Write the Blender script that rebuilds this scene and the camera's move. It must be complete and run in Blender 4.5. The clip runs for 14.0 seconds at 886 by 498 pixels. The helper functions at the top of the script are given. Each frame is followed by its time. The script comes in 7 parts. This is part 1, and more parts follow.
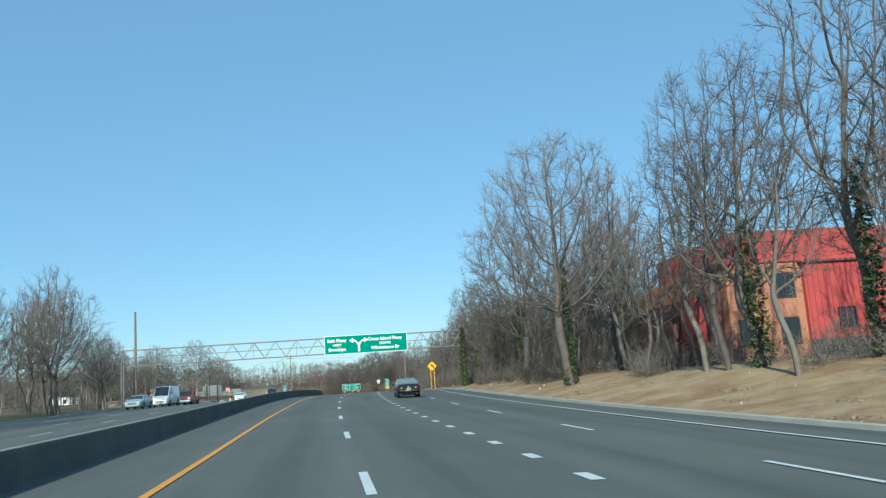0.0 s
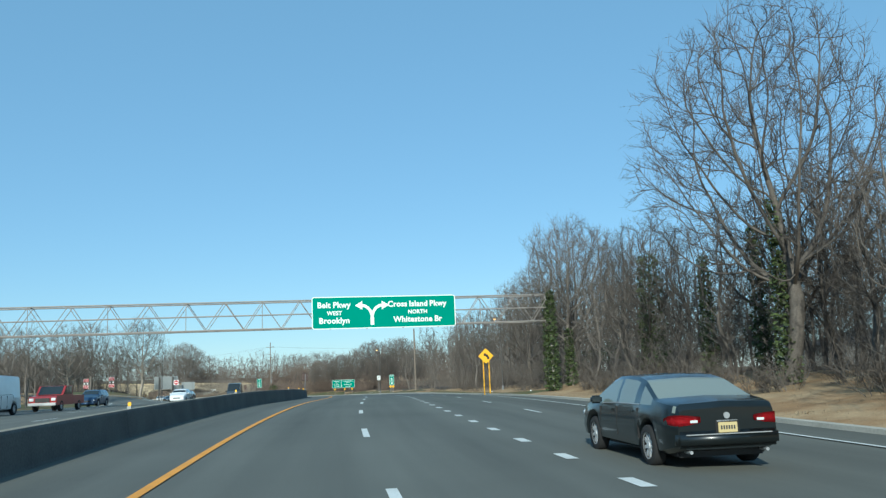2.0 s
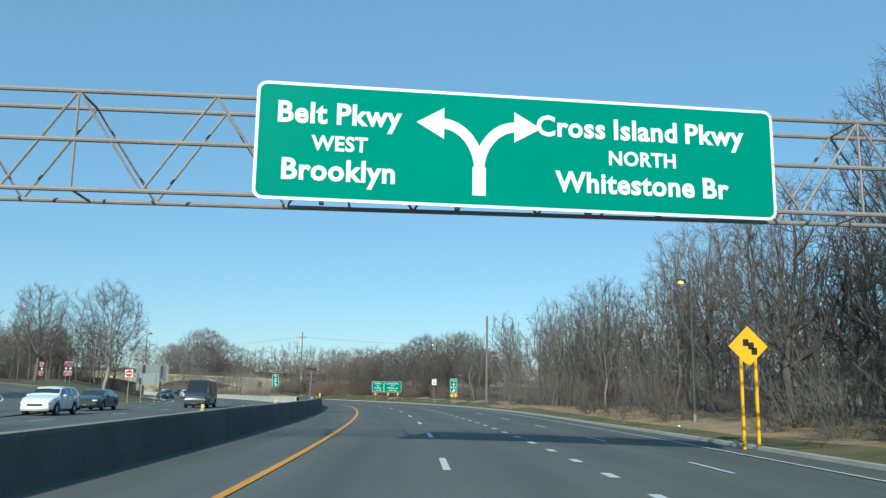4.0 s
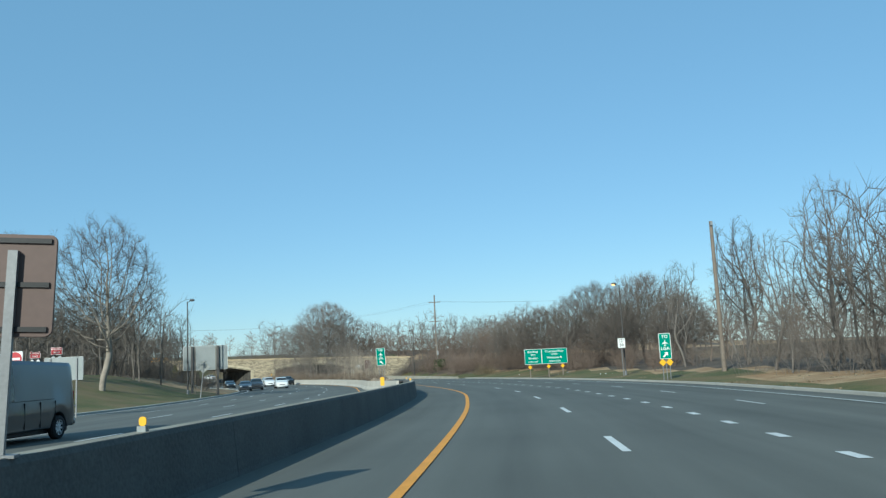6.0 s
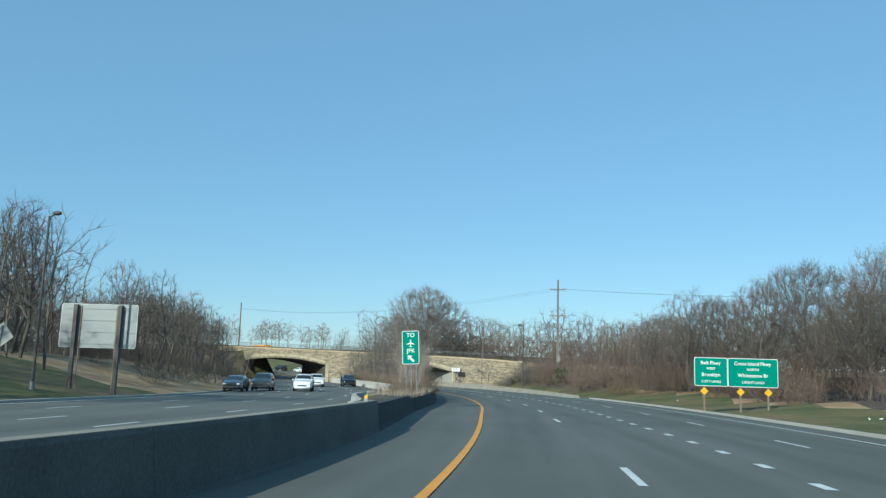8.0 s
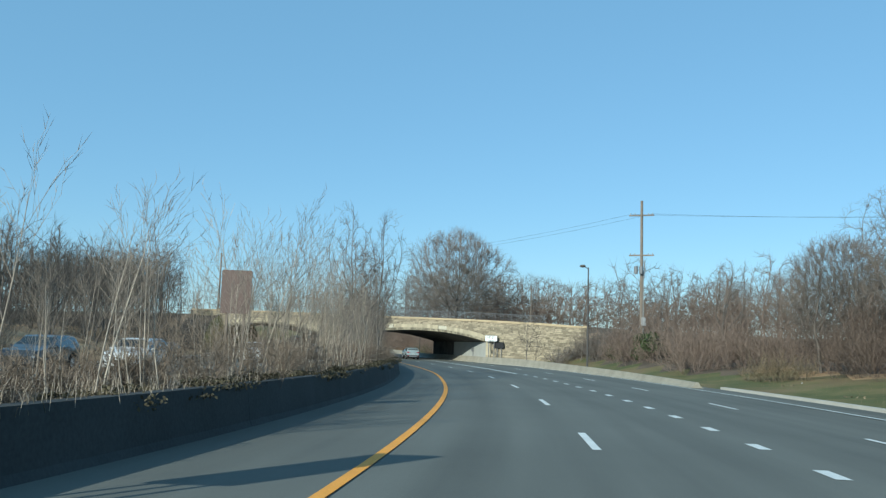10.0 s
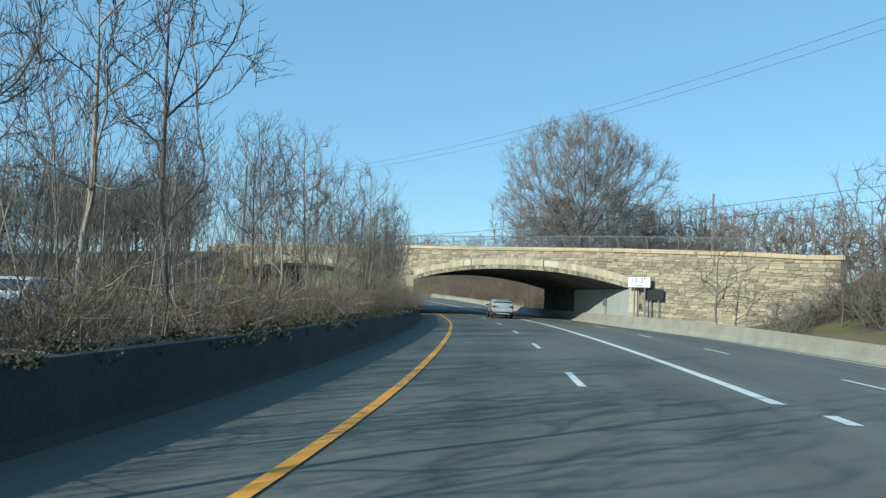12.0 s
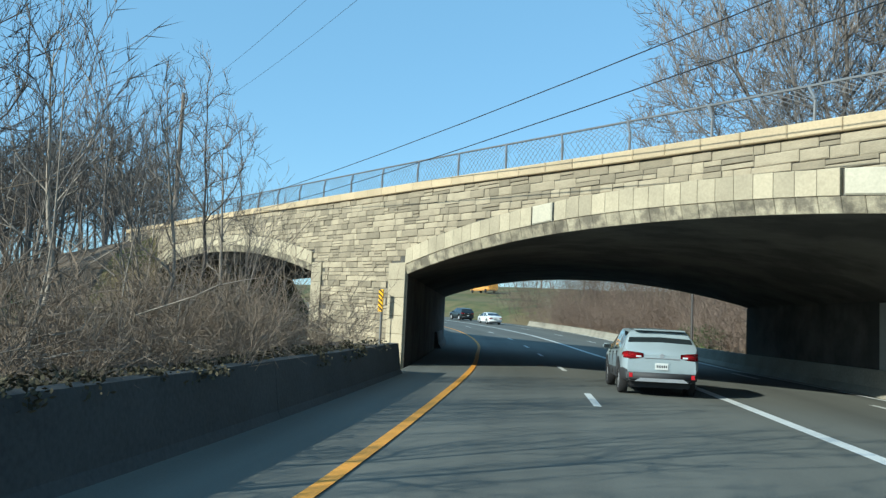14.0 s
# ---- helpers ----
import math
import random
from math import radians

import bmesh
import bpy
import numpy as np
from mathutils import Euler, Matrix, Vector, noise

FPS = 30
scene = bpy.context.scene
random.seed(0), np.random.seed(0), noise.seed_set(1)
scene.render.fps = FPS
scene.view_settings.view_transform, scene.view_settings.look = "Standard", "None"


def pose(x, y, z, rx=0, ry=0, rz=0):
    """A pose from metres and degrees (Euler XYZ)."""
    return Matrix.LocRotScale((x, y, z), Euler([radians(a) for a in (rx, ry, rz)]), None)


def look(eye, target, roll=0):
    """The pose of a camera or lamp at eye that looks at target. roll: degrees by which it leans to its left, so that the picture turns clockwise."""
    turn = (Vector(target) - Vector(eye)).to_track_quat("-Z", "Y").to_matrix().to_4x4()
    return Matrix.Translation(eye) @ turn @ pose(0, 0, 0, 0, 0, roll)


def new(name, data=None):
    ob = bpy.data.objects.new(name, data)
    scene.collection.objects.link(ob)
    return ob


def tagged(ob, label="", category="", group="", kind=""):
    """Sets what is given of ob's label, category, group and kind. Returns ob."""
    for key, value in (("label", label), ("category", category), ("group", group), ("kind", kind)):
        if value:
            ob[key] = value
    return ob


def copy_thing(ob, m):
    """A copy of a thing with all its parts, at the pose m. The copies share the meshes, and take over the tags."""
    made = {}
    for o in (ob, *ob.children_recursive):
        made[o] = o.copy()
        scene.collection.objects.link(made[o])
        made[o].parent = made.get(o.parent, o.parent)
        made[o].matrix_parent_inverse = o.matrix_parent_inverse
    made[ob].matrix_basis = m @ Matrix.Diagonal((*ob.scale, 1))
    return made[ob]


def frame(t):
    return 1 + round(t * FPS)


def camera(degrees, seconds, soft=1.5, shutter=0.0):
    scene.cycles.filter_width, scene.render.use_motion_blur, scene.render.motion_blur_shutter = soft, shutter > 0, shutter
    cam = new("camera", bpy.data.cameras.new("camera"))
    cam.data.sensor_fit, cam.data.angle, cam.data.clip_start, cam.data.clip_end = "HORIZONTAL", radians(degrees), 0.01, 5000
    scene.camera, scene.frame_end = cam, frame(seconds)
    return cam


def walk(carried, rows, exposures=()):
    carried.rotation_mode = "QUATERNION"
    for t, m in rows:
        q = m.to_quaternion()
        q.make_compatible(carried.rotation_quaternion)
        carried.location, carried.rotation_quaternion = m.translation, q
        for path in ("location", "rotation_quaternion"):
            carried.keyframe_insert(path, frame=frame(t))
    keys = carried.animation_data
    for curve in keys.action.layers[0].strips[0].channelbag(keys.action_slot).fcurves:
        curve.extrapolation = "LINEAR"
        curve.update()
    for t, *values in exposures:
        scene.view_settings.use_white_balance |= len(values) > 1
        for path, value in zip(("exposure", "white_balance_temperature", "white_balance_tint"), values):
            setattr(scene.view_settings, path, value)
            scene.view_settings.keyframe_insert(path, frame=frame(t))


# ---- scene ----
cam = camera(56.8, 14.0, soft=1.35, shutter=0.0)
PATH = [
    (0.0, (-0.29, -1.27, 1.69), (2.25, 18.29, 4.97), -4.05),
    (0.5, (-0.68, 11.70, 1.84), (1.95, 31.28, 4.98), -3.65),
    (1.0, (-1.02, 24.65, 2.02), (1.40, 44.15, 5.71), -2.83),
    (1.5, (-1.31, 37.56, 2.23), (1.11, 57.20, 5.18), -2.20),
    (2.0, (-1.50, 50.43, 2.46), (1.28, 69.97, 5.68), -2.30),
    (2.2, (-1.55, 55.56, 2.55), (1.47, 75.07, 5.77), -2.23),
    (4.3, (0.08, 108.15, 3.21), (1.39, 127.82, 6.58), 0.68),
    (4.5, (0.16, 113.23, 3.17), (0.91, 132.89, 6.75), -1.07),
    (5.0, (0.34, 125.94, 3.09), (-0.17, 145.53, 7.05), -0.49),
    (5.5, (0.42, 138.65, 3.02), (-0.76, 158.24, 6.87), -0.76),
    (6.0, (0.39, 151.31, 2.94), (-1.68, 171.01, 5.70), -2.77),
    (6.5, (0.19, 163.88, 2.87), (-3.17, 183.28, 6.38), 3.02),
    (7.0, (-0.17, 176.29, 2.83), (-4.58, 195.50, 6.26), 5.50),
    (7.2, (-0.35, 181.23, 2.80), (-5.12, 200.42, 5.79), 2.68),
    (9.3, (-6.55, 229.64, 2.27), (-13.05, 248.32, 5.20), 2.13),
    (9.5, (-7.54, 234.22, 2.23), (-13.97, 253.01, 4.58), 0.55),
    (10.0, (-10.09, 245.65, 2.12), (-17.20, 264.20, 4.45), 1.90),
    (10.5, (-13.11, 257.04, 2.00), (-20.48, 275.51, 4.19), 0.58),
    (11.0, (-16.53, 268.40, 1.92), (-24.78, 286.47, 4.21), 0.81),
    (11.5, (-20.38, 279.66, 1.86), (-29.36, 297.38, 4.14), 1.40),
    (12.0, (-24.75, 290.76, 1.80), (-34.88, 307.97, 2.91), 2.20),
    (12.5, (-29.61, 301.67, 1.76), (-40.52, 318.31, 3.75), 1.73),
    (13.0, (-34.94, 312.31, 1.74), (-46.67, 328.39, 3.71), 1.79),
    (13.5, (-40.56, 322.76, 1.68), (-52.55, 338.66, 3.49), 1.90),
    (14.0, (-46.36, 333.00, 1.62), (-58.93, 348.47, 3.32), 2.71),
]
walk(cam, [(t, look(eye, target, roll)) for t, eye, target, roll in PATH], [(0.0, 0.1, 5900, -3), (4.5, 0.0, 5900, -3), (7.0, 0.0, 5900, -3), (9.5, 0.1, 5900, -3), (13.0, 0.3, 5900, -3), (14.0, 0.4, 5900, -3)])

# ---------------------------------------------------------------- light
SUN_ELEV, SUN_TRAVEL = 26.0, 17.0         # degrees; light travels along +y and a little to +x
world = bpy.data.worlds.new("sky")
scene.world = world
world.use_nodes = True
wn, wl = world.node_tree.nodes, world.node_tree.links
sky = wn.new("ShaderNodeTexSky")
sky.sky_type, sky.sun_disc = "NISHITA", False
sky.sun_elevation = radians(SUN_ELEV)
sky.sun_rotation = radians(180 + SUN_TRAVEL)
sky.air_density, sky.dust_density, sky.ozone_density = 1.0, 0.15, 3.0
haze = wn.new("ShaderNodeMix"); haze.data_type = "RGBA"          # thin even haze over the clear sky
haze.inputs[0].default_value = 0.55
haze.inputs[7].default_value = (1.62, 3.22, 4.78, 1)
wl.new(sky.outputs[0], haze.inputs[6])
wl.new(haze.outputs[2], wn["Background"].inputs[0])
wn["Background"].inputs[1].default_value = 0.14
sun_data = bpy.data.lights.new("sun", "SUN")
sun_data.energy, sun_data.angle, sun_data.color = 5.0, radians(0.53), (1.0, 0.93, 0.82)
sun = new("sun", sun_data)
sx, sy = math.sin(radians(SUN_TRAVEL)), math.cos(radians(SUN_TRAVEL))
sun.matrix_world = look((0, 0, 60), (sx * 60, sy * 60, 60 - 60 * math.tan(radians(SUN_ELEV))))
scene.view_settings.exposure = 0.0


# ---------------------------------------------------------------- materials
def mat(name, color, rough=0.7, metal=0.0, var=0.25, scale=3.0, fine=40.0, bump=0.2, spec=0.5, rand=0.0, island=0.0, dist=0.02):
    """A procedural surface: colour varied by coarse and fine noise, with relief; rand varies it from object to object."""
    m = bpy.data.materials.new(name)
    m.use_nodes = True
    n, l = m.node_tree.nodes, m.node_tree.links
    b = n["Principled BSDF"]
    tc = n.new("ShaderNodeTexCoord")
    n1 = n.new("ShaderNodeTexNoise"); n1.inputs["Scale"].default_value = scale; n1.inputs["Detail"].default_value = 6
    n2 = n.new("ShaderNodeTexNoise"); n2.inputs["Scale"].default_value = fine; n2.inputs["Detail"].default_value = 4
    l.new(tc.outputs["Object"], n1.inputs["Vector"]); l.new(tc.outputs["Object"], n2.inputs["Vector"])
    mixv = n.new("ShaderNodeMath"); mixv.operation = "ADD"
    l.new(n1.outputs[0], mixv.inputs[0]); l.new(n2.outputs[0], mixv.inputs[1])
    mr = n.new("ShaderNodeMapRange")
    mr.inputs[1].default_value, mr.inputs[2].default_value = 0.6, 1.4
    mr.inputs[3].default_value, mr.inputs[4].default_value = 1 - var, 1 + var
    l.new(mixv.outputs[0], mr.inputs[0])
    out = mr.outputs[0]
    if rand or island:
        if rand:
            oi = n.new("ShaderNodeObjectInfo"); src = oi.outputs["Random"]
        else:
            oi = n.new("ShaderNodeNewGeometry"); src = oi.outputs["Random Per Island"]
        r2 = n.new("ShaderNodeMapRange")
        r2.inputs[3].default_value, r2.inputs[4].default_value = 1 - (rand or island), 1 + (rand or island)
        l.new(src, r2.inputs[0])
        mu = n.new("ShaderNodeMath"); mu.operation = "MULTIPLY"
        l.new(out, mu.inputs[0]); l.new(r2.outputs[0], mu.inputs[1]); out = mu.outputs[0]
    vm = n.new("ShaderNodeVectorMath"); vm.operation = "SCALE"
    vm.inputs[0].default_value = color[:3]
    l.new(out, vm.inputs["Scale"]); l.new(vm.outputs[0], b.inputs["Base Color"])
    b.inputs["Roughness"].default_value, b.inputs["Metallic"].default_value = rough, metal
    b.inputs["Specular IOR Level"].default_value = spec
    if bump:
        bp = n.new("ShaderNodeBump"); bp.inputs["Strength"].default_value = bump; bp.inputs["Distance"].default_value = dist
        l.new(mixv.outputs[0], bp.inputs["Height"]); l.new(bp.outputs[0], b.inputs["Normal"])
    return m


def two_tone(name, c1, c2, scale, rough=0.9, bump=0.4, fine=30.0, lo=0.42, hi=0.58, third=None, rand=0.0):
    """Patches of two colours by noise, with fine grain and relief."""
    m = mat(name, (1, 1, 1), rough, 0, 0.25, scale * 3, fine, bump, 0.3, rand=rand, dist=0.05)
    n, l = m.node_tree.nodes, m.node_tree.links
    tc = n["Texture Coordinate"]
    no = n.new("ShaderNodeTexNoise"); no.inputs["Scale"].default_value = scale; no.inputs["Detail"].default_value = 8; no.inputs["Roughness"].default_value = 0.65
    l.new(tc.outputs["Object"], no.inputs["Vector"])
    rp = n.new("ShaderNodeValToRGB")
    rp.color_ramp.elements[0].position, rp.color_ramp.elements[1].position = lo, hi
    rp.color_ramp.elements[0].color, rp.color_ramp.elements[1].color = (*c1, 1), (*c2, 1)
    if third:
        e = rp.color_ramp.elements.new((lo + hi) / 2); e.color = (*third, 1)
    l.new(no.outputs[0], rp.inputs[0])
    vm = n["Vector Math"]
    l.new(rp.outputs[0], vm.inputs[0])
    return m


def asphalt_mat(name, base, lanes):
    """Asphalt with aggregate grain, patches, and worn bands along the lanes; the UV map holds metres across and along."""
    m = bpy.data.materials.new(name)
    m.use_nodes = True
    n, l = m.node_tree.nodes, m.node_tree.links
    b = n["Principled BSDF"]
    uv = n.new("ShaderNodeUVMap")
    sep = n.new("ShaderNodeSeparateXYZ"); l.new(uv.outputs[0], sep.inputs[0])
    tc = n.new("ShaderNodeTexCoord")
    def noise_of(scale, det, vec):
        q = n.new("ShaderNodeTexNoise"); q.inputs["Scale"].default_value = scale; q.inputs["Detail"].default_value = det
        l.new(vec, q.inputs["Vector"]); return q.outputs[0]
    def math_of(op, a, c):
        q = n.new("ShaderNodeMath"); q.operation = op
        for k, v in ((0, a), (1, c)):
            if isinstance(v, (int, float)): q.inputs[k].default_value = v
            else: l.new(v, q.inputs[k])
        return q.outputs[0]
    stretch = n.new("ShaderNodeVectorMath"); stretch.operation = "MULTIPLY"; stretch.inputs[1].default_value = (1.0, 0.04, 1.0)
    l.new(uv.outputs[0], stretch.inputs[0])
    streak = noise_of(1.1, 5, stretch.outputs[0])
    patch = noise_of(0.18, 4, tc.outputs["Object"])
    grain = noise_of(55, 3, tc.outputs["Object"])
    ph = math_of("MULTIPLY", sep.outputs[0], 2 * math.pi / lanes)
    band = math_of("COSINE", ph, 0.0)                        # lighter by the lines, darker in the middle of the lane
    total = math_of("ADD", math_of("MULTIPLY", streak, 0.85), math_of("MULTIPLY", patch, 0.5))
    total = math_of("ADD", total, math_of("MULTIPLY", grain, 0.6))
    total = math_of("ADD", total, math_of("MULTIPLY", band, 0.08))
    mr = n.new("ShaderNodeMapRange")
    mr.inputs[1].default_value, mr.inputs[2].default_value = 0.6, 1.4
    mr.inputs[3].default_value, mr.inputs[4].default_value = 0.66, 1.34
    l.new(total, mr.inputs[0])
    vm = n.new("ShaderNodeVectorMath"); vm.operation = "SCALE"; vm.inputs[0].default_value = base
    l.new(mr.outputs[0], vm.inputs["Scale"]); l.new(vm.outputs[0], b.inputs["Base Color"])
    b.inputs["Roughness"].default_value = 0.82
    b.inputs["Specular IOR Level"].default_value = 0.35
    bp = n.new("ShaderNodeBump"); bp.inputs["Strength"].default_value = 0.25; bp.inputs["Distance"].default_value = 0.01
    l.new(grain, bp.inputs["Height"]); l.new(bp.outputs[0], b.inputs["Normal"])
    return m


def glass_mat(name, tint, rough=0.03, coat=0.6):
    m = bpy.data.materials.new(name)
    m.use_nodes = True
    b = m.node_tree.nodes["Principled BSDF"]
    b.inputs["Base Color"].default_value = (*tint, 1)
    b.inputs["Roughness"].default_value = rough
    b.inputs["Coat Weight"].default_value = coat
    b.inputs["Coat Roughness"].default_value = 0.02
    return m


def paint_mat(name, color, metal=0.3, rough=0.35):
    m = mat(name, color, rough, metal, 0.08, 2.0, 60.0, 0.0)
    m.node_tree.nodes["Principled BSDF"].inputs["Coat Weight"].default_value = 0.8
    m.node_tree.nodes["Principled BSDF"].inputs["Coat Roughness"].default_value = 0.06
    return m


M = {}
M["asphalt"] = asphalt_mat("asphalt", (0.118, 0.122, 0.107), 3.4)
M["asphalt_opp"] = asphalt_mat("asphalt_far", (0.126, 0.130, 0.115), 3.5)
M["white_line"] = mat("white_road_paint", (0.62, 0.64, 0.62), 0.7, 0, 0.18, 1.5, 30, 0.1)
M["yellow_line"] = mat("yellow_road_paint", (0.72, 0.31, 0.035), 0.7, 0, 0.15, 1.5, 30, 0.1)
M["barrier"] = mat("weathered_concrete_barrier", (0.105, 0.107, 0.100), 0.9, 0, 0.35, 0.7, 18, 0.3)
# median wall's unlit face: its shade is put into the near-black colour
M["black_wall"] = mat("wall_concrete_shade_darkened", (0.042, 0.045, 0.045), 0.9, 0, 0.35, 0.7, 16, 0.35)
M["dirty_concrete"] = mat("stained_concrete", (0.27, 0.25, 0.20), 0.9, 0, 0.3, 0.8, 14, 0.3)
M["concrete"] = mat("pale_concrete", (0.42, 0.40, 0.35), 0.85, 0, 0.2, 0.6, 14, 0.3)
M["abutment"] = mat("whitewashed_concrete", (0.34, 0.34, 0.31), 0.85, 0, 0.15, 0.8, 14, 0.2)
M["grass"] = two_tone("winter_grass", (0.17, 0.13, 0.065), (0.085, 0.095, 0.035), 0.12, third=(0.13, 0.12, 0.05))
M["leaf_litter"] = two_tone("leaf_litter_bank", (0.29, 0.180, 0.092), (0.40, 0.285, 0.165), 0.35, fine=14)
M["wood_floor"] = two_tone("woodland_floor", (0.085, 0.066, 0.05), (0.13, 0.10, 0.072), 0.2, fine=12)
M["bark"] = mat("grey_brown_bark", (0.142, 0.125, 0.110), 0.95, 0, 0.35, 1.5, 14, 0.5, 0.2, rand=0.3)
M["bark_pale"] = mat("pale_grey_bark", (0.27, 0.235, 0.195), 0.95, 0, 0.3, 1.5, 14, 0.5, 0.2, rand=0.2)
M["twig"] = mat("grey_brown_twigs", (0.172, 0.151, 0.134), 0.95, 0, 0.25, 2, 9, 0, 0.2, rand=0.3)
M["twig_red"] = mat("reddish_brown_twigs", (0.190, 0.145, 0.118), 0.95, 0, 0.3, 2, 9, 0, 0.2, rand=0.3)
# darker bark and twigs: the dense left wood's shade is in the colour
M["bark_dark"] = mat("bark_shade_darkened", (0.105, 0.094, 0.083), 0.95, 0, 0.35, 1.5, 14, 0.5, 0.2, rand=0.3)
M["twig_dark"] = mat("twigs_shade_darkened", (0.135, 0.120, 0.106), 0.95, 0, 0.25, 2, 9, 0, 0.2, rand=0.3)
M["twig_straw"] = mat("straw_brown_twigs", (0.250, 0.198, 0.152), 0.95, 0, 0.3, 2, 9, 0, 0.2, rand=0.3)
M["sapling"] = mat("pale_sapling_bark", (0.42, 0.36, 0.29), 0.9, 0, 0.3, 2, 12, 0.2, 0.2, rand=0.25)
M["sapling_twig"] = mat("pale_sapling_twigs", (0.29, 0.245, 0.20), 0.9, 0, 0.25, 2, 12, 0, 0.2, rand=0.25)
M["dry_grass"] = mat("straw_stems", (0.20, 0.160, 0.105), 0.95, 0, 0.3, 2, 9, 0, 0.2, island=0.35)
M["ivy"] = mat("ivy_leaves", (0.055, 0.075, 0.025), 0.6, 0, 0.3, 3, 20, 0, 0.4, island=0.5)
M["stone"] = mat("schist_masonry", (0.30, 0.252, 0.175), 0.9, 0, 0.28, 1.6, 18, 0.5, rand=0.32)
M["stone_joined"] = mat("schist_masonry_far", (0.30, 0.252, 0.175), 0.9, 0, 0.28, 1.6, 18, 0.5, island=0.32)
M["coping"] = mat("sandstone_coping", (0.46, 0.36, 0.225), 0.85, 0, 0.15, 1.2, 20, 0.3, rand=0.12)
M["ring"] = mat("limestone_voussoir", (0.385, 0.33, 0.23), 0.85, 0, 0.2, 1.5, 16, 0.3, rand=0.15)
M["ring_stained"] = two_tone("stained_limestone", (0.16, 0.14, 0.105), (0.36, 0.315, 0.225), 2.2, rough=0.9, bump=0.3, rand=0.2)
M["white_stone"] = mat("pale_carved_stone", (0.47, 0.43, 0.33), 0.85, 0, 0.15, 2.5, 16, 0.3)
M["steel"] = mat("galvanised_steel", (0.22, 0.225, 0.23), 0.55, 0.5, 0.15, 2, 25, 0.1)
M["gantry"] = mat("brownish_painted_steel", (0.26, 0.235, 0.215), 0.6, 0.2, 0.2, 1, 15, 0.1)
M["dark_pole"] = mat("dark_painted_pole", (0.075, 0.07, 0.066), 0.6, 0.2, 0.2, 1, 15, 0.1)
M["wood"] = mat("weathered_pole_wood", (0.19, 0.155, 0.125), 0.95, 0, 0.3, 1.5, 14, 0.4)
M["cable"] = mat("black_cable", (0.03, 0.03, 0.032), 0.7, 0, 0.1, 1, 5, 0)
M["green"] = mat("green_sign_sheeting", (0.0, 0.225, 0.155), 0.6, 0, 0.06, 0.8, 10, 0, 0.15)
M["white"] = mat("white_sign_sheeting", (0.78, 0.80, 0.78), 0.5, 0, 0.05, 1, 10, 0)
M["red_sign"] = mat("red_sign_sheeting", (0.45, 0.03, 0.04), 0.5, 0, 0.08, 1, 10, 0)
M["yellow_sign"] = mat("yellow_sign_sheeting", (0.80, 0.42, 0.01), 0.5, 0, 0.06, 1, 10, 0)
M["black"] = mat("black_plastic", (0.012, 0.012, 0.013), 0.5, 0, 0.2, 3, 30, 0.05)
M["brown_sign"] = mat("brown_sign_back", (0.12, 0.080, 0.068), 0.6, 0.1, 0.12, 1, 12, 0.05)
M["alu"] = mat("bare_aluminium_sign_back", (0.25, 0.27, 0.27), 0.5, 0.3, 0.12, 1, 12, 0.05)
M["red_clad"] = mat("red_metal_cladding", (0.42, 0.065, 0.06), 0.55, 0.1, 0.12, 0.5, 8, 0.05)
M["red_dark"] = mat("roof_and_shaded_wing_red", (0.12, 0.055, 0.05), 0.7, 0, 0.2, 0.5, 8, 0.1)
M["brick"] = mat("orange_brick", (0.44, 0.20, 0.12), 0.9, 0, 0.2, 1, 12, 0.2)
M["dark_glass"] = glass_mat("dark_window_glass", (0.012, 0.016, 0.018))
M["car_glass"] = glass_mat("tinted_car_glass", (0.02, 0.026, 0.028))
M["pale_glass"] = glass_mat("car_glass_over_pale_seats", (0.19, 0.22, 0.20), 0.12, 0.15)
M["tyre"] = mat("tyre_rubber", (0.016, 0.016, 0.017), 0.9, 0, 0.2, 6, 40, 0.1)
M["rim"] = mat("alloy_rim", (0.60, 0.61, 0.62), 0.4, 0.4, 0.1, 6, 40, 0)
M["tail"] = mat("red_lamp_lens", (0.45, 0.012, 0.02), 0.2, 0, 0.1, 4, 30, 0)
M["head"] = mat("clear_lamp_lens", (0.65, 0.68, 0.70), 0.15, 0.1, 0.1, 4, 30, 0)
M["plate_y"] = mat("yellow_plate", (0.50, 0.40, 0.20), 0.5, 0, 0.05, 4, 30, 0)
M["plate_w"] = mat("white_plate", (0.60, 0.62, 0.60), 0.5, 0, 0.05, 4, 30, 0)
# shade under the arches is put into this dark concrete colour
M["soffit"] = two_tone("shade_darkened_soffit", (0.055, 0.052, 0.047), (0.10, 0.094, 0.082), 0.5)
M["lamp_glow"] = mat("lit_amber_lens", (0.9, 0.5, 0.15), 0.3)
M["lamp_glow"].node_tree.nodes["Principled BSDF"].inputs["Emission Color"].default_value = (1.0, 0.5, 0.14, 1)
M["lamp_glow"].node_tree.nodes["Principled BSDF"].inputs["Emission Strength"].default_value = 2.2
M["trim"] = mat("dark_grey_trim", (0.04, 0.042, 0.045), 0.7, 0, 0.15, 4, 40, 0.1)
M["silver_trim"] = mat("silver_trim", (0.42, 0.43, 0.44), 0.4, 0.5, 0.1, 4, 40, 0)


# ---------------------------------------------------------------- building helpers
def finish(bm, smooth=False):
    me = bpy.data.meshes.new("m")
    bmesh.ops.recalc_face_normals(bm, faces=bm.faces)
    bm.to_mesh(me); bm.free()
    if smooth:
        me.polygons.foreach_set("use_smooth", [True] * len(me.polygons))
    return me


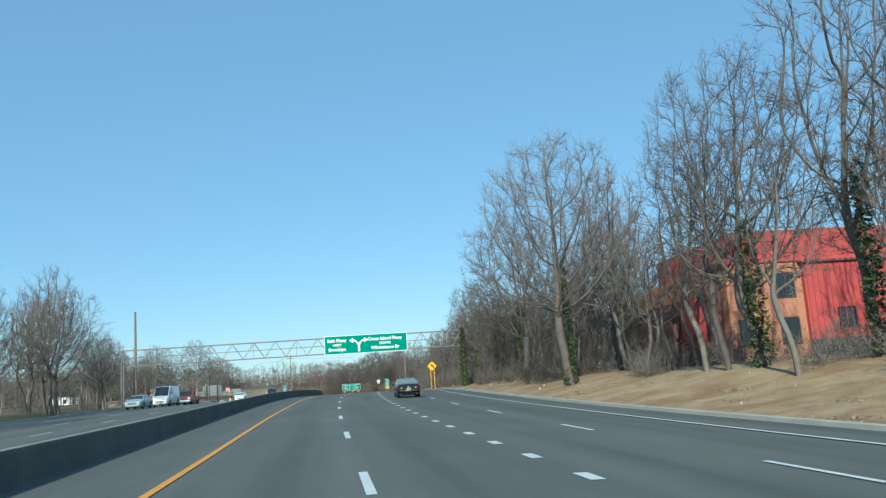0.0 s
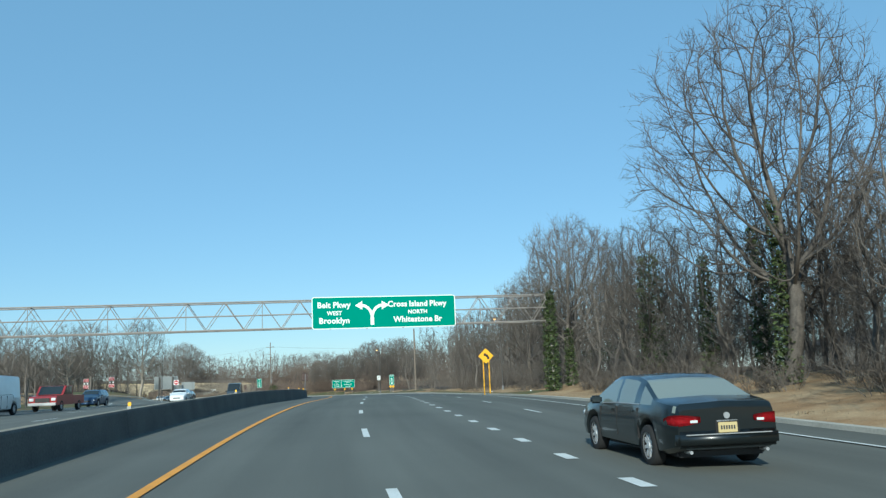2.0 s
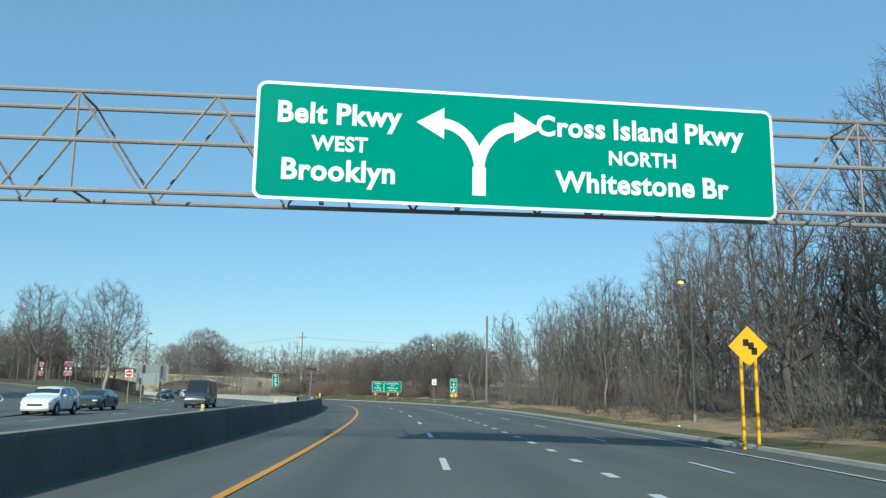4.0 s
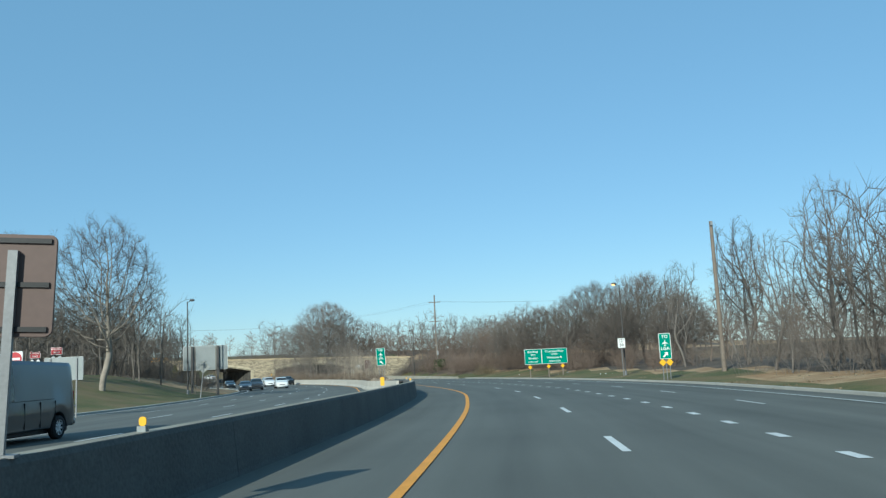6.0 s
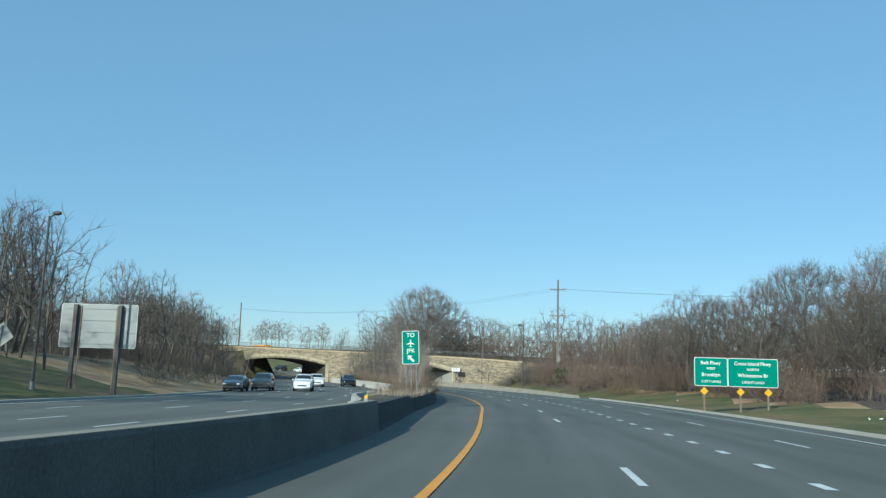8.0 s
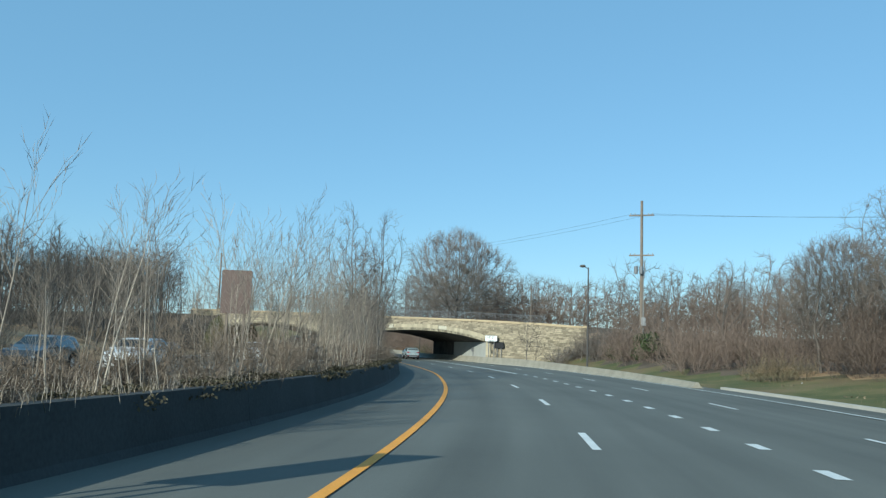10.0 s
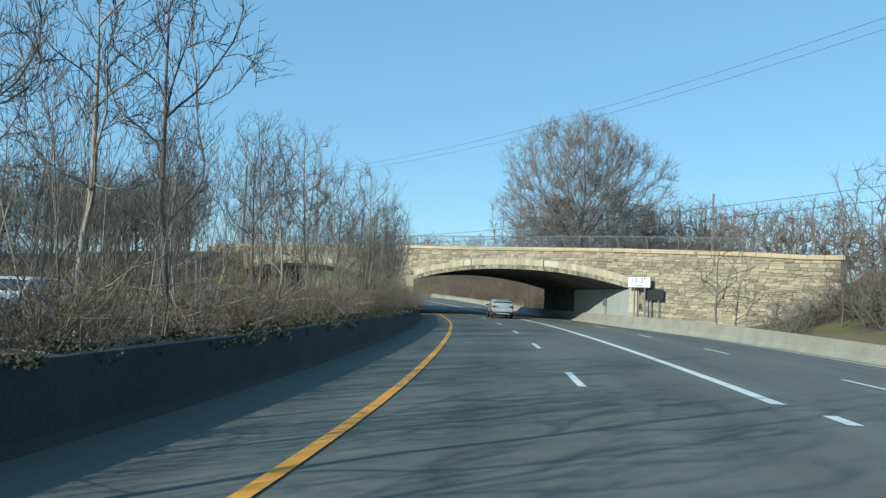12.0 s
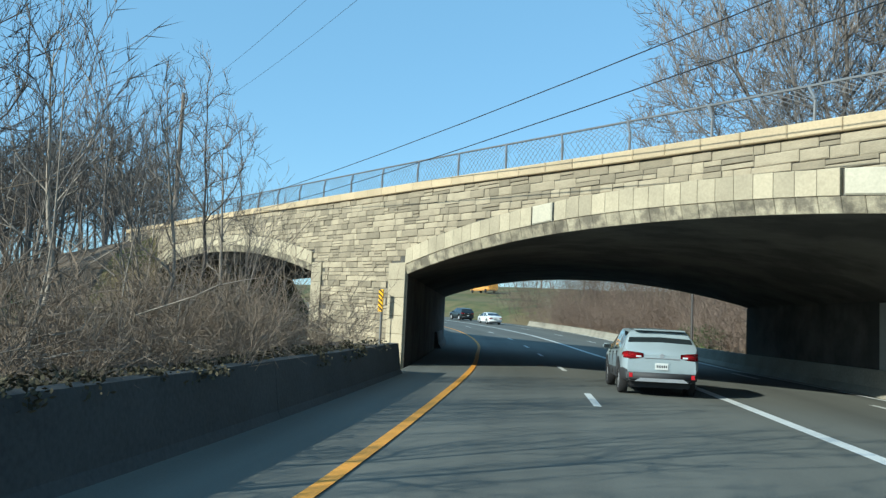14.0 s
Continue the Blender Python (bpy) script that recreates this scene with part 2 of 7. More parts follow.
def part(name, bm, material, parent=None, label="", smooth=False):
    """Links a bmesh or a mesh as one object under a thing or a part."""
    me = finish(bm, smooth) if isinstance(bm, bmesh.types.BMesh) else bm
    me.name = name
    if not me.materials:
        me.materials.append(M[material] if isinstance(material, str) else material)
    ob = new(name, me)
    if parent is not None:
        ob.parent = parent
    return tagged(ob, label) if label else ob


def thing(name, m, label, category, group="", kind=""):
    ob = new(name)
    ob.empty_display_size = 0.2
    ob.matrix_basis = m
    return tagged(ob, label, category, group, kind)


def box(bm, x0, x1, y0, y1, z0, z1, m=None):
    vs = [bm.verts.new((x, y, z)) for x in (x0, x1) for y in (y0, y1) for z in (z0, z1)]
    for q in ((0, 1, 3, 2), (4, 6, 7, 5), (0, 4, 5, 1), (2, 3, 7, 6), (0, 2, 6, 4), (1, 5, 7, 3)):
        bm.faces.new([vs[i] for i in q])
    if m is not None:
        for v in vs: v.co = m @ v.co
    return vs


def boxes(*rows, bevel=0.0):
    bm = bmesh.new()
    for r in rows: box(bm, *r)
    if bevel:
        bmesh.ops.bevel(bm, geom=bm.edges[:], offset=bevel, segments=2, affect="EDGES")
    return bm


def tube(bm, p0, p1, r0, r1=None, k=8, cap=True):
    p0, p1 = Vector(p0), Vector(p1)
    r1 = r0 if r1 is None else r1
    d = (p1 - p0).normalized()
    a = d.orthogonal().normalized(); b = d.cross(a)
    rings = []
    for p, r in ((p0, r0), (p1, r1)):
        rings.append([bm.verts.new(p + (a * math.cos(2 * math.pi * i / k) + b * math.sin(2 * math.pi * i / k)) * r) for i in range(k)])
    for i in range(k):
        bm.faces.new((rings[0][i], rings[0][(i + 1) % k], rings[1][(i + 1) % k], rings[1][i]))
    if cap:
        bm.faces.new(rings[0][::-1]); bm.faces.new(rings[1])
    return bm


def rod(p0, p1, r0, r1=None, k=8):
    return tube(bmesh.new(), p0, p1, r0, r1, k)


def prism(points, y0, y1):
    """A flat outline in x and z, given depth along y."""
    bm = bmesh.new()
    f = [bm.verts.new((x, y0, z)) for x, z in points]
    g = [bm.verts.new((x, y1, z)) for x, z in points]
    bm.faces.new(f); bm.faces.new(g[::-1])
    for i in range(len(points)):
        j = (i + 1) % len(points)
        bm.faces.new((f[i], g[i], g[j], f[j]))
    return bm


def rounded(w, h, r, k=5):
    """A rounded rectangle about the origin, as (x, z)."""
    out = []
    for cx, cz, a0 in ((w / 2 - r, h / 2 - r, 0), (-w / 2 + r, h / 2 - r, 90), (-w / 2 + r, -h / 2 + r, 180), (w / 2 - r, -h / 2 + r, 270)):
        for i in range(k):
            a = radians(a0 + 90 * i / (k - 1))
            out.append((cx + r * math.cos(a), cz + r * math.sin(a)))
    return out


def lettering(text, size, x, z, y, parent, material="white", name="lettering", squeeze=1.0, bold=0.010, spacing=1.06):
    """Raised letters on a board that faces -y, centred on (x, z)."""
    words = []
    for word in text.split():
        cu = bpy.data.curves.new("t", "FONT")
        cu.body, cu.size, cu.align_y, cu.extrude, cu.offset = word, size, "CENTER", 0.004, bold * size
        cu.resolution_u, cu.space_character = 3, spacing
        tmp = bpy.data.objects.new("t", cu)
        me = bpy.data.meshes.new_from_object(tmp)
        bpy.data.objects.remove(tmp); bpy.data.curves.remove(cu)
        xs = [v.co.x for v in me.vertices]
        words.append((me, min(xs), max(xs) - min(xs)))
    at = -(sum(w for _, _, w in words) + 0.32 * size * (len(words) - 1)) / 2
    for me, left, w in words:
        me.transform(pose(x + (at - left) * squeeze, y, z, 90, 0, 0) @ Matrix.Diagonal((squeeze, 1, 1, 1)))
        me.materials.clear()
        part(name, me, material, parent)
        at += w + 0.32 * size


# ---------------------------------------------------------------- the road's line
# the yellow edge line of the carriageway, as x, y every ten to twelve metres
YELLOW = [(-1.75, -60.00), (-2.55, -30.00), (-3.11, -8.00), (-3.63, 15.00), (-4.13, 40.00), (-4.21, 64.00), (-3.95, 79.99), (-3.17, 99.98), (-2.16, 117.99), (-1.57, 135.00),
          (-1.36, 152.00), (-1.63, 168.00), (-2.25, 182.00), (-3.05, 192.00), (-4.18, 204.02), (-6.09, 216.02), (-8.50, 228.02), (-11.53, 241.02), (-14.60, 254.09), (-18.07, 266.10),
          (-22.17, 278.14), (-26.96, 290.11), (-31.29, 300.09), (-36.35, 310.12), (-40.56, 318.11), (-46.03, 328.07), (-51.81, 338.08), (-56.95, 346.12), (-63.14, 355.63), (-69.96, 365.03),
          (-77.95, 376.04), (-86.94, 387.05), (-96.94, 397.56), (-107.95, 407.07), (-119.95, 415.57), (-133.96, 423.08), (-149.97, 429.09), (-169.98, 434.09), (-199.99, 438.09)]


def smooth_line(points, step=2.0):
    pts = [Vector((x, y)) for x, y in points]
    out = []
    for i in range(len(pts) - 1):
        p0, p1, p2, p3 = pts[max(i - 1, 0)], pts[i], pts[i + 1], pts[min(i + 2, len(pts) - 1)]
        k = max(2, int((p2 - p1).length / step))
        for j in range(k):
            t = j / k
            out.append(0.5 * ((2 * p1) + (p2 - p0) * t + (2 * p0 - 5 * p1 + 4 * p2 - p3) * t * t + (3 * p1 - p0 - 3 * p2 + p3) * t ** 3))
    out.append(pts[-1])
    a = np.array([tuple(p) for p in out])
    for _ in range(6):
        a[1:-1] = (a[:-2] + 2 * a[1:-1] + a[2:]) / 4
    return a


LINE = smooth_line(YELLOW)
SEG = np.r_[0, np.cumsum(np.hypot(*np.diff(LINE, axis=0).T))]
TAN = np.gradient(LINE, axis=0); TAN /= np.hypot(*TAN.T)[:, None]
RIGHT = np.stack([TAN[:, 1], -TAN[:, 0]], 1)
S_OF_Y = lambda y: float(np.interp(y, LINE[:, 1], SEG))          # station from y, good up to the bridge and past it


# height of the road along its line: it climbs to a crest, sinks to the bridge and climbs again behind it
RISE = smooth_line([(-20.0, -0.55), (40.0, -0.12), (60.0, 0.08), (80.0, 0.32), (100.0, 0.65), (120.0, 1.00), (140.0, 1.36), (160.0, 1.55), (180.0, 1.50), (200.0, 1.39), (220.0, 1.27),
                    (240.0, 1.16), (260.0, 0.97), (280.0, 0.75), (300.0, 0.56), (320.0, 0.37), (340.0, 0.25), (360.0, 0.16), (380.0, 0.09), (400.0, 0.02), (420.0, 0.0), (445.0, 0.0), (900.0, 0.0)], 4.0)


def road_z(s):
    d = max(0.0, s - S_OF_Y(372))
    return float(np.interp(s, RISE[:, 0], RISE[:, 1])) + 0.032 * d * d / (d + 25.0)


def fall(s, o):
    """The two right lanes and the verge lie lower, as the surface drains to the right before the curve."""
    k = float(np.interp(s, [0, 215, 265, 300], [1, 1, 0.35, 0]))
    return -0.027 * k * min(max(0.0, o - 4.2), 11.4)


def station(x, y):
    return float(SEG[int(((LINE[:, 0] - x) ** 2 + (LINE[:, 1] - y) ** 2).argmin())])


def base_z(x, y):
    """Height of the road abreast of a place."""
    return road_z(station(x, y))


def on_road(s, o, z=0.0):
    x, y = np.interp(s, SEG, LINE[:, 0]), np.interp(s, SEG, LINE[:, 1])
    rx, ry = np.interp(s, SEG, RIGHT[:, 0]), np.interp(s, SEG, RIGHT[:, 1])
    return Vector((x + rx * o, y + ry * o, z + road_z(s) + fall(s, o)))


def heading(s):
    """Degrees to the left of +y."""
    i = int(np.searchsorted(SEG, s).clip(0, len(SEG) - 1))
    return math.degrees(math.atan2(-TAN[i, 0], TAN[i, 1]))


def ribbon(name, s0, s1, profile, material, parent=None, step=2.5, label="", closed=False, smooth=False):
    """Sweeps an (offset, z) profile along the road; offset may be a function of the station. UV holds metres."""
    k = max(1, int((s1 - s0) / step))
    ss = [s0 + (s1 - s0) * i / k for i in range(k + 1)]
    bm = bmesh.new()
    uvl = bm.loops.layers.uv.new("UVMap")
    rows = [[bm.verts.new(on_road(s, o(s) if callable(o) else o, z(s) if callable(z) else z)) for o, z in profile] for s in ss]
    n = len(profile)
    for i in range(k):
        for j in range(n if closed else n - 1):
            a, b = j, (j + 1) % n
            f = bm.faces.new((rows[i][a], rows[i][b], rows[i + 1][b], rows[i + 1][a]))
            for lp, (ii, jj) in zip(f.loops, ((i, a), (i, b), (i + 1, b), (i + 1, a))):
                o = profile[jj][0]
                lp[uvl].uv = (o(ss[ii]) if callable(o) else o, ss[ii])
    if closed:
        bm.faces.new(rows[0][::-1]); bm.faces.new(rows[-1])
    return part(name, bm, material, parent, label, smooth)


# the bridge's face: origin at the wall's end by the right bank, running to the left across both carriageways
BA, BD = Vector((-30.523, 343.515)), Vector((-0.9575, 0.2885))
BN = Vector((-0.2885, -0.9575))                     # towards the traffic
RUN = Vector((-0.588, 0.809))                       # along the road, under the bridge
DEPTH = 27.0


def coping_z(u):
    return float(np.interp(u, [-40, 0, 4, 14, 21, 26.5, 34, 45, 57, 75, 110], [4.6, 4.95, 5.2, 5.58, 5.76, 5.9, 6.14, 6.42, 6.72, 7.1, 7.5]))


def arch_z(u):
    """The underside of the two arches; None between them."""
    if 12.6 <= u <= 35.8:
        return 2.72 + 0.0155 * (u - 12.6) + 1.18 * (1 - abs((u - 24.2) / 11.6) ** 2.2)
    if 43.2 <= u <= 68.0:
        return 3.30 + 0.0155 * (u - 43.2) + 1.15 * (1 - abs((u - 55.6) / 12.4) ** 2.2)
    return None


def on_bridge(u, v=0.0, z=0.0):
    """v: metres behind the face, along the road."""
    p = BA + BD * u + RUN * v
    return Vector((p.x, p.y, z))


def smoothstep(a, b, x):
    t = min(1.0, max(0.0, (x - a) / (b - a)))
    return t * t * (3 - 2 * t)


RAMP = smooth_line([(-22.5, 140.0), (-25.5, 160.0), (-30.5, 180.0), (-39.0, 196.0), (-52.0, 207.0), (-70.0, 214.0), (-95.0, 219.0)])


def ramp_at(x, y):
    """Distance from the middle of the side ramp, and the ramp's height there."""
    d2 = (RAMP[:, 0] - x) ** 2 + (RAMP[:, 1] - y) ** 2
    i = int(d2.argmin())
    return math.sqrt(d2[i]), 1.42 + 2.3 * smoothstep(178, 222, RAMP[i, 1])


def ground_z(x, y):
    d2 = (LINE[:, 0] - x) ** 2 + (LINE[:, 1] - y) ** 2
    i = int(d2.argmin())
    o = (x - LINE[i, 0]) * RIGHT[i, 0] + (y - LINE[i, 1]) * RIGHT[i, 1]
    s = SEG[i]
    yy = LINE[i, 1]
    base = road_z(s) + fall(s, o)
    far = math.sqrt(d2[i])
    w = noise.noise((x * 0.06, y * 0.06, 0)) * 0.5 + noise.noise((x * 0.25, y * 0.25, 3)) * 0.15
    if o > 15.6:
        h = float(np.interp(yy, [-60, 0, 40, 80, 120, 160, 220, 280, 310, 345, 380, 420], [1.6, 1.5, 1.4, 1.4, 1.2, 1.0, 0.7, 1.0, 1.6, 2.4, 3.0, 2.5]))
        wide = float(np.interp(yy, [0, 80, 140, 250, 310], [10, 12, 14, 14, 10]))
        z = base - 0.05 + h * smoothstep(15.6, 15.6 + wide, o) + w * smoothstep(16, 24, o)
    elif o < -22.4:
        h = float(np.interp(yy, [-60, 100, 170, 200, 215, 232, 270, 330, 380], [0.4, 0.4, 0.5, 0.7, 1.3, 3.1, 2.9, 2.7, 3.0]))
        z = base - 0.05 + h * smoothstep(-22.6, -39, o) + w * smoothstep(-23, -32, o)
    else:
        z = base - 0.12
    if o < -22.4 and 120 < y < 235 and x > -100:
        rd, rz = ramp_at(x, y)
        z += (rz - 0.12 - z) * (1 - smoothstep(4.5, 9.0, rd))
    # the causeway of the road that crosses on the bridge
    rel = Vector((x, y)) - BA
    u, v = rel.dot(BD), -rel.dot(BN)
    if u < 1 or u > 66:
        dz = coping_z(u) - 0.9
        out = max(0.0, -0.5 - v, v - 12.5)
        steep = float(np.interp(u, [-13, -6], [0.8, 3.2])) if u < 1 and v < 0 else 0.55
        k = dz - out * steep
        if u < 1: k -= max(0.0, (u + 3) * 0.6)
        if abs(o) > 16.0 or o < -23: z = max(z, k)
    # the grassy rise past the bridge
    if y > 372:
        if o < -24:
            z += 5.0 * smoothstep(20, 75, far) * smoothstep(380, 430, y)
    if s > 490 and o > 18:
        z += 5.5 * smoothstep(18, 95, o) * smoothstep(490, 515, s)
    z += 2.0 * smoothstep(120, 400, far)
    return z

# ---------------------------------------------------------------- ground
def build_ground():
    xs = np.r_[-2600, -1500, -900, -600, -420, -300, np.arange(-230, -110, 8.0), np.arange(-110, 60, 2.5), np.arange(60, 140, 8.0), 200, 320, 520, 900, 1500, 2600]
    ys = np.r_[-2600, -1500, -800, -400, -200, -120, np.arange(-80, 460, 2.5), np.arange(460, 600, 12.0), 680, 820, 1100, 1600, 2600]
    bm = bmesh.new()
    grid = [[bm.verts.new((x, y, ground_z(x, y))) for y in ys] for x in xs]
    for i in range(len(xs) - 1):
        for j in range(len(ys) - 1):
            f = bm.faces.new((grid[i][j], grid[i + 1][j], grid[i + 1][j + 1], grid[i][j + 1]))
            x, y = (xs[i] + xs[i + 1]) / 2, (ys[j] + ys[j + 1]) / 2
            k = int(((LINE[:, 0] - x) ** 2 + (LINE[:, 1] - y) ** 2).argmin())
            o = (x - LINE[k, 0]) * RIGHT[k, 0] + (y - LINE[k, 1]) * RIGHT[k, 1]
            yy = LINE[k, 1] + 6 * noise.noise((x * 0.1, y * 0.1, 7))
            f.material_index = int((o > 15 and yy < 215 and not (yy > 120 and o < 19.5)) or o > 24 or o < -46 or (-6.5 < o < -3 and yy > 265) or (o < -24 and yy > 262))
            if o > 33 or o < -52 or (o > 26 and yy > 70) or (o > 20.5 and 298 < yy < 350) or (y > 440 and abs(o) > 60): f.material_index = 2
            if SEG[k] > 505 and 14 < o < 100: f.material_index = 0
            if 440 < SEG[k] <= 505 and o > 14.5: f.material_index = 1
            rel = Vector((x, y)) - BA
            if rel.dot(BD) > 60 and -30 < rel.dot(BN) < 14 and o < -23: f.material_index = 2
    ob = part("ground", bm, "grass", None, "winter grass and brown leaf litter beside the parkway", True)
    ob.data.materials.append(M["leaf_litter"]); ob.data.materials.append(M["wood_floor"])
    tagged(ob, category="ground", kind="structure")


build_ground()

S0, S1 = SEG[0], SEG[-1]
SB = S_OF_Y(226)                                     # here the median opens


def bar_o(s):
    return float(np.interp(s, [0, 285, 305, 345, 385, 425, 450, 520], [-3.05, -3.05, -3.6, -2.7, -2.05, -1.8, -2.1, -2.7]))


def bar_h(s):
    """Height of the median barrier."""
    return float(np.interp(s, [0, 150, 190, 500], [0.76, 0.78, 0.97, 0.97]))


road = ribbon("road", S0, S1, [(lambda s: bar_o(s) - 0.3, 0), (0, 0.01), (3.5, 0.02), (7.1, 0.02), (10.4, 0.01), (13.4, 0), (15.7, -0.03)], "asphalt", None, 2.0, "dark grey asphalt carriageway with four lanes", smooth=True)
tagged(road, category="road", kind="structure")
def far_o(s):
    """Offset of the barrier on the oncoming side of the median, which widens from nothing."""
    k = smoothstep(SB, SB + 18, s)
    return (bar_o(s) - 0.62) * (1 - k) - 6.15 * k


road2 = ribbon("road_opposite", S0, S1, [(-22.6, -0.02), (-18, 0.01), (-14.5, 0.02), (-11, 0.02), (-7.5, 0.01), (lambda s: bar_o(s) - 0.5 if s < SB else far_o(s) - 0.05, 0)], "asphalt_opp", None, 2.0, "grey asphalt carriageway of the oncoming traffic", smooth=True)
tagged(road2, category="road", kind="structure")


def line_mark(s0, s1, o, w, material, name, parent, z=0.028, step=2.5):
    if callable(o):
        return ribbon(name, s0, s1, [(lambda q: o(q) - w / 2, z), (lambda q: o(q) + w / 2, z)], material, parent, step)
    return ribbon(name, s0, s1, [(o - w / 2, z), (o + w / 2, z)], material, parent, step)


def low_line(q):
    """The right edge line draws in beside the barrier under the bridge."""
    return float(np.interp(q, [352, 388, 398, 409, 423, 436, 446, 470, 505], [13.4, 13.4, 13.1, 11.85, 11.15, 10.9, 11.35, 12.7, 14.8]))


lines = thing("road_markings", pose(0, 0, 0), "white and yellow painted lane lines on asphalt", "road marking", kind="structure")
line_mark(S0, S1, 0.0, 0.17, "yellow_line", "yellow_edge_line", lines)
line_mark(S0, S1, lambda q: min(13.4, low_line(q)), 0.14, "white_line", "white_edge_line", lines)
line_mark(367.5, S1, 6.5, 0.26, "white_line", "solid_lane_line", lines)
line_mark(S0, S1, -7.5, 0.15, "yellow_line", "yellow_edge_line", lines)
line_mark(S0, S1, -21.4, 0.15, "white_line", "white_edge_line", lines)


def dashes(o, s0, s1, first, period, length, w, name):
    k = math.ceil((s0 - first) / period)
    while first + k * period < s1:
        a = first + k * period
        line_mark(a, a + length, o(a) if callable(o) else o, w, "white_line", name, lines, 0.029, 1.6)
        k += 1


LANE_1 = lambda q: float(np.interp(q, [60, 130, 200, 260, 320, 420], [3.57, 3.50, 3.56, 3.36, 3.50, 3.18]))
LANE_2 = lambda q: float(np.interp(q, [200, 270, 320, 360], [6.92, 6.66, 6.72, 6.85]))
LANE_3 = lambda q: float(np.interp(q, [200, 270, 330, 410], [10.15, 10.1, 9.85, 10.1]))
for a, b, f in ((S0, 165, 70.8), (165, 285, 190.1), (285, S1 - 40, 308.75)):
    dashes(LANE_1, a, b, f, 12.04, 3.05, 0.16, "lane_dash")
for a, b, f in ((S0, 165, 70.8), (165, 285, 188.5), (285, 366, 318.4)):
    dashes(LANE_2, a, b, f, 3.61, 0.95, 0.24, "lane_dot")
for a, b, f in ((S0, 165, 68.8), (165, 285, 191.8), (285, S1 - 40, 334.1)):
    dashes(LANE_3, a, b, f, 12.04, 3.05, 0.14, "lane_dash")
for o, f in ((-11.0, 3.0), (-14.5, 5.0), (-18.0, 1.0)):
    dashes(o, S0, 440, f, 12.19, 3.05, 0.14, "lane_dash")


def build_ramp():
    """Side ramp that leaves the oncoming carriageway, with its edge lines and the kerbed nose of the grass island."""
    t = np.gradient(RAMP, axis=0); t /= np.hypot(*t.T)[:, None]
    def strip(name, o0, o1, dz, material, i0=0, i1=None, parent=None, label=""):
        bm = bmesh.new()
        uvl = bm.loops.layers.uv.new("UVMap")
        rows = []
        for i in range(i0, len(RAMP) if i1 is None else i1):
            z = ramp_at(*RAMP[i])[1] + dz
            rows.append([bm.verts.new((RAMP[i, 0] + t[i, 1] * o, RAMP[i, 1] - t[i, 0] * o, z)) for o in (o0, o1)])
        for i, (a, b) in enumerate(zip(rows[:-1], rows[1:])):
            f = bm.faces.new((a[0], a[1], b[1], b[0]))
            for lp, (u, v) in zip(f.loops, ((o0, i), (o1, i), (o1, i + 1), (o0, i + 1))): lp[uvl].uv = (u, v * 2.0)
        return part(name, bm, material, parent, label, True)
    road3 = tagged(strip("ramp_road", -4.0, 4.0, 0.0, "asphalt_opp", label="grey asphalt side ramp curving off behind the grass island"), category="road", kind="structure")
    k = int(np.searchsorted(RAMP[:, 1], 188.0))
    for o0, o1, m, i0, nm in ((3.45, 3.62, "yellow_line", k, "yellow_edge_line"), (-3.62, -3.45, "white_line", 4, "white_edge_line"), (2.9, 3.05, "white_line", 14, "white_edge_line")):
        strip(nm, o0, o1, 0.012, m, i0, None if m == "yellow_line" or o0 < 0 else k, lines)
    strip("island_kerb", 3.9, 4.35, 0.09, "concrete", k, None, lines)


build_ramp()

# ---------------------------------------------------------------- concrete barriers and kerbs
JERSEY = [(0.0, 0.0), (-0.02, 0.09), (-0.17, 0.30), (-0.26, 0.90), (-0.46, 0.90), (-0.55, 0.30), (-0.70, 0.09), (-0.72, 0.0)]
MEDIAN = [(d, (lambda q, k=k: k * bar_h(q))) for d, k in ((0.0, 0.0), (-0.02, 0.08), (-0.10, 0.93), (-0.13, 1.0), (-0.43, 1.0), (-0.46, 0.93), (-0.54, 0.08), (-0.56, 0.0))]
PARAPET = [(0.0, 0.0), (-0.06, 0.12), (-0.16, 0.86), (-0.44, 0.86), (-0.44, 0.0)]


def barrier(s0, s1, place, profile, material, label, length, flip=1):
    top = thing("median_barrier" if flip > 0 else "concrete_barrier", pose(0, 0, 0), label, "barrier", kind="structure")
    s = s0
    while s < s1 - 1:
        e = min(s + length, s1)
        ribbon("barrier_segment", s, e - 0.012, [((lambda q, d=d: place(q) + d * flip), z) for d, z in profile], material, top, 2.0, closed=True)
        s = e
    return top


barrier(S0, SB, bar_o, MEDIAN, "barrier", "weathered grey concrete barrier between the carriageways", 9.0)
# the top takes a paler concrete colour than the barrier's faces
cap_line = ribbon("barrier_cap", S0, SB, [(lambda q: bar_o(q) - 0.15, lambda q: bar_h(q) + 0.004), (lambda q: bar_o(q) - 0.41, lambda q: bar_h(q) + 0.004)], "dirty_concrete", None, 2.0, "paler sandy-coloured top of the median barrier")
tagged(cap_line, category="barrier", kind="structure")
barrier(SB, 424, bar_o, PARAPET, "black_wall", "concrete wall holding the overgrown median, darkened to carry its shade", 9.0)
barrier(SB, 428, far_o, JERSEY, "concrete", "pale concrete barrier along the oncoming carriageway", 9.0)
barrier(445, S1 - 30, bar_o, JERSEY, "barrier", "grey concrete barrier past the bridge", 9.0)
LOW_WALL = [(d, (lambda q, z=z: z * float(np.interp(q, [352, 372, 400, 440, 470], [0.35, 0.6, 0.9, 0.8, 0.7])))) for d, z in JERSEY]


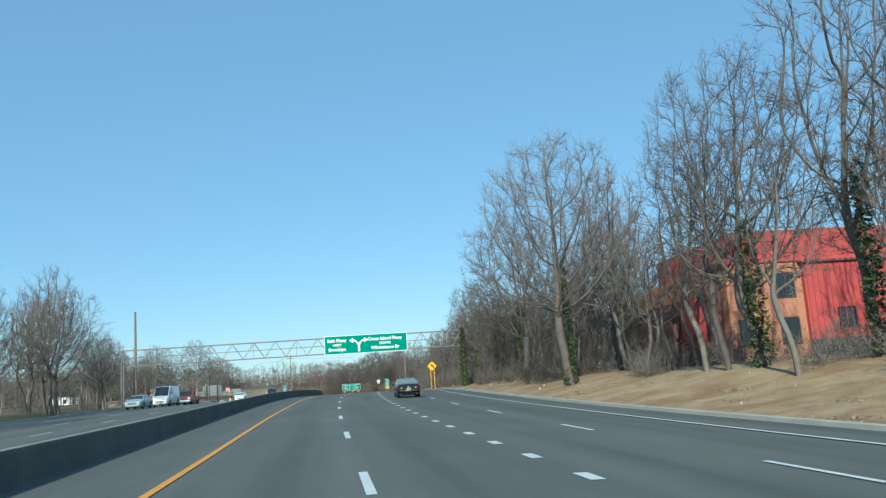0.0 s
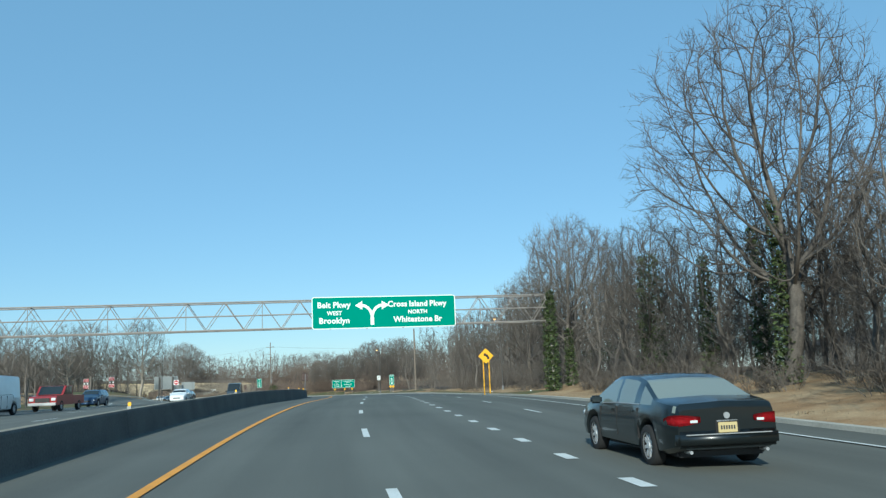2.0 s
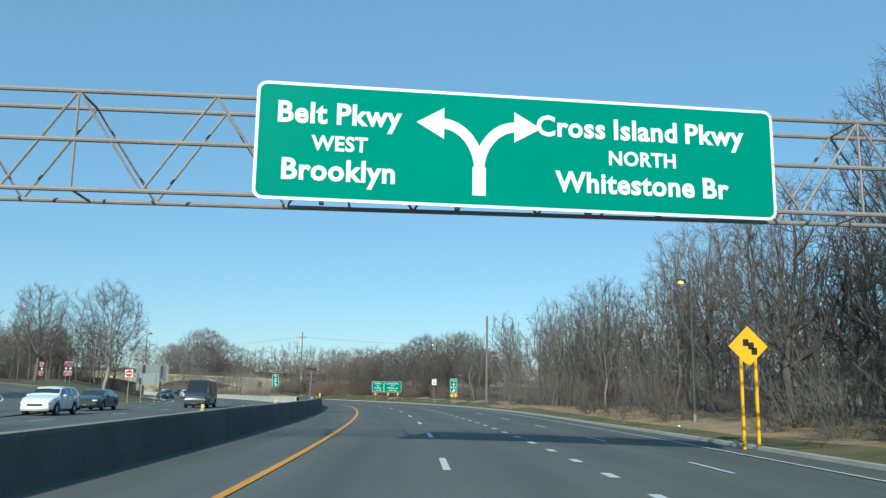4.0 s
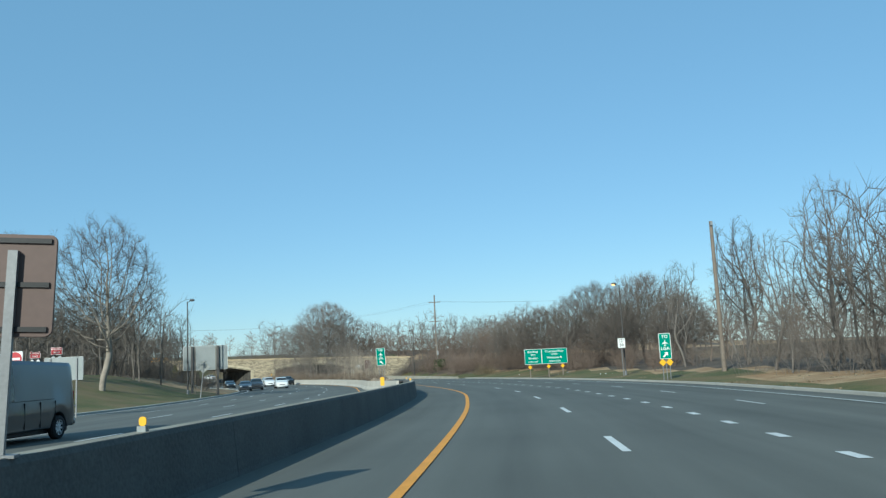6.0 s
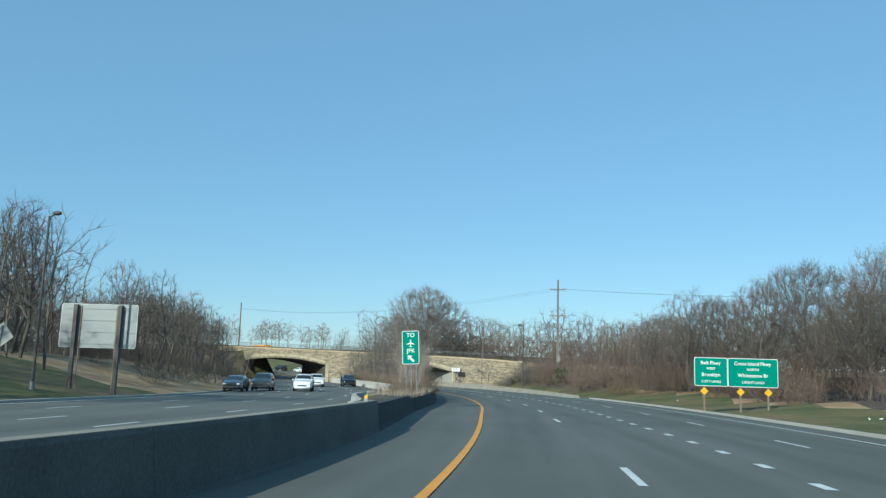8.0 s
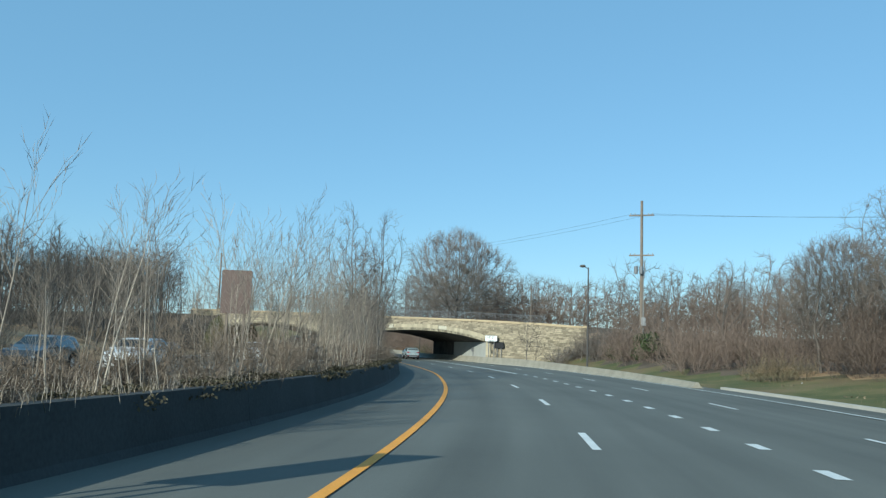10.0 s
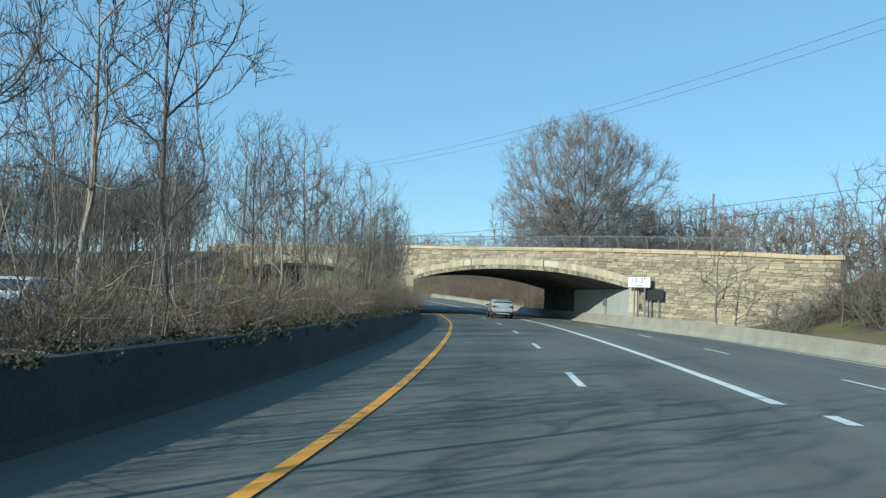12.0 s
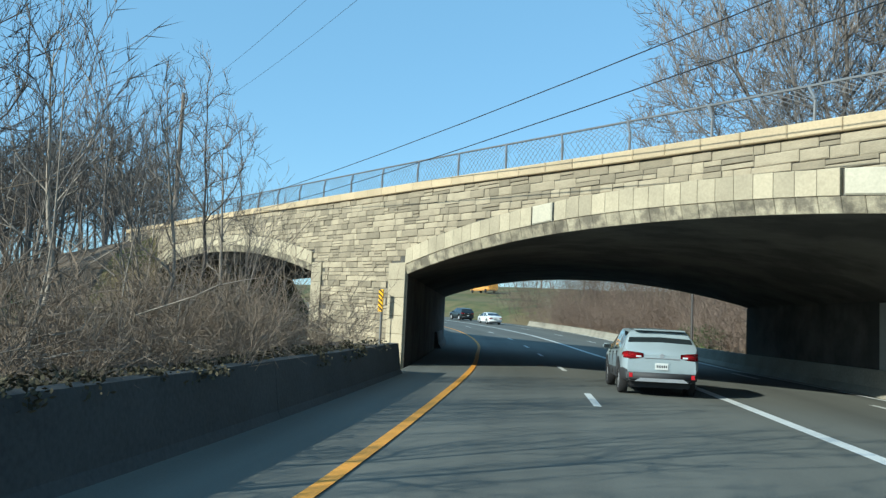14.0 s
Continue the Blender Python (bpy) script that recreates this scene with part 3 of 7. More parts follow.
def low_o(s):
    """Foot of the barrier on the right, which closes up to the abutment under the bridge."""
    return float(np.interp(s, [352, 388, 398, 409, 423, 436, 446, 470, 505], [13.95, 13.95, 13.6, 12.2, 11.45, 11.2, 11.7, 13.0, 15.2]))


barrier(352, 505, low_o, LOW_WALL, "dirty_concrete", "stained concrete barrier along the bank and under the bridge", 6.0, -1)
kerb = ribbon("kerb", S0, 352, [(15.62, -0.05), (15.62, 0.10), (15.86, 0.11), (15.90, -0.05)], "concrete", None, 2.5, "low pale concrete kerb", closed=True)
tagged(kerb, category="kerb", kind="structure")
kerb2 = ribbon("kerb", S0, 430, [(-22.5, -0.05), (-22.5, 0.11), (-22.75, 0.12), (-22.8, -0.05)], "concrete", None, 2.5, "low pale concrete kerb by the grass", closed=True)
tagged(kerb2, category="kerb", kind="structure")


def reflector(s, h=0.45, w=0.16):
    p = on_road(s, bar_o(s) - 0.28, bar_h(s))
    t = thing("barrier_marker", Matrix.Translation(p) @ pose(0, 0, 0, 0, 0, heading(s)), "yellow plastic marker on the median barrier", "marker", "barrier markers")
    part("base", boxes((-0.06, 0.06, -0.05, 0.05, 0, 0.08)), "alu", t)
    bm = prism(rounded(w, h, 0.04), -0.01, 0.01)
    bmesh.ops.translate(bm, verts=bm.verts, vec=(0, 0, 0.08 + h / 2))
    part("plate", bm, "yellow_sign", t)


reflector(244.4, h=0.34)
for s in (113, 136, 157, 185.5, 200, 222, 262, 285):
    reflector(s, h=0.12, w=0.10)


# ---------------------------------------------------------------- the bridge
def build_bridge():
    top = thing("bridge", pose(0, 0, 0), "low stone-faced arch bridge with pale coping carrying a road", "bridge", kind="structure")
    us = sorted(set([-2.0, 12.6, 12.601, 35.799, 35.8, 43.2, 43.201, 67.999, 68.0, 76.0] + [round(u, 2) for u in np.arange(-2, 76, 0.6)]))
    bm = bmesh.new()
    rows = []
    for u in us:
        a = arch_z(u) if (12.6005 < u < 35.7995 or 43.2005 < u < 67.9995) else None
        low = a if a is not None else -0.3
        hi = coping_z(u) - 0.28
        rows.append([bm.verts.new(on_bridge(u, v, z)) for v, z in ((0, low), (0, hi), (DEPTH, hi), (DEPTH, low))])
    for i in range(len(us) - 1):
        for a in range(4):
            b = (a + 1) % 4
            bm.faces.new((rows[i][a], rows[i][b], rows[i + 1][b], rows[i + 1][a]))
    bm.faces.new(rows[0]); bm.faces.new(rows[-1][::-1])
    part("core", bm, "soffit", top, "concrete soffit and core, coloured dark for shade under the arch")
    # inner faces: right abutment whitewashed in front, deeper and left ones darkened for shade
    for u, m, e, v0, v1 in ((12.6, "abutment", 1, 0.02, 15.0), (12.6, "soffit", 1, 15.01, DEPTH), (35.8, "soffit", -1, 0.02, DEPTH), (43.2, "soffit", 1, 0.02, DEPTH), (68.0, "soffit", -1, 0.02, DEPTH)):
        z1 = (arch_z(u) or 3) - 0.05
        bm = bmesh.new()
        q = [on_bridge(u + 0.03 * e, v, z) for v, z in ((v0, -0.2), (v0, z1), (v1, z1), (v1, -0.2))]
        r = [on_bridge(u - 0.2 * e, v, z) for v, z in ((v0, -0.2), (v0, z1), (v1, z1), (v1, -0.2))]
        q, r = [bm.verts.new(c) for c in q], [bm.verts.new(c) for c in r]
        bm.faces.new(q); bm.faces.new(r[::-1])
        for i in range(4):
            bm.faces.new((q[i], r[i], r[(i + 1) % 4], q[(i + 1) % 4]))
        part("abutment_face", bm, m, top)
    return top


bridge = build_bridge()


def bridge_fence():
    t = thing("bridge_fence", pose(0, 0, 0), "grey chain-link fence with curved posts on the bridge coping", "fence")
    us = np.arange(3.7, 72, 2.45)
    for u in us:
        b = on_bridge(u, 0.55, coping_z(u))
        q = on_bridge(u, 0.50, coping_z(u) + 0.55)
        k = on_bridge(u, 0.85, coping_z(u) + 0.92)
        bm = tube(bmesh.new(), b, q, 0.035, k=6); tube(bm, q, k, 0.035, k=6)
        part("post", bm, "steel", t)
    bm = bmesh.new()
    bm2 = bmesh.new()
    for u0, u1 in zip(us[:-1], us[1:]):
        part("top_rail", rod(on_bridge(u0, 0.85, coping_z(u0) + 0.92), on_bridge(u1, 0.85, coping_z(u1) + 0.92), 0.03, k=6), "steel", t)
        # wire mesh: two families of slanting wires
        for k in range(12):
            for e in (0, 1):
                a = u0 + (u1 - u0) * k / 12
                b = min(max(a + (0.5 if e else -0.5), u0), u1)
                tube(bm2, on_bridge(a, 0.55, coping_z(a) + 0.03), on_bridge(b, 0.52, coping_z(b) + 0.55), 0.006, k=3, cap=False)
                tube(bm2, on_bridge(b, 0.52, coping_z(b) + 0.55), on_bridge(a, 0.85, coping_z(a) + 0.92), 0.006, k=3, cap=False)
    part("wire_mesh", bm2, "steel", t)


bridge_fence()


# ---------------------------------------------------------------- signs
def board(parent, w, h, z, material, border=None, y=0.0, r=0.1, x=0.0, back="alu", border_w=0.05):
    """A sign board facing -y with its middle at height z."""
    def lay(ww, hh, rr, y0, y1, mt, nm):
        bm = prism(rounded(ww, hh, rr), y0, y1)
        bmesh.ops.translate(bm, verts=bm.verts, vec=(x, 0, z))
        return part(nm, bm, mt, parent)
    b = lay(w, h, r, y - 0.012, y + 0.012, border or material, "board")
    if border:
        lay(w - 2 * border_w, h - 2 * border_w, max(r - border_w, 0.02), y - 0.016, y - 0.0121, material, "face")
    bm = prism(rounded(w * 0.99, h * 0.99, r), y + 0.0125, y + 0.02)
    bmesh.ops.translate(bm, verts=bm.verts, vec=(x, 0, z))
    part("back_sheet", bm, back, parent)
    return b


def flat_shape(parent, points, y, material, name):
    bm = bmesh.new()
    f = bm.faces.new([bm.verts.new((px, y, pz)) for px, pz in points])
    g = bmesh.ops.extrude_face_region(bm, geom=[f])
    bmesh.ops.translate(bm, verts=[v for v in g["geom"] if isinstance(v, bmesh.types.BMVert)], vec=(0, 0.003, 0))
    return part(name, bm, material, parent)


def airplane(parent, cx, cz, k, y):
    pts = [(0, .5), (.06, .4), (.06, .14), (.5, -.1), (.5, -.2), (.06, -.06), (.045, -.32), (.17, -.42), (.17, -.5), (0, -.45)]
    pts = pts + [(-a, b) for a, b in pts[-2:0:-1]]
    return flat_shape(parent, [(cx + a * k, cz + b * k) for a, b in pts], y, "white", "airplane_symbol")


def arrow(parent, cx, cz, k, y, ang, name="arrow"):
    pts = [(0, .5), (.36, .1), (.2, .1), (.12, .17), (.12, -.5), (-.12, -.5), (-.12, .17), (-.2, .1), (-.36, .1)]
    c, s = math.cos(radians(ang)), math.sin(radians(ang))
    return flat_shape(parent, [(cx + (a * c - b * s) * k, cz + (a * s + b * c) * k) for a, b in pts], y, "white", name)


def ground_at(x, y):
    return ground_z(x, y)


def airport_sign(x, y, yaw, z0, w, h, code, ang, label, diamonds=False, lean=0):
    g = ground_at(x, y)
    t = thing("airport_sign", pose(x, y, g, 0, lean, yaw), label, "road sign")
    board(t, w, h, z0 - g + h / 2, "green", "white", 0, 0.09, border_w=0.035)
    k = h / 2.0
    c = z0 - g
    lettering("TO", 0.34 * k, 0, c + 1.73 * k, -0.022, t)
    airplane(t, 0, c + 1.25 * k, 0.46 * k, -0.021)
    lettering(code, 0.34 * k, 0, c + 0.80 * k, -0.022, t)
    arrow(t, 0, c + 0.34 * k, 0.52 * k, -0.021, ang)
    for dx in (-0.3 * w, 0, 0.3 * w):
        part("post", boxes((dx - 0.03, dx + 0.03, 0.03, 0.08, -0.3, c + h * 0.9)), "steel", t)
    if diamonds:
        for dx in (-0.28, 0.28):
            part("yellow_diamond", prism([(dx + a * 0.3, c - 0.27 + b * 0.3) for a, b in ((0, 1), (-1, 0), (0, -1), (1, 0))], -0.01, 0.01), "yellow_sign", t)
    return t


airport_sign(-17.72, 248.6, 16, 3.05, 1.05, 2.05, "JFK", 45, "tall green airport sign on steel posts in the overgrown median", lean=-3)
airport_sign(10.97, 220.3, 4, 2.42, 0.96, 2.09, "LGA", -45, "tall green airport sign with yellow diamonds on the verge", True)

# large guide sign on the verge
gx, gy = 1.8, 262.0
gz = ground_at(gx, gy)
t = thing("guide_sign", pose(gx, gy, gz, 0, 0, 12), "wide green two-panel direction sign on the grass verge", "road sign")
c = 3.22 - gz
for x0, w, rows in ((-1.72, 2.3, (("Belt Pkwy", .36, .62), ("WEST", .25, .22), ("Brooklyn", .36, -.2), ("2 LEFT LANES", .24, -.68))),
                    (1.17, 3.45, (("Cross Island Pkwy", .36, .62), ("NORTH", .25, .22), ("Whitestone Br", .36, -.2), ("2 RIGHT LANES", .24, -.68)))):
    board(t, w, 2.0, c, "green", "white", 0, 0.12, x0, border_w=0.04)
    for txt, sz, dz in rows:
        lettering(txt, sz, x0, c + dz, -0.022, t, squeeze=0.92)
for dx in (-2.2, 0.3, 2.2):
    part("post", boxes((dx - 0.06, dx + 0.06, 0.03, 0.15, -0.3, c + 0.9)), "wood", t)
    part("yellow_diamond", prism([(dx + a * 0.28, c - 1.35 + b * 0.28) for a, b in ((0, 1), (-1, 0), (0, -1), (1, 0))], -0.01, 0.01), "yellow_sign", t)


# overhead truss with its sign
def build_gantry():
    x0, x1, y, zb, zt, dy = -31.0, 17.2, 118.6, 7.35, 9.6, 1.2
    t = thing("sign_gantry", pose(0, 0, 0), "long steel truss gantry spanning both carriageways", "gantry")
    xs = np.linspace(x0, x1, 33)
    for z in (zb, (zb + zt) / 2, zt):
        for yy in ((y,) if abs(z - (zb + zt) / 2) < .1 else (y, y + dy)):
            part("chord", rod((x0, yy, z), (x1, yy, z), 0.055, k=8), "gantry", t)
    for i in range(32):
        for yy in (y, y + dy):
            a, b = (zb, zt) if i % 2 else (zt, zb)
            part("diagonal", rod((xs[i], yy, a), (xs[i + 1], yy, b), 0.032, k=6), "gantry", t)
    for x in xs[::4]:
        bm = rod((x, y, zt), (x, y + dy, zt), 0.03, k=6); tube(bm, (x, y, zb), (x, y + dy, zb), 0.03, k=6); tube(bm, (x, y, zb), (x, y, zt), 0.03, k=6)
        part("strut", bm, "gantry", t)
    for x in (x0, x1):
        g = ground_at(x, y)
        for yy in (y, y + dy):
            part("tower_leg", rod((x, yy, g - 0.3), (x, yy, zt), 0.13, 0.11, 10), "gantry", t)
        bm = bmesh.new()
        for k in range(4):
            za, zc = g + k * (zt - g) / 4, g + (k + 1) * (zt - g) / 4
            tube(bm, (x, y if k % 2 else y + dy, za), (x, y + dy if k % 2 else y, zc), 0.03, k=6)
        part("tower_brace", bm, "gantry", t)
    s = thing("overhead_sign", pose(3.07, y - 0.35, 0, 0, 0, 3), "green overhead direction sign with forked white arrow", "road sign")
    c, w, h = 8.45, 11.95, 2.65
    board(s, w, h, c, "green", "white", 0, 0.22, border_w=0.07)
    for txt, sz, x, dz in (("Belt Pkwy", .66, -4.15, .62), ("WEST", .46, -4.15, -.05), ("Brooklyn", .66, -4.15, -.66),
                           ("Cross Island Pkwy", .66, 2.75, .62), ("NORTH", .46, 2.75, -.05), ("Whitestone Br", .66, 2.75, -.66)):
        lettering(txt, sz, x, c + dz, -0.022, s, squeeze=0.97, bold=0.03)
    # forked arrow: a stem and two curved arms with heads
    for e in (-1, 1):
        pts_in, pts_out = [], []
        for k in range(9):
            a = radians(90 * k / 8)
            pts_in.append((-1.05 + e * (0.11 + 0.75 * (1 - math.cos(a))), -0.5 + 0.95 * math.sin(a)))
            pts_out.append((-1.05 + e * (-0.13 + 0.99 * (1 - math.cos(a))), -0.5 + 1.19 * math.sin(a)))
        out = [(x, c + z) for x, z in pts_in + pts_out[::-1]]
        flat_shape(s, out, -0.021 - 0.004 * (e > 0), "white", "arrow_arm")
        hx = -1.05 + e * 0.80
        flat_shape(s, [(hx, c + 0.57 - 0.36), (hx + e * 0.62, c + 0.57), (hx, c + 0.57 + 0.36)], -0.0215, "white", "arrow_head")
    flat_shape(s, [(-1.2, c - 1.05), (-0.9, c - 1.05), (-0.9, c - 0.4), (-1.2, c - 0.4)], -0.0212, "white", "arrow_stem")
    for dx in (-4.5, -1.5, 1.5, 4.5):
        part("bracket", boxes((dx - 0.05, dx + 0.05, 0.03, 0.30, c - 1.35, c + 1.35)), "gantry", s)


build_gantry()


def small_sign(name, x, y, yaw, z0, w, h, material, label, rows=(), border=None, posts=(0,), post_mat="steel", r=0.05, backed=False):
    g = ground_at(x, y)
    t = thing(name, pose(x, y, g, 0, 0, yaw + (180 if backed else 0)), label, "road sign")
    board(t, w, h, z0 - g + h / 2, material, border, 0, r, border_w=0.03)
    for txt, sz, dz, m in rows:
        lettering(txt, sz, 0, z0 - g + h / 2 + dz, -0.022, t, m)
    for dx in posts:
        part("post", boxes((dx - 0.035, dx + 0.035, 0.025, 0.085, -0.3, z0 - g + h * 0.95)), post_mat, t)
    return t


t = small_sign("speed_limit_sign", 9.42, 239.0, 8, 3.62, 0.82, 1.04, "white", "white speed limit sign mounted before a lamp post", (("SPEED", .19, .35, "black"), ("LIMIT", .19, .13, "black"), ("50", .44, -.22, "black")), "black")
# yellow diamond on two yellow posts
dx0, dy0 = 13.72, 130.5
g = ground_at(dx0, dy0)
t = thing("warning_sign", pose(dx0, dy0, g, 0, 0, 0), "yellow diamond road-works sign on two yellow posts", "road sign")
bm = prism([(a, 4.89 - g + b) for a, b in ((0, .76), (-.76, 0), (0, -.76), (.76, 0))], -0.012, 0.012)
part("board", bm, "yellow_sign", t)
for a, b in ((-0.2, 5.06), (0.12, 4.74), (0.0, 4.94)):
    part("symbol_bar", boxes((a, a + 0.22, -0.018, -0.0121, b - g - 0.16, b - g + 0.1)), "black", t)
for dx in (-0.28, 0.28):
    part("post", boxes((dx - 0.05, dx + 0.05, 0.02, 0.1, -0.3, 4.64 - g)), "yellow_sign", t)
# signs of the ramp on the far side
small_sign("do_not_enter_sign", -26.63, 191.8, 8, 3.84, 0.78, 0.78, "white", "square white and red do-not-enter sign", ())
t = bpy.data.objects["do_not_enter_sign"]
gg = ground_at(-26.63, 191.8)
bm = bmesh.new(); bmesh.ops.create_cone(bm, cap_ends=True, segments=24, radius1=0.36, radius2=0.36, depth=0.006)
bmesh.ops.transform(bm, matrix=pose(0, -0.019, 4.23 - gg, 90, 0, 0), verts=bm.verts)
part("red_disc", bm, "red_sign", t)
part("white_bar", boxes((-0.26, 0.26, -0.027, -0.0225, 4.17 - gg, 4.29 - gg)), "white", t)
for x, y in ((-45.45, 226.4), (-52.5, 234.0)):
    w = small_sign("wrong_way_sign", x, y, 14, 5.55, 1.05, 0.7, "red_sign", "red and white wrong-way sign on thin posts", (("WRONG", .26, .16, "white"), ("WAY", .26, -.16, "white")), "white", (-0.3, 0.3))
    low = 4.2 - ground_at(x, y)
    board(w, 1.05, 0.7, low + 0.35, "red_sign", "white", 0, 0.05, border_w=0.03)
    for word, dz in (("WRONG", 0.51), ("WAY", 0.19)):
        lettering(word, 0.26, 0, low + dz, -0.022, w)
    for dx in (-0.3, 0.3):
        part("reflector_disc", rod((dx, -0.02, low + 1.02), (dx, 0.02, low + 1.02), 0.17, k=14), "white", w)
small_sign("sign_seen_from_behind", -25.0, 193.6, 10, 3.0, 2.05, 1.25, "alu", "white-framed sign seen from its back on two posts", (), "white", (-0.7, 0.7), backed=True)
small_sign("large_sign_seen_from_behind", -38.35, 245.4, 14, 3.5, 5.1, 2.85, "green", "large grey sign back with ribs beside the oncoming road", (), "white", (-1.2, 1.2), "wood", 0.15, True)
t = bpy.data.objects["large_sign_seen_from_behind"]
lg = 3.5 - ground_at(-38.35, 245.4)
for k in range(4):
    part("rib", boxes((-2.4, 2.4, 0.022, 0.06, lg + 0.25 + k * 0.76, lg + 0.31 + k * 0.76)), "alu", t)
for dx in (-1.45, 1.5):
    part("beam", boxes((dx - 0.12, dx + 0.12, 0.09, 0.3, -0.4, lg + 2.8)), "dark_pole", t)
dgz = ground_at(-33.4, 232.0)
t = thing("diamond_sign_seen_from_behind", pose(-33.4, 232.0, dgz, 0, -6, 14 + 180), "small diamond sign seen from its back on one leaning post", "road sign")
part("board", prism([(q * 0.64, 3.75 - dgz + r * 0.64) for q, r in ((0, 1), (-1, 0), (0, -1), (1, 0))], -0.012, 0.012), "abutment", t)
part("post", boxes((-0.04, 0.04, 0.02, 0.08, -0.4, 4.2 - dgz)), "steel", t)
# the brown sign bolted to the barrier
bs = S_OF_Y(158.9)
p = on_road(bs, bar_o(bs) - 0.28, bar_h(bs))
t = thing("brown_sign_on_barrier", Matrix.Translation(p) @ pose(0, 0, 0, 0, -2.5, 18 + 180), "brown sign seen from its back on a perforated steel post", "road sign")
board(t, 0.78, 1.02, 1.66, "brown_sign", None, 0, 0.07, back="brown_sign")
part("post", boxes((-0.045, 0.045, 0.022, 0.09, 0, 2.0)), "steel", t)
part("foot_plate", boxes((-0.16, 0.16, -0.04, 0.16, 0.0, 0.03)), "steel", t)
for dz in (1.2, 1.64, 2.08):
    part("rib", boxes((-0.34, 0.34, 0.021, 0.045, dz, dz + 0.05)), "black", t)
# brown sign in the median
small_sign("brown_sign", -22.6, 263.5, 22, 2.75, 0.78, 1.12, "brown_sign", "brown sign in the brush of the median", (), None, (-0.22, 0.22), "wood", 0.05)


# clearance sign and hazard plate at the bridge
def on_face(name, u, z0, label):
    p = on_bridge(u, 0, z0) + Vector((BN.x, BN.y, 0)) * 0.55
    yaw = math.degrees(math.atan2(-BN.x, BN.y)) + 180
    return thing(name, Matrix.Translation(p) @ pose(0, 0, 0, 0, 0, yaw), label, "road sign")


t = on_face("clearance_sign", 11.48, 0.0, "white low-clearance sign on posts before the stone bridge")
board(t, 1.85, 0.76, 3.17, "white", "black", 0, 0.05, border_w=0.03)
lettering("10'-2\"", 0.46, 0, 3.28, -0.022, t, "black")
lettering("CLEARANCE", 0.17, 0, 2.93, -0.022, t, "black")
for dx in (-0.4, 0.45):
    part("post", boxes((dx - 0.04, dx + 0.04, 0.02, 0.09, -0.5, 2.9)), "steel", t)
t = on_face("dark_sign_seen_from_behind", 10.4, 0.0, "dark sign board turned away beside the clearance sign")
board(t, 1.4, 0.78, 2.34, "black", None, 0.25, 0.05, back="black")
for dx in (-0.3, 0.3):
    part("post", boxes((dx - 0.04, dx + 0.04, 0.27, 0.34, -0.5, 2.0)), "steel", t)
t = on_face("hazard_plate", 36.55, 0.7, "yellow plate with black slanting stripes at the arch")
board(t, 0.30, 0.76, 1.45, "yellow_sign", None, 0, 0.03)
for k in range(5):
    z = 1.12 + k * 0.15
    flat_shape(t, [(-0.145, z + 0.10), (0.145, z - 0.04), (0.145, z + 0.02), (-0.145, z + 0.16)], -0.0165, "black", "stripe")
part("post", boxes((-0.035, 0.035, 0.02, 0.08, -0.4, 1.8)), "steel", t)
t = thing("meter_box", Matrix.Translation(on_bridge(12.632, 5.5, 0)) @ pose(0, 0, 0, 0, 0, -54), "grey electrical boxes on the whitewashed abutment", "electrical box")
part("box", boxes((-0.12, 0.34, -0.16, 0, 1.42, 1.98), bevel=0.02), "steel", t)
part("box_lid", boxes((-0.09, 0.31, -0.175, -0.16, 1.45, 1.95), bevel=0.01), "steel", t)
part("small_box", boxes((-0.5, -0.26, -0.12, 0, 1.48, 1.74), bevel=0.015), "steel", t)
part("link_pipe", rod((-0.28, -0.06, 1.6), (-0.1, -0.06, 1.6), 0.025), "steel", t)
part("riser_pipe", rod((-0.38, -0.06, 1.72), (-0.38, -0.06, 2.62), 0.02), "steel", t)
for dx, z in ((0.12, 0.4), (0.24, 0.5)):
    part("conduit", rod((dx, -0.07, z), (dx - 0.04, -0.07, 1.43), 0.03), "steel", t)


# ---------------------------------------------------------------- poles, lamps and wires
def pole(name, x, y, top, r, material, label, tilt=(0, 0)):
    g = ground_at(x, y)
    t = thing(name, pose(x, y, g, 0, 0, 0), label, "pole")
    part("shaft", rod((0, 0, -0.4), (tilt[0], tilt[1], top - g), r, r * 0.72, 12), material, t)
    return t, g


pole("wooden_pole", -29.9, 121.9, 15.3, 0.2, "wood", "bare weathered wooden pole beside the oncoming road")
t, g = pole("wooden_pole", 16.2, 223.5, 14.0, 0.2, "wood", "bare weathered wooden pole at the edge of the wood")
part("bracket", boxes((-0.1, 0.1, -0.3, 0.0, 13.6 - g, 13.9 - g)), "steel", t)


def utility(x, y, top, label):
    t, g = pole("utility_pole", x, y, top, 0.19, "wood", label)
    for z, w in ((top - 1.6, 2.6), (top - 5.9, 2.6)):
        part("crossarm", boxes((-w / 2, w / 2, -0.2, -0.07, z - g - 0.07, z - g + 0.07)), "wood", t)
        for k in (-1.15, -0.7, 0.7, 1.15):
            part("insulator", rod((k, -0.13, z - g + 0.07), (k, -0.13, z - g + 0.26), 0.05, 0.035, 6), "alu", t)
    for k in (-0.55, 0.0):
        part("transformer", rod((k, -0.35, top - 7.9 - g), (k, -0.35, top - 7.1 - g), 0.2, k=10), "steel", t)
    part("riser", rod((0.2, -0.1, 0), (0.2, -0.1, top - 7.5 - g), 0.05, k=6), "alu", t)
    part("cabinet", boxes((0.05, 0.5, -0.45, -0.15, 3.0, 3.9), bevel=0.02), "steel", t)
    return t


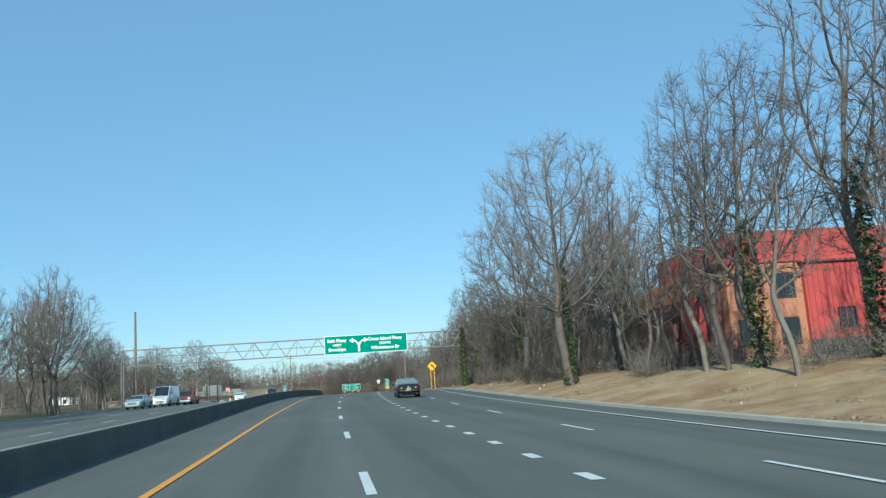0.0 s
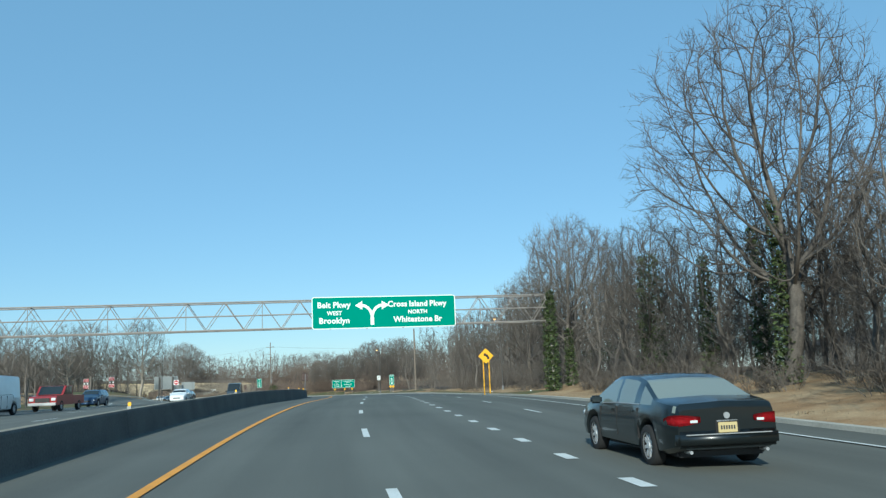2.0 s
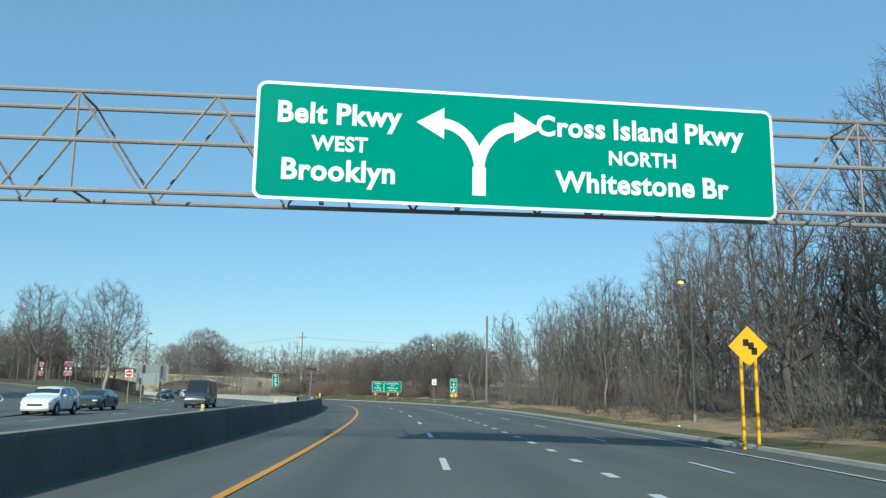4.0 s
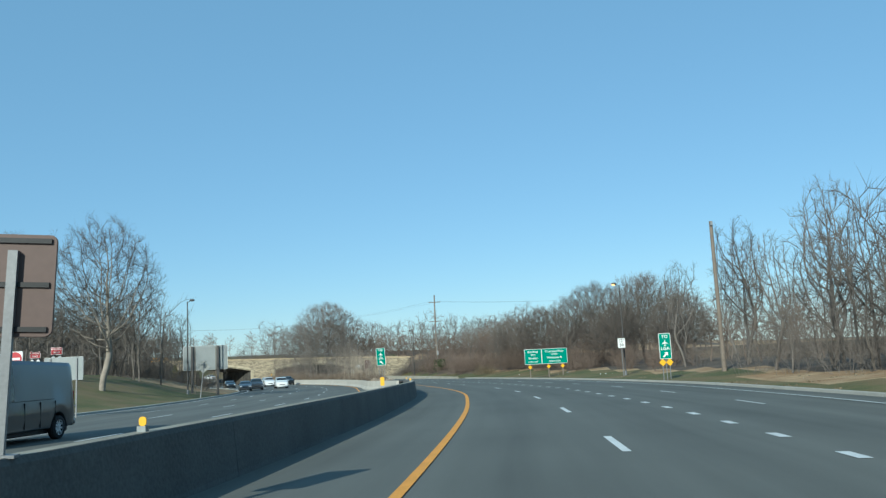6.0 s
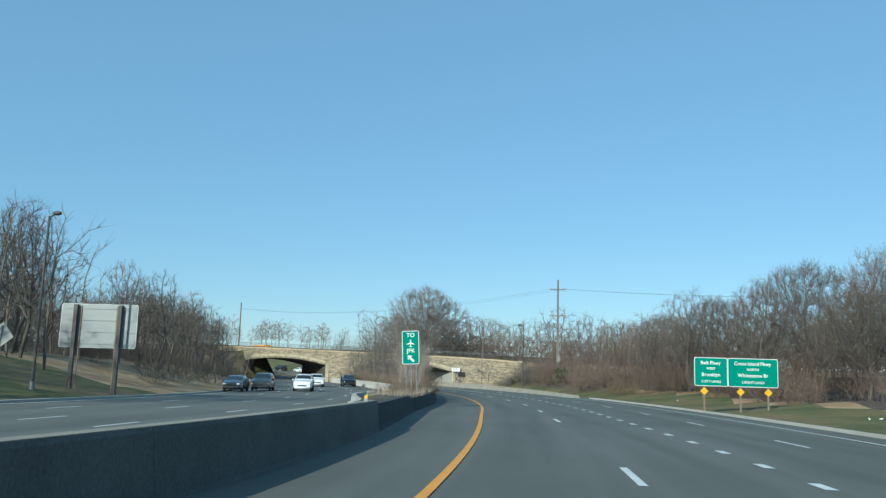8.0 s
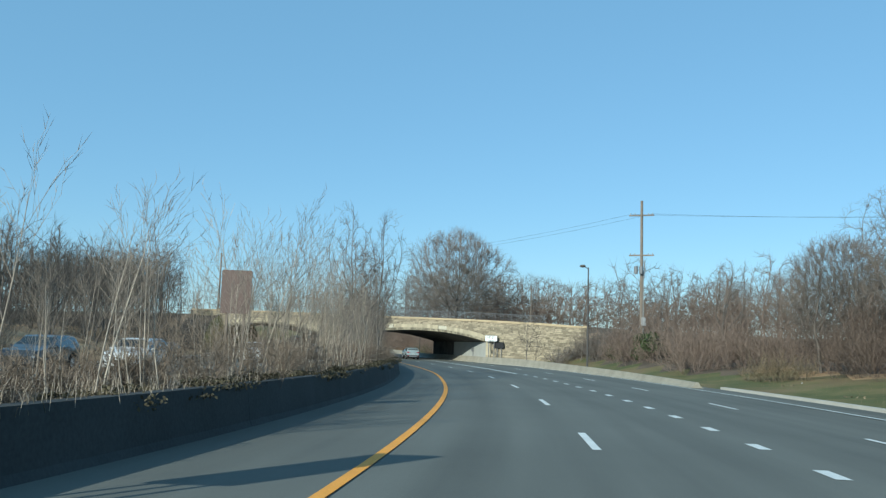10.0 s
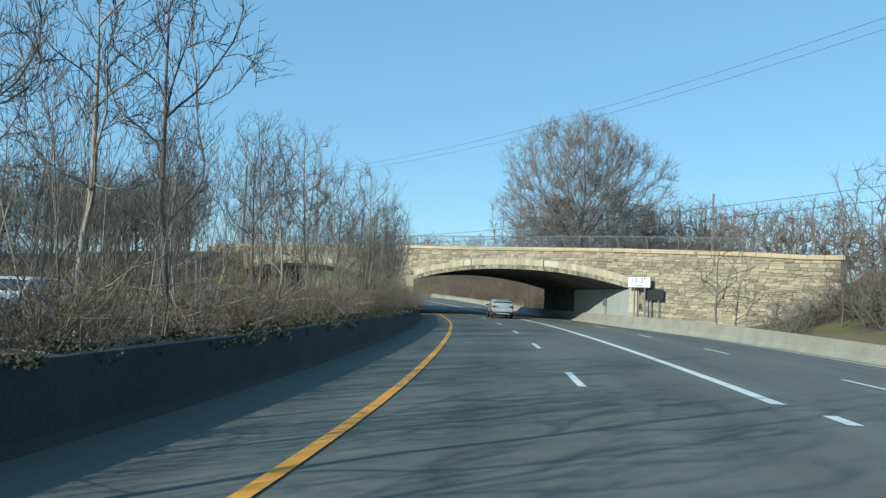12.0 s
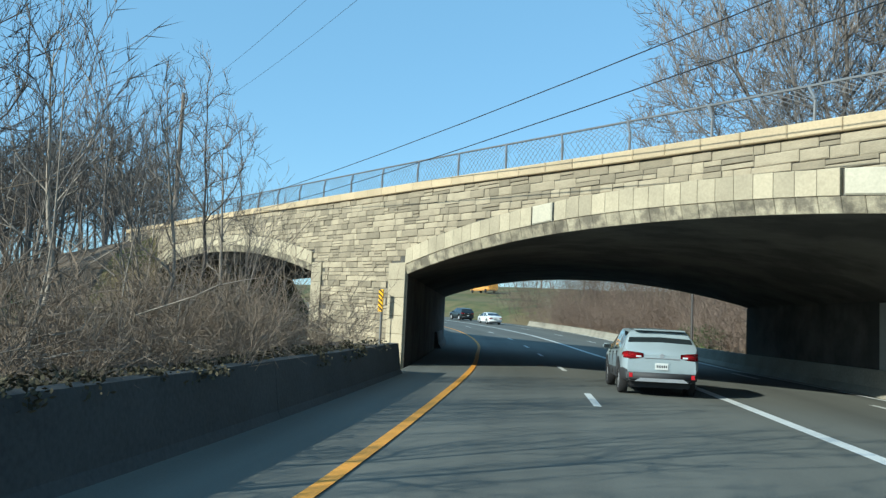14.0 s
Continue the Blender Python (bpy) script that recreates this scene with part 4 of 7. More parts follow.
utility(-21.35, 334.2, 18.2, "tall wooden utility pole with crossarms and transformers")
pole("utility_pole", -98, 366, 17.0, 0.18, "wood", "wooden utility pole among the far trees")
pole("utility_pole", 14, 392, 17.0, 0.18, "wood", "distant wooden utility pole")
pole("wooden_pole", -38.2, 352.7, 10.0, 0.10, "wood", "thin wooden pole behind the bridge wall")


def lamp_post(x, y, top, yaw, label, lit=False):
    g = ground_at(x, y)
    t = thing("street_lamp", pose(x, y, g, 0, 0, yaw), label, "street lamp", "street lamps")
    part("base", rod((0, 0, -0.3), (0, 0, 0.5), 0.16, 0.14, 10), "steel", t)
    part("shaft", rod((0, 0, 0.4), (0, 0, top - g), 0.09, 0.06, 10), "dark_pole", t)
    bm = tube(bmesh.new(), (0, 0, top - g - 0.1), (-0.5, 0, top - g + 0.12), 0.04, k=6)
    part("arm", bm, "dark_pole", t)
    bm = bmesh.new(); bmesh.ops.create_uvsphere(bm, u_segments=12, v_segments=8, radius=0.5)
    bmesh.ops.transform(bm, matrix=Matrix.Translation((-0.55, 0, top - g + 0.14)) @ Matrix.Diagonal((0.62, 0.34, 0.28, 1)), verts=bm.verts)
    head = part("lamp_head", bm, "dark_pole", t, smooth=True)
    if not lit: return t
    bm = bmesh.new(); bmesh.ops.create_uvsphere(bm, u_segments=10, v_segments=6, radius=0.2)
    bmesh.ops.transform(bm, matrix=Matrix.Translation((-0.62, -0.02, top - g + 0.05)) @ Matrix.Diagonal((1.0, 0.75, 0.6, 1)), verts=bm.verts)
    part("lens", bm, "lamp_glow", head, "lit amber lens", smooth=True)
    return t


lamp_post(9.85, 241.0, 10.4, 0, "dark steel street lamp on the verge with lit amber lens", True)
lamp_post(-38.2, 240.0, 11.2, 180, "dark steel street lamp on the grass slope")
lamp_post(-24.97, 323.5, 9.95, 0, "dark steel street lamp before the bridge")
lamp_post(-66.6, 383.0, 6.5, 0, "grey lamp pole past the bridge")
lamp_post(19.6, 151.0, 10.0, 0, "lit amber street lamp standing among the trees", True)


def wire(name, a, b, sag, r=0.010, label="black overhead cable between poles"):
    bm = bmesh.new()
    a, b = Vector(a), Vector(b)
    pts = [a.lerp(b, k / 16) - Vector((0, 0, 4 * sag * (k / 16) * (1 - k / 16))) for k in range(17)]
    side = (b - a).cross(Vector((0, 0, 1))).normalized()
    rings = [[bm.verts.new(p + side * c * r + Vector((0, 0, d * r))) for c, d in ((1, 0), (0, 1), (-1, 0), (0, -1))] for p in pts]
    for m, n in zip(rings[:-1], rings[1:]):
        for i in range(4):
            bm.faces.new((m[i], m[(i + 1) % 4], n[(i + 1) % 4], n[i]))
    return tagged(part(name, bm, "cable"), label, "cable", "overhead cables")


for dz, dx in ((16.75, -1.15), (16.75, 1.15)):
    wire("overhead_cable", (-21.35 + dx, 334.1, dz), (-98, 366 + dx, dz - 1.2), 2.2)
    wire("overhead_cable", (-21.35 + dx, 334.1, dz), (60, 322 + dx, dz - 0.5), 1.6)
for dz in (7.6, 8.3):
    wire("overhead_cable", (-21.35, 334.1, dz), (-98, 366, dz - 0.4), 1.2, 0.013)
    wire("overhead_cable", (-21.35, 334.1, dz), (14, 392, dz + 1), 1.2, 0.012)

# ---------------------------------------------------------------- bare trees
def sprout(rng, segs, p, d, length, r0, level, spec):
    """Grows one branch as a bent chain and its side branches; spec[level]: segments, children, spread, child length, wobble, rise, bare share."""
    n, kids, spread, ratio, wob, rise, bare = spec[level]
    step = length / n
    pts = [p]
    dirs = []
    for i in range(n):
        d = d + rng.normal(0, wob, 3) + np.array([0, 0, rise / n])
        d /= np.linalg.norm(d)
        a = r0 * (1 - 0.72 * i / n); b = r0 * (1 - 0.72 * (i + 1) / n)
        q = p + d * step
        segs.append((*p, *q, a, b, level))
        p = q
        pts.append(p); dirs.append(d)
    if level + 1 < len(spec):
        for k in range(kids):
            f = bare + (1 - bare) * (k + rng.uniform(0.2, 1.0)) / kids
            f = min(f, 0.999)
            i = int(f * n)
            base = pts[i] + (pts[i + 1] - pts[i]) * (f * n - i)
            dd = dirs[i]
            side = rng.normal(0, 1, 3); side -= dd * side.dot(dd); side /= np.linalg.norm(side)
            ang = spread * rng.uniform(0.6, 1.3)
            nd = dd * math.cos(ang) + side * math.sin(ang)
            L = length * ratio * rng.uniform(0.7, 1.2)
            rr = r0 * (1 - 0.72 * f) * rng.uniform(0.5, 0.68)
            sprout(rng, segs, base, nd, L, rr, level + 1, spec)


def tubes_mesh(segs, sides, least=0.0065, tips=None, weld=False):
    """Joins tapered tubes into one mesh; branches of the level named by tips end in a point."""
    rows = np.array(segs)
    if not len(rows): return None
    verts, loops, counts, first = [], [], [], 0
    pointed = rows[:, 8] >= (99 if tips is None else tips)
    for a, cone in ((rows[~pointed], False), (rows[pointed], True)):
        if not len(a): continue
        p0, p1 = a[:, 0:3], a[:, 3:6]
        r0 = np.maximum(a[:, 6], least * (1.75 if cone else 1)); r1 = np.maximum(a[:, 7], least * 0.7)
        d = p1 - p0; d /= np.maximum(np.linalg.norm(d, axis=1), 1e-6)[:, None]
        ref = np.where(np.abs(d[:, 2:3]) > 0.9, np.array([[1.0, 0, 0]]), np.array([[0, 0, 1.0]]))
        u = np.cross(d, ref); u /= np.linalg.norm(u, axis=1)[:, None]
        v = np.cross(d, u)
        k = 3 if cone else sides
        n = k + 1 if cone else 2 * k
        block_v = np.empty((len(a), n, 3))
        for i in range(k):
            c, s = math.cos(2 * math.pi * i / k), math.sin(2 * math.pi * i / k)
            block_v[:, i] = p0 + (u * c + v * s) * r0[:, None]
            if not cone: block_v[:, k + i] = p1 + (u * c + v * s) * r1[:, None]
        if cone: block_v[:, k] = p1
        if weld and not cone:                         # one continuous skin along each branch
            for i in range(len(a) - 1):
                if a[i, 8] == a[i + 1, 8] and np.abs(p1[i] - p0[i + 1]).max() < 1e-6:
                    ring, nxt = block_v[i, k:], block_v[i + 1, :k]
                    j = min(range(k), key=lambda q: ((ring - np.roll(nxt, -q, axis=0)) ** 2).sum())
                    block_v[i, k:] = np.roll(nxt, -j, axis=0)
        base = (first + np.arange(len(a)) * n)[:, None]
        for i in range(2 if cone else k):             # the finest twigs are folded slivers
            f = [i, (i + 1) % k, k] if cone else [i, (i + 1) % k, k + (i + 1) % k, k + i]
            loops.append((base + np.array([f])).ravel())
            counts.append(np.full(len(a), len(f)))
        verts.append(block_v.reshape(-1, 3)); first += len(a) * n
    verts, loops, counts = np.concatenate(verts), np.concatenate(loops), np.concatenate(counts)
    me = bpy.data.meshes.new("m")
    me.vertices.add(len(verts)); me.vertices.foreach_set("co", verts.ravel())
    me.loops.add(len(loops)); me.loops.foreach_set("vertex_index", loops.astype(np.int32))
    me.polygons.add(len(counts))
    me.polygons.foreach_set("loop_start", np.r_[0, np.cumsum(counts)[:-1]].astype(np.int32))
    me.update(calc_edges=True)
    if weld:
        bm = bmesh.new(); bm.from_mesh(me)
        bmesh.ops.remove_doubles(bm, verts=bm.verts, dist=1e-5)
        bm.to_mesh(me); bm.free()
    me.polygons.foreach_set("use_smooth", [True] * len(me.polygons))
    return me


def crown_points(rng, n, env, low, height):
    """Places inside the crown, thicker towards its outside; env: middle height, radius, half height, all as shares of the tree."""
    out = []
    while len(out) < n:
        v = rng.normal(0, 1, 3); v /= np.linalg.norm(v)
        r = rng.uniform(0.02, 1.0) ** 0.38
        lump = 1 + 0.20 * math.sin(3.1 * v[0] + 5.3 * v[1] + height) + 0.13 * math.sin(7.7 * v[1] - 4.1 * v[2])
        p = np.array([v[0] * env[1], v[1] * env[1], v[2] * env[2] + env[0]]) * 1.0
        p[:2] *= r * lump
        p[2] = env[0] + v[2] * env[2] * r
        if p[2] > low: out.append(p * height)
    return np.array(out)


def grow(rng, height, trunk, env, n, step, thick, twigs, twig_len, upward=0.25, bend=0.06, low=None, side=(0.4, 0.7), keep=0.7):
    """Grows limbs towards free places in the crown, so that they fork and fill it evenly, and sets fine twigs on the outer limbs."""
    goals = crown_points(rng, n, env, trunk * 0.75 if low is None else low, height)
    nodes, parent = [], []
    d, p, last = np.array([rng.normal(0, bend), rng.normal(0, bend), 1.0]), np.array([0, 0, -0.2]), -1
    for i in range(max(2, int(trunk * height / step) + 1)):
        nodes.append(p.copy()); parent.append(last); last = len(nodes) - 1
        d = d + rng.normal(0, bend, 3); d /= np.linalg.norm(d)
        p = p + d * step
    best = np.full(len(goals), 1e9); who = np.zeros(len(goals), int); idle = np.zeros(len(goals), int)
    alive = np.ones(len(goals), bool)
    fresh = list(range(len(nodes)))
    for _ in range(int(1.9 * height / step)):
        P = np.array([nodes[i] for i in fresh])
        dist = np.linalg.norm(goals[:, None] - P[None], axis=2)
        k = dist.argmin(1); m = dist[np.arange(len(goals)), k]
        closer = m < best
        best[closer] = m[closer]; who[closer] = np.array(fresh)[k[closer]]
        idle = np.where(closer, 0, idle + 1)
        alive &= (best > step * 0.95) & (idle < 2)
        if not alive.any(): break
        pull = {}
        for g in np.flatnonzero(alive):
            v = goals[g] - nodes[who[g]]
            pull.setdefault(int(who[g]), []).append(v / np.linalg.norm(v))
        fresh = []
        for i, vs in pull.items():
            d = np.mean(vs, 0) + rng.normal(0, 0.07, 3)
            d[2] += upward * 0.5
            if parent[i] >= 0:
                back = nodes[i] - nodes[parent[i]]
                d = d + keep * back / max(np.linalg.norm(back), 1e-6)
            d /= max(np.linalg.norm(d), 1e-6)
            nodes.append(nodes[i] + d * step * rng.uniform(0.8, 1.15)); parent.append(i); fresh.append(len(nodes) - 1)
        if len(nodes) > 9 * n: break
    N = len(nodes)
    kids = [[] for _ in range(N)]
    for i, p in enumerate(parent):
        if p >= 0: kids[p].append(i)
    rad = np.zeros(N)
    for i in range(N - 1, -1, -1):
        rad[i] = 1.0 if not kids[i] else sum(rad[c] ** 1.95 for c in kids[i]) ** (1 / 1.95)
    unit = rad.copy()
    rad = np.maximum(rad * thick * height / rad[0], 0.006)
    segs, starts = [], [(i, i) for i in range(N) if parent[i] < 0]
    fine = []
    while starts:
        a, i = starts.pop()
        line = [i] if a == i else [a, i]
        while kids[line[-1]]:
            c = sorted(kids[line[-1]], key=lambda q: -rad[q])
            starts += [(line[-1], q) for q in c[1:]]
            line.append(c[0])
        cap = rad[line[1]] if len(line) > 1 else 1
        for u, v in zip(line[:-1], line[1:]):
            big = unit[v] > 0.13 * unit[0]
            segs.append((*nodes[u], *nodes[v], min(rad[u], cap), rad[v], 0 if big else 2))
            if unit[v] < 2.3: fine.append((nodes[u], nodes[v]))
    mid = np.array([0, 0, env[0] * height * 0.75])
    for u, v in fine:
        along = (v - u) / max(np.linalg.norm(v - u), 1e-6)
        out = v - mid; out /= max(np.linalg.norm(out), 1e-6)
        for _ in range(twigs):
            d = along * 0.7 + out * 0.45 + rng.normal(0, 0.5, 3) + np.array([0, 0, upward])
            d /= np.linalg.norm(d)
            p = u + (v - u) * rng.uniform(0, 1)
            e = p + d * twig_len * rng.uniform(0.35, 1.15)
            segs.append((*p, *e, 0.006, 0.002, 3))
            for f in side:                            # side shoots
                b = p + (e - p) * f
                w = d * 0.8 + rng.normal(0, 0.55, 3) + np.array([0, 0, upward]); w /= np.linalg.norm(w)
                segs.append((*b, *(b + w * twig_len * rng.uniform(0.25, 0.6)), 0.004, 0.002, 3))
    return segs


def tree_segs(seed, height, kind):
    rng = np.random.default_rng(seed)
    segs = []
    if kind == "spreading":                           # broad dome on a forking trunk
        segs = grow(rng, height, 0.24, (0.62, 0.33, 0.40), 1350, 0.55, 0.019, 3, 1.2, 0.2)
    elif kind == "forest":
        segs = grow(rng, height, 0.34, (0.66, 0.19, 0.36), 330, 0.55, 0.0125, 3, 1.15, 0.3, bend=0.07, side=(0.5,))
    elif kind == "vase":                              # wide fan of straight limbs
        segs = grow(rng, height, 0.13, (0.55, 0.45, 0.47), 2300, 0.6, 0.0185, 3, 1.6, 0.5, low=0.22, keep=1.1)
    elif kind == "light":
        segs = grow(rng, height, 0.25, (0.60, 0.30, 0.42), 95, 0.85, 0.012, 3, 1.7, 0.3, bend=0.07, side=())
    elif kind == "young":                             # slim tree of the median
        segs = grow(rng, height, 0.30, (0.62, 0.17, 0.38), 150, 0.34, 0.0066, 2, 0.6, 0.4, bend=0.05, keep=0.9)
    elif kind == "sapling":
        spec = [(7, 8, 0.5, 0.4, 0.035, 0.2, 0.35), (3, 4, 0.55, 0.5, 0.08, 0.4, 0.2), (2, 2, 0.6, 0.5, 0.14, 0.3, 0.1), (1, 0, 0, 0, 0.15, 0.2, 0)]
        a, t = rng.uniform(0, 6.28), rng.uniform(0.03, 0.24)
        sprout(rng, segs, np.array([0, 0, -0.1]), np.array([math.cos(a) * t, math.sin(a) * t, 1.0]), height, 0.009 + height * 0.0046, 0, spec)
    else:                                             # shrub
        for _ in range(15):
            spec = [(3, 4, 0.75, 0.6, 0.18, 0.2, 0.15), (1, 4, 0.85, 0.7, 0.24, 0.15, 0.05), (1, 0, 0, 0, 0.25, 0.1, 0)]
            a, t = rng.uniform(0, 6.28), rng.uniform(0.1, 0.9)
            rad = height * 0.35 * math.sqrt(rng.uniform(0, 1))
            sprout(rng, segs, np.array([math.cos(a) * rad, math.sin(a) * rad, -0.1]), np.array([math.cos(a) * t, math.sin(a) * t, 1.0]), height * rng.uniform(0.5, 0.95), 0.018, 0, spec)
    top = max(s[5] for s in segs)
    k = height / top
    return [(s[0] * k, s[1] * k, s[2] * k, s[3] * k, s[4] * k, s[5] * k, s[6] * (k if s[8] < 2 else 1), s[7] * (k if s[8] < 2 else 1), s[8]) for s in segs]


TWIG = {"spreading": 0.006, "forest": 0.0075, "vase": 0.0085, "sapling": 0.005, "young": 0.004}


def tree_meshes(seed, height, kind, bark, twig):
    segs = tree_segs(seed, height, kind)
    low = 2 if kind not in ("shrub", "sapling") else 1
    trunk = tubes_mesh([s for s in segs if s[8] < low], 5 if kind in ("spreading", "forest", "vase", "young") else 4, weld=True)
    crown = tubes_mesh([s for s in segs if s[8] >= low], 3, TWIG.get(kind, 0.0065), max(s[8] for s in segs))
    trunk.materials.append(M[bark]); crown.materials.append(M[twig])
    return trunk, crown


TREES = {}


def plant(kind, seed, height, x, y, label, group, scale=1.0, yaw=0.0, bark="bark", twig="twig", z=None, name="tree", category="tree", lean=0.0):
    key = (kind, seed, height, bark, twig)
    m = pose(x, y, (ground_z(x, y) if z is None else z + base_z(x, y)) - 0.05, lean, 0, yaw) @ Matrix.Scale(scale, 4)
    if key not in TREES:
        trunk, crown = tree_meshes(seed, height, kind, bark, twig)
        t = thing(name, m, label, category, group)
        part("trunk" if kind != "shrub" else "stem_clump", trunk, bark, t)
        tagged(part("crown", crown, twig, t), kind="stuff")
        TREES[key] = t
        return t
    return tagged(copy_thing(TREES[key], m), label, category, group)


rnd = random.Random(11)
BIG = ("bare deciduous tree with a wide crown of fine twigs", "bare deciduous trees")
TALL = ("tall bare woodland tree with ascending branches", "bare woodland trees")
IVY = ("large bare tree with ivy on its trunk", "bare deciduous trees")
# single trees that stand out
plant("spreading", 3, 18.0, 15.8, 56.7, *IVY, scale=1.1, yaw=40)
plant("spreading", 5, 18.0, 18.6, 84.6, *IVY, scale=1.04, yaw=10)
plant("spreading", 8, 18.0, 19.5, 36, *IVY, scale=0.92, yaw=130)
plant("forest", 22, 18.0, 22.3, 31.0, "tall bare tree with ivy on its trunk", "bare woodland trees", scale=1.1, yaw=20)
plant("spreading", 8, 18.0, 25.0, 72, *IVY, scale=0.9, yaw=210)
plant("spreading", 5, 18.0, 21.0, 141, *BIG, scale=0.72, yaw=200)
plant("spreading", 3, 18.0, 25.5, 163, *BIG, scale=0.82, yaw=250)
plant("spreading", 8, 18.0, 19.5, 121, *BIG, scale=0.95, yaw=100)
plant("spreading", 5, 18.0, 22.0, 180, *BIG, scale=0.72, yaw=300)
plant("spreading", 3, 18.0, 24.0, 132, *BIG, scale=0.9, yaw=20)
plant("spreading", 8, 18.0, -39.3, 223.6, "bare tree with a pale trunk forking above the mown slope", "bare deciduous trees", 0.94, 70, "bark_pale")
plant("spreading", 5, 18.0, -48.5, 222.5, *BIG, scale=0.78, yaw=150)
plant("vase", 4, 17.0, -55.5, 370.4, "broad dome-shaped bare tree behind the stone bridge", "bare deciduous trees", 1.08, 0, z=3.6)
plant("vase", 4, 17.0, -74, 408, "broad dome-shaped bare tree in the far wood", "bare deciduous trees", 0.85, 100)
for x, y, k, yaw in ((2.5, 300, 0.62, 50), (11.5, 297, 0.82, 150), (18, 286, 0.84, 250), (-4, 309, 0.55, 20), (13, 276, 0.55, 90), (22, 276, 0.6, 200)):
    plant("vase", 4, 17.0, x, y, "hazy dome-shaped bare tree at the wood's edge", "bare deciduous trees", k, yaw)
plant("spreading", 8, 18.0, -40, 178, *BIG, scale=0.72, yaw=20, bark="bark_pale")
for x, y, k, seed in ((-1, 298, 0.62, 3), (6, 289, 0.66, 5), (19, 268, 0.66, 8)):
    plant("spreading", seed, 18.0, x, y, "dense rounded bare tree on the bank", "bare deciduous trees", scale=k, yaw=x * 40)
for x, y, k in ((17, 246, 0.62), (22, 238, 0.66), (27, 228, 0.7), (19, 258, 0.56), (24, 251, 0.6), (-6, 306, 0.45), (-12, 318, 0.45), (-3, 312, 0.5), (20, 231, 0.72), (25, 221, 0.8)):
    plant("forest", 22, 18.0, x, y, *TALL, scale=k, yaw=x * 50)
for x, y, k in ((24.6, 51, 0.8), (25.3, 56.5, 0.85), (22.0, 64, 0.85), (20.5, 69, 0.8), (23, 74, 0.8)):
    plant("forest", 21, 18.0, x, y, *TALL, scale=k, yaw=x * 70)
plant("spreading", 3, 18.0, 19.6, 102, "ivy-hung bare tree beside the gantry", "bare deciduous trees", scale=0.6, yaw=300)
# trees beyond the oncoming road, before the gantry
for x, y, k, seed, yaw in ((-30, 62, 0.78, 3, 10), (-33, 74, 0.80, 8, 140), (-29, 87, 0.74, 5, 250), (-34, 98, 0.72, 3, 60), (-36, 52, 0.85, 5, 320), (-31, 108, 0.62, 8, 80), (-36, 128, 0.6, 5, 200), (-42, 152, 0.58, 3, 30), (-27.5, 44, 0.8, 8, 20), (-44, 80, 0.85, 5, 90), (-42, 66, 0.9, 3, 170)):
    plant("spreading", seed, 18.0, x, y, *BIG, scale=k, yaw=yaw)
# the wood on the right bank
y = 24.0
while y < 214:
    h = float(np.interp(y, [24, 50, 75, 92, 105, 114, 120, 150, 185, 214], [15, 16, 15, 14, 11.5, 12, 15, 14.5, 13.5, 11]))
    for o0, o1 in ((21.5, 26.5), (28, 38)):
        p = on_road(S_OF_Y(y + rnd.uniform(-3, 3)), rnd.uniform(o0, o1))
        k = rnd.choice((("forest", 21, 18.0), ("forest", 22, 18.0), ("forest", 23, 18.0)))
        if 44 < p.y < 78 and p.x > 25: continue
        plant(*k, p.x, p.y, *TALL, scale=(h / 18) * rnd.uniform(0.72, 1.08), yaw=rnd.uniform(0, 360), lean=rnd.uniform(-3, 3))
    y += 4.7
# the wood left of the oncoming road
y = 40.0
while y < 212:
    p = on_road(S_OF_Y(y + rnd.uniform(-3, 3)), rnd.uniform(-36, -25.5) if y < 112 else rnd.uniform(-44, -32))
    if not (p.y > 168 and p.x > -46) and ramp_at(p.x, p.y)[0] > 6.5:
        k = rnd.choice((("forest", 21, 18.0), ("forest", 22, 18.0)))
        h = float(np.interp(y, [40, 105, 130, 160, 212], [16, 16, 12, 10.5, 10]))
        plant(*k, p.x, p.y, *TALL, scale=(h / 18) * rnd.uniform(0.8, 1.05), yaw=rnd.uniform(0, 360))
    y += 8
y = 262.0
while y < 392:
    p = on_road(S_OF_Y(y + rnd.uniform(-2, 2)), rnd.uniform(-42, -26.5))
    k = rnd.choice((("forest", 21, 18.0), ("forest", 23, 18.0), ("forest", 22, 18.0)))
    if (Vector((p.x, p.y)) - BA).dot(BN) > 2.5:
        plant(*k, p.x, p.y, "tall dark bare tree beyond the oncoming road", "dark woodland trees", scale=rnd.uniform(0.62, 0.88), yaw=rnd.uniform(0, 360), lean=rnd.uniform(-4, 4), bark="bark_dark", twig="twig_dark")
    y += 4.2


# ---------------------------------------------------------------- far woods and undergrowth, each one sheet of growth
def stuff(name, rows, sides, material, label, category, least=0.003):
    me = tubes_mesh(rows, sides, least, np.max(np.array(rows)[:, 8]))
    me.materials.append(M[material])
    return tagged(part(name, me, material), label, category, kind="stuff")


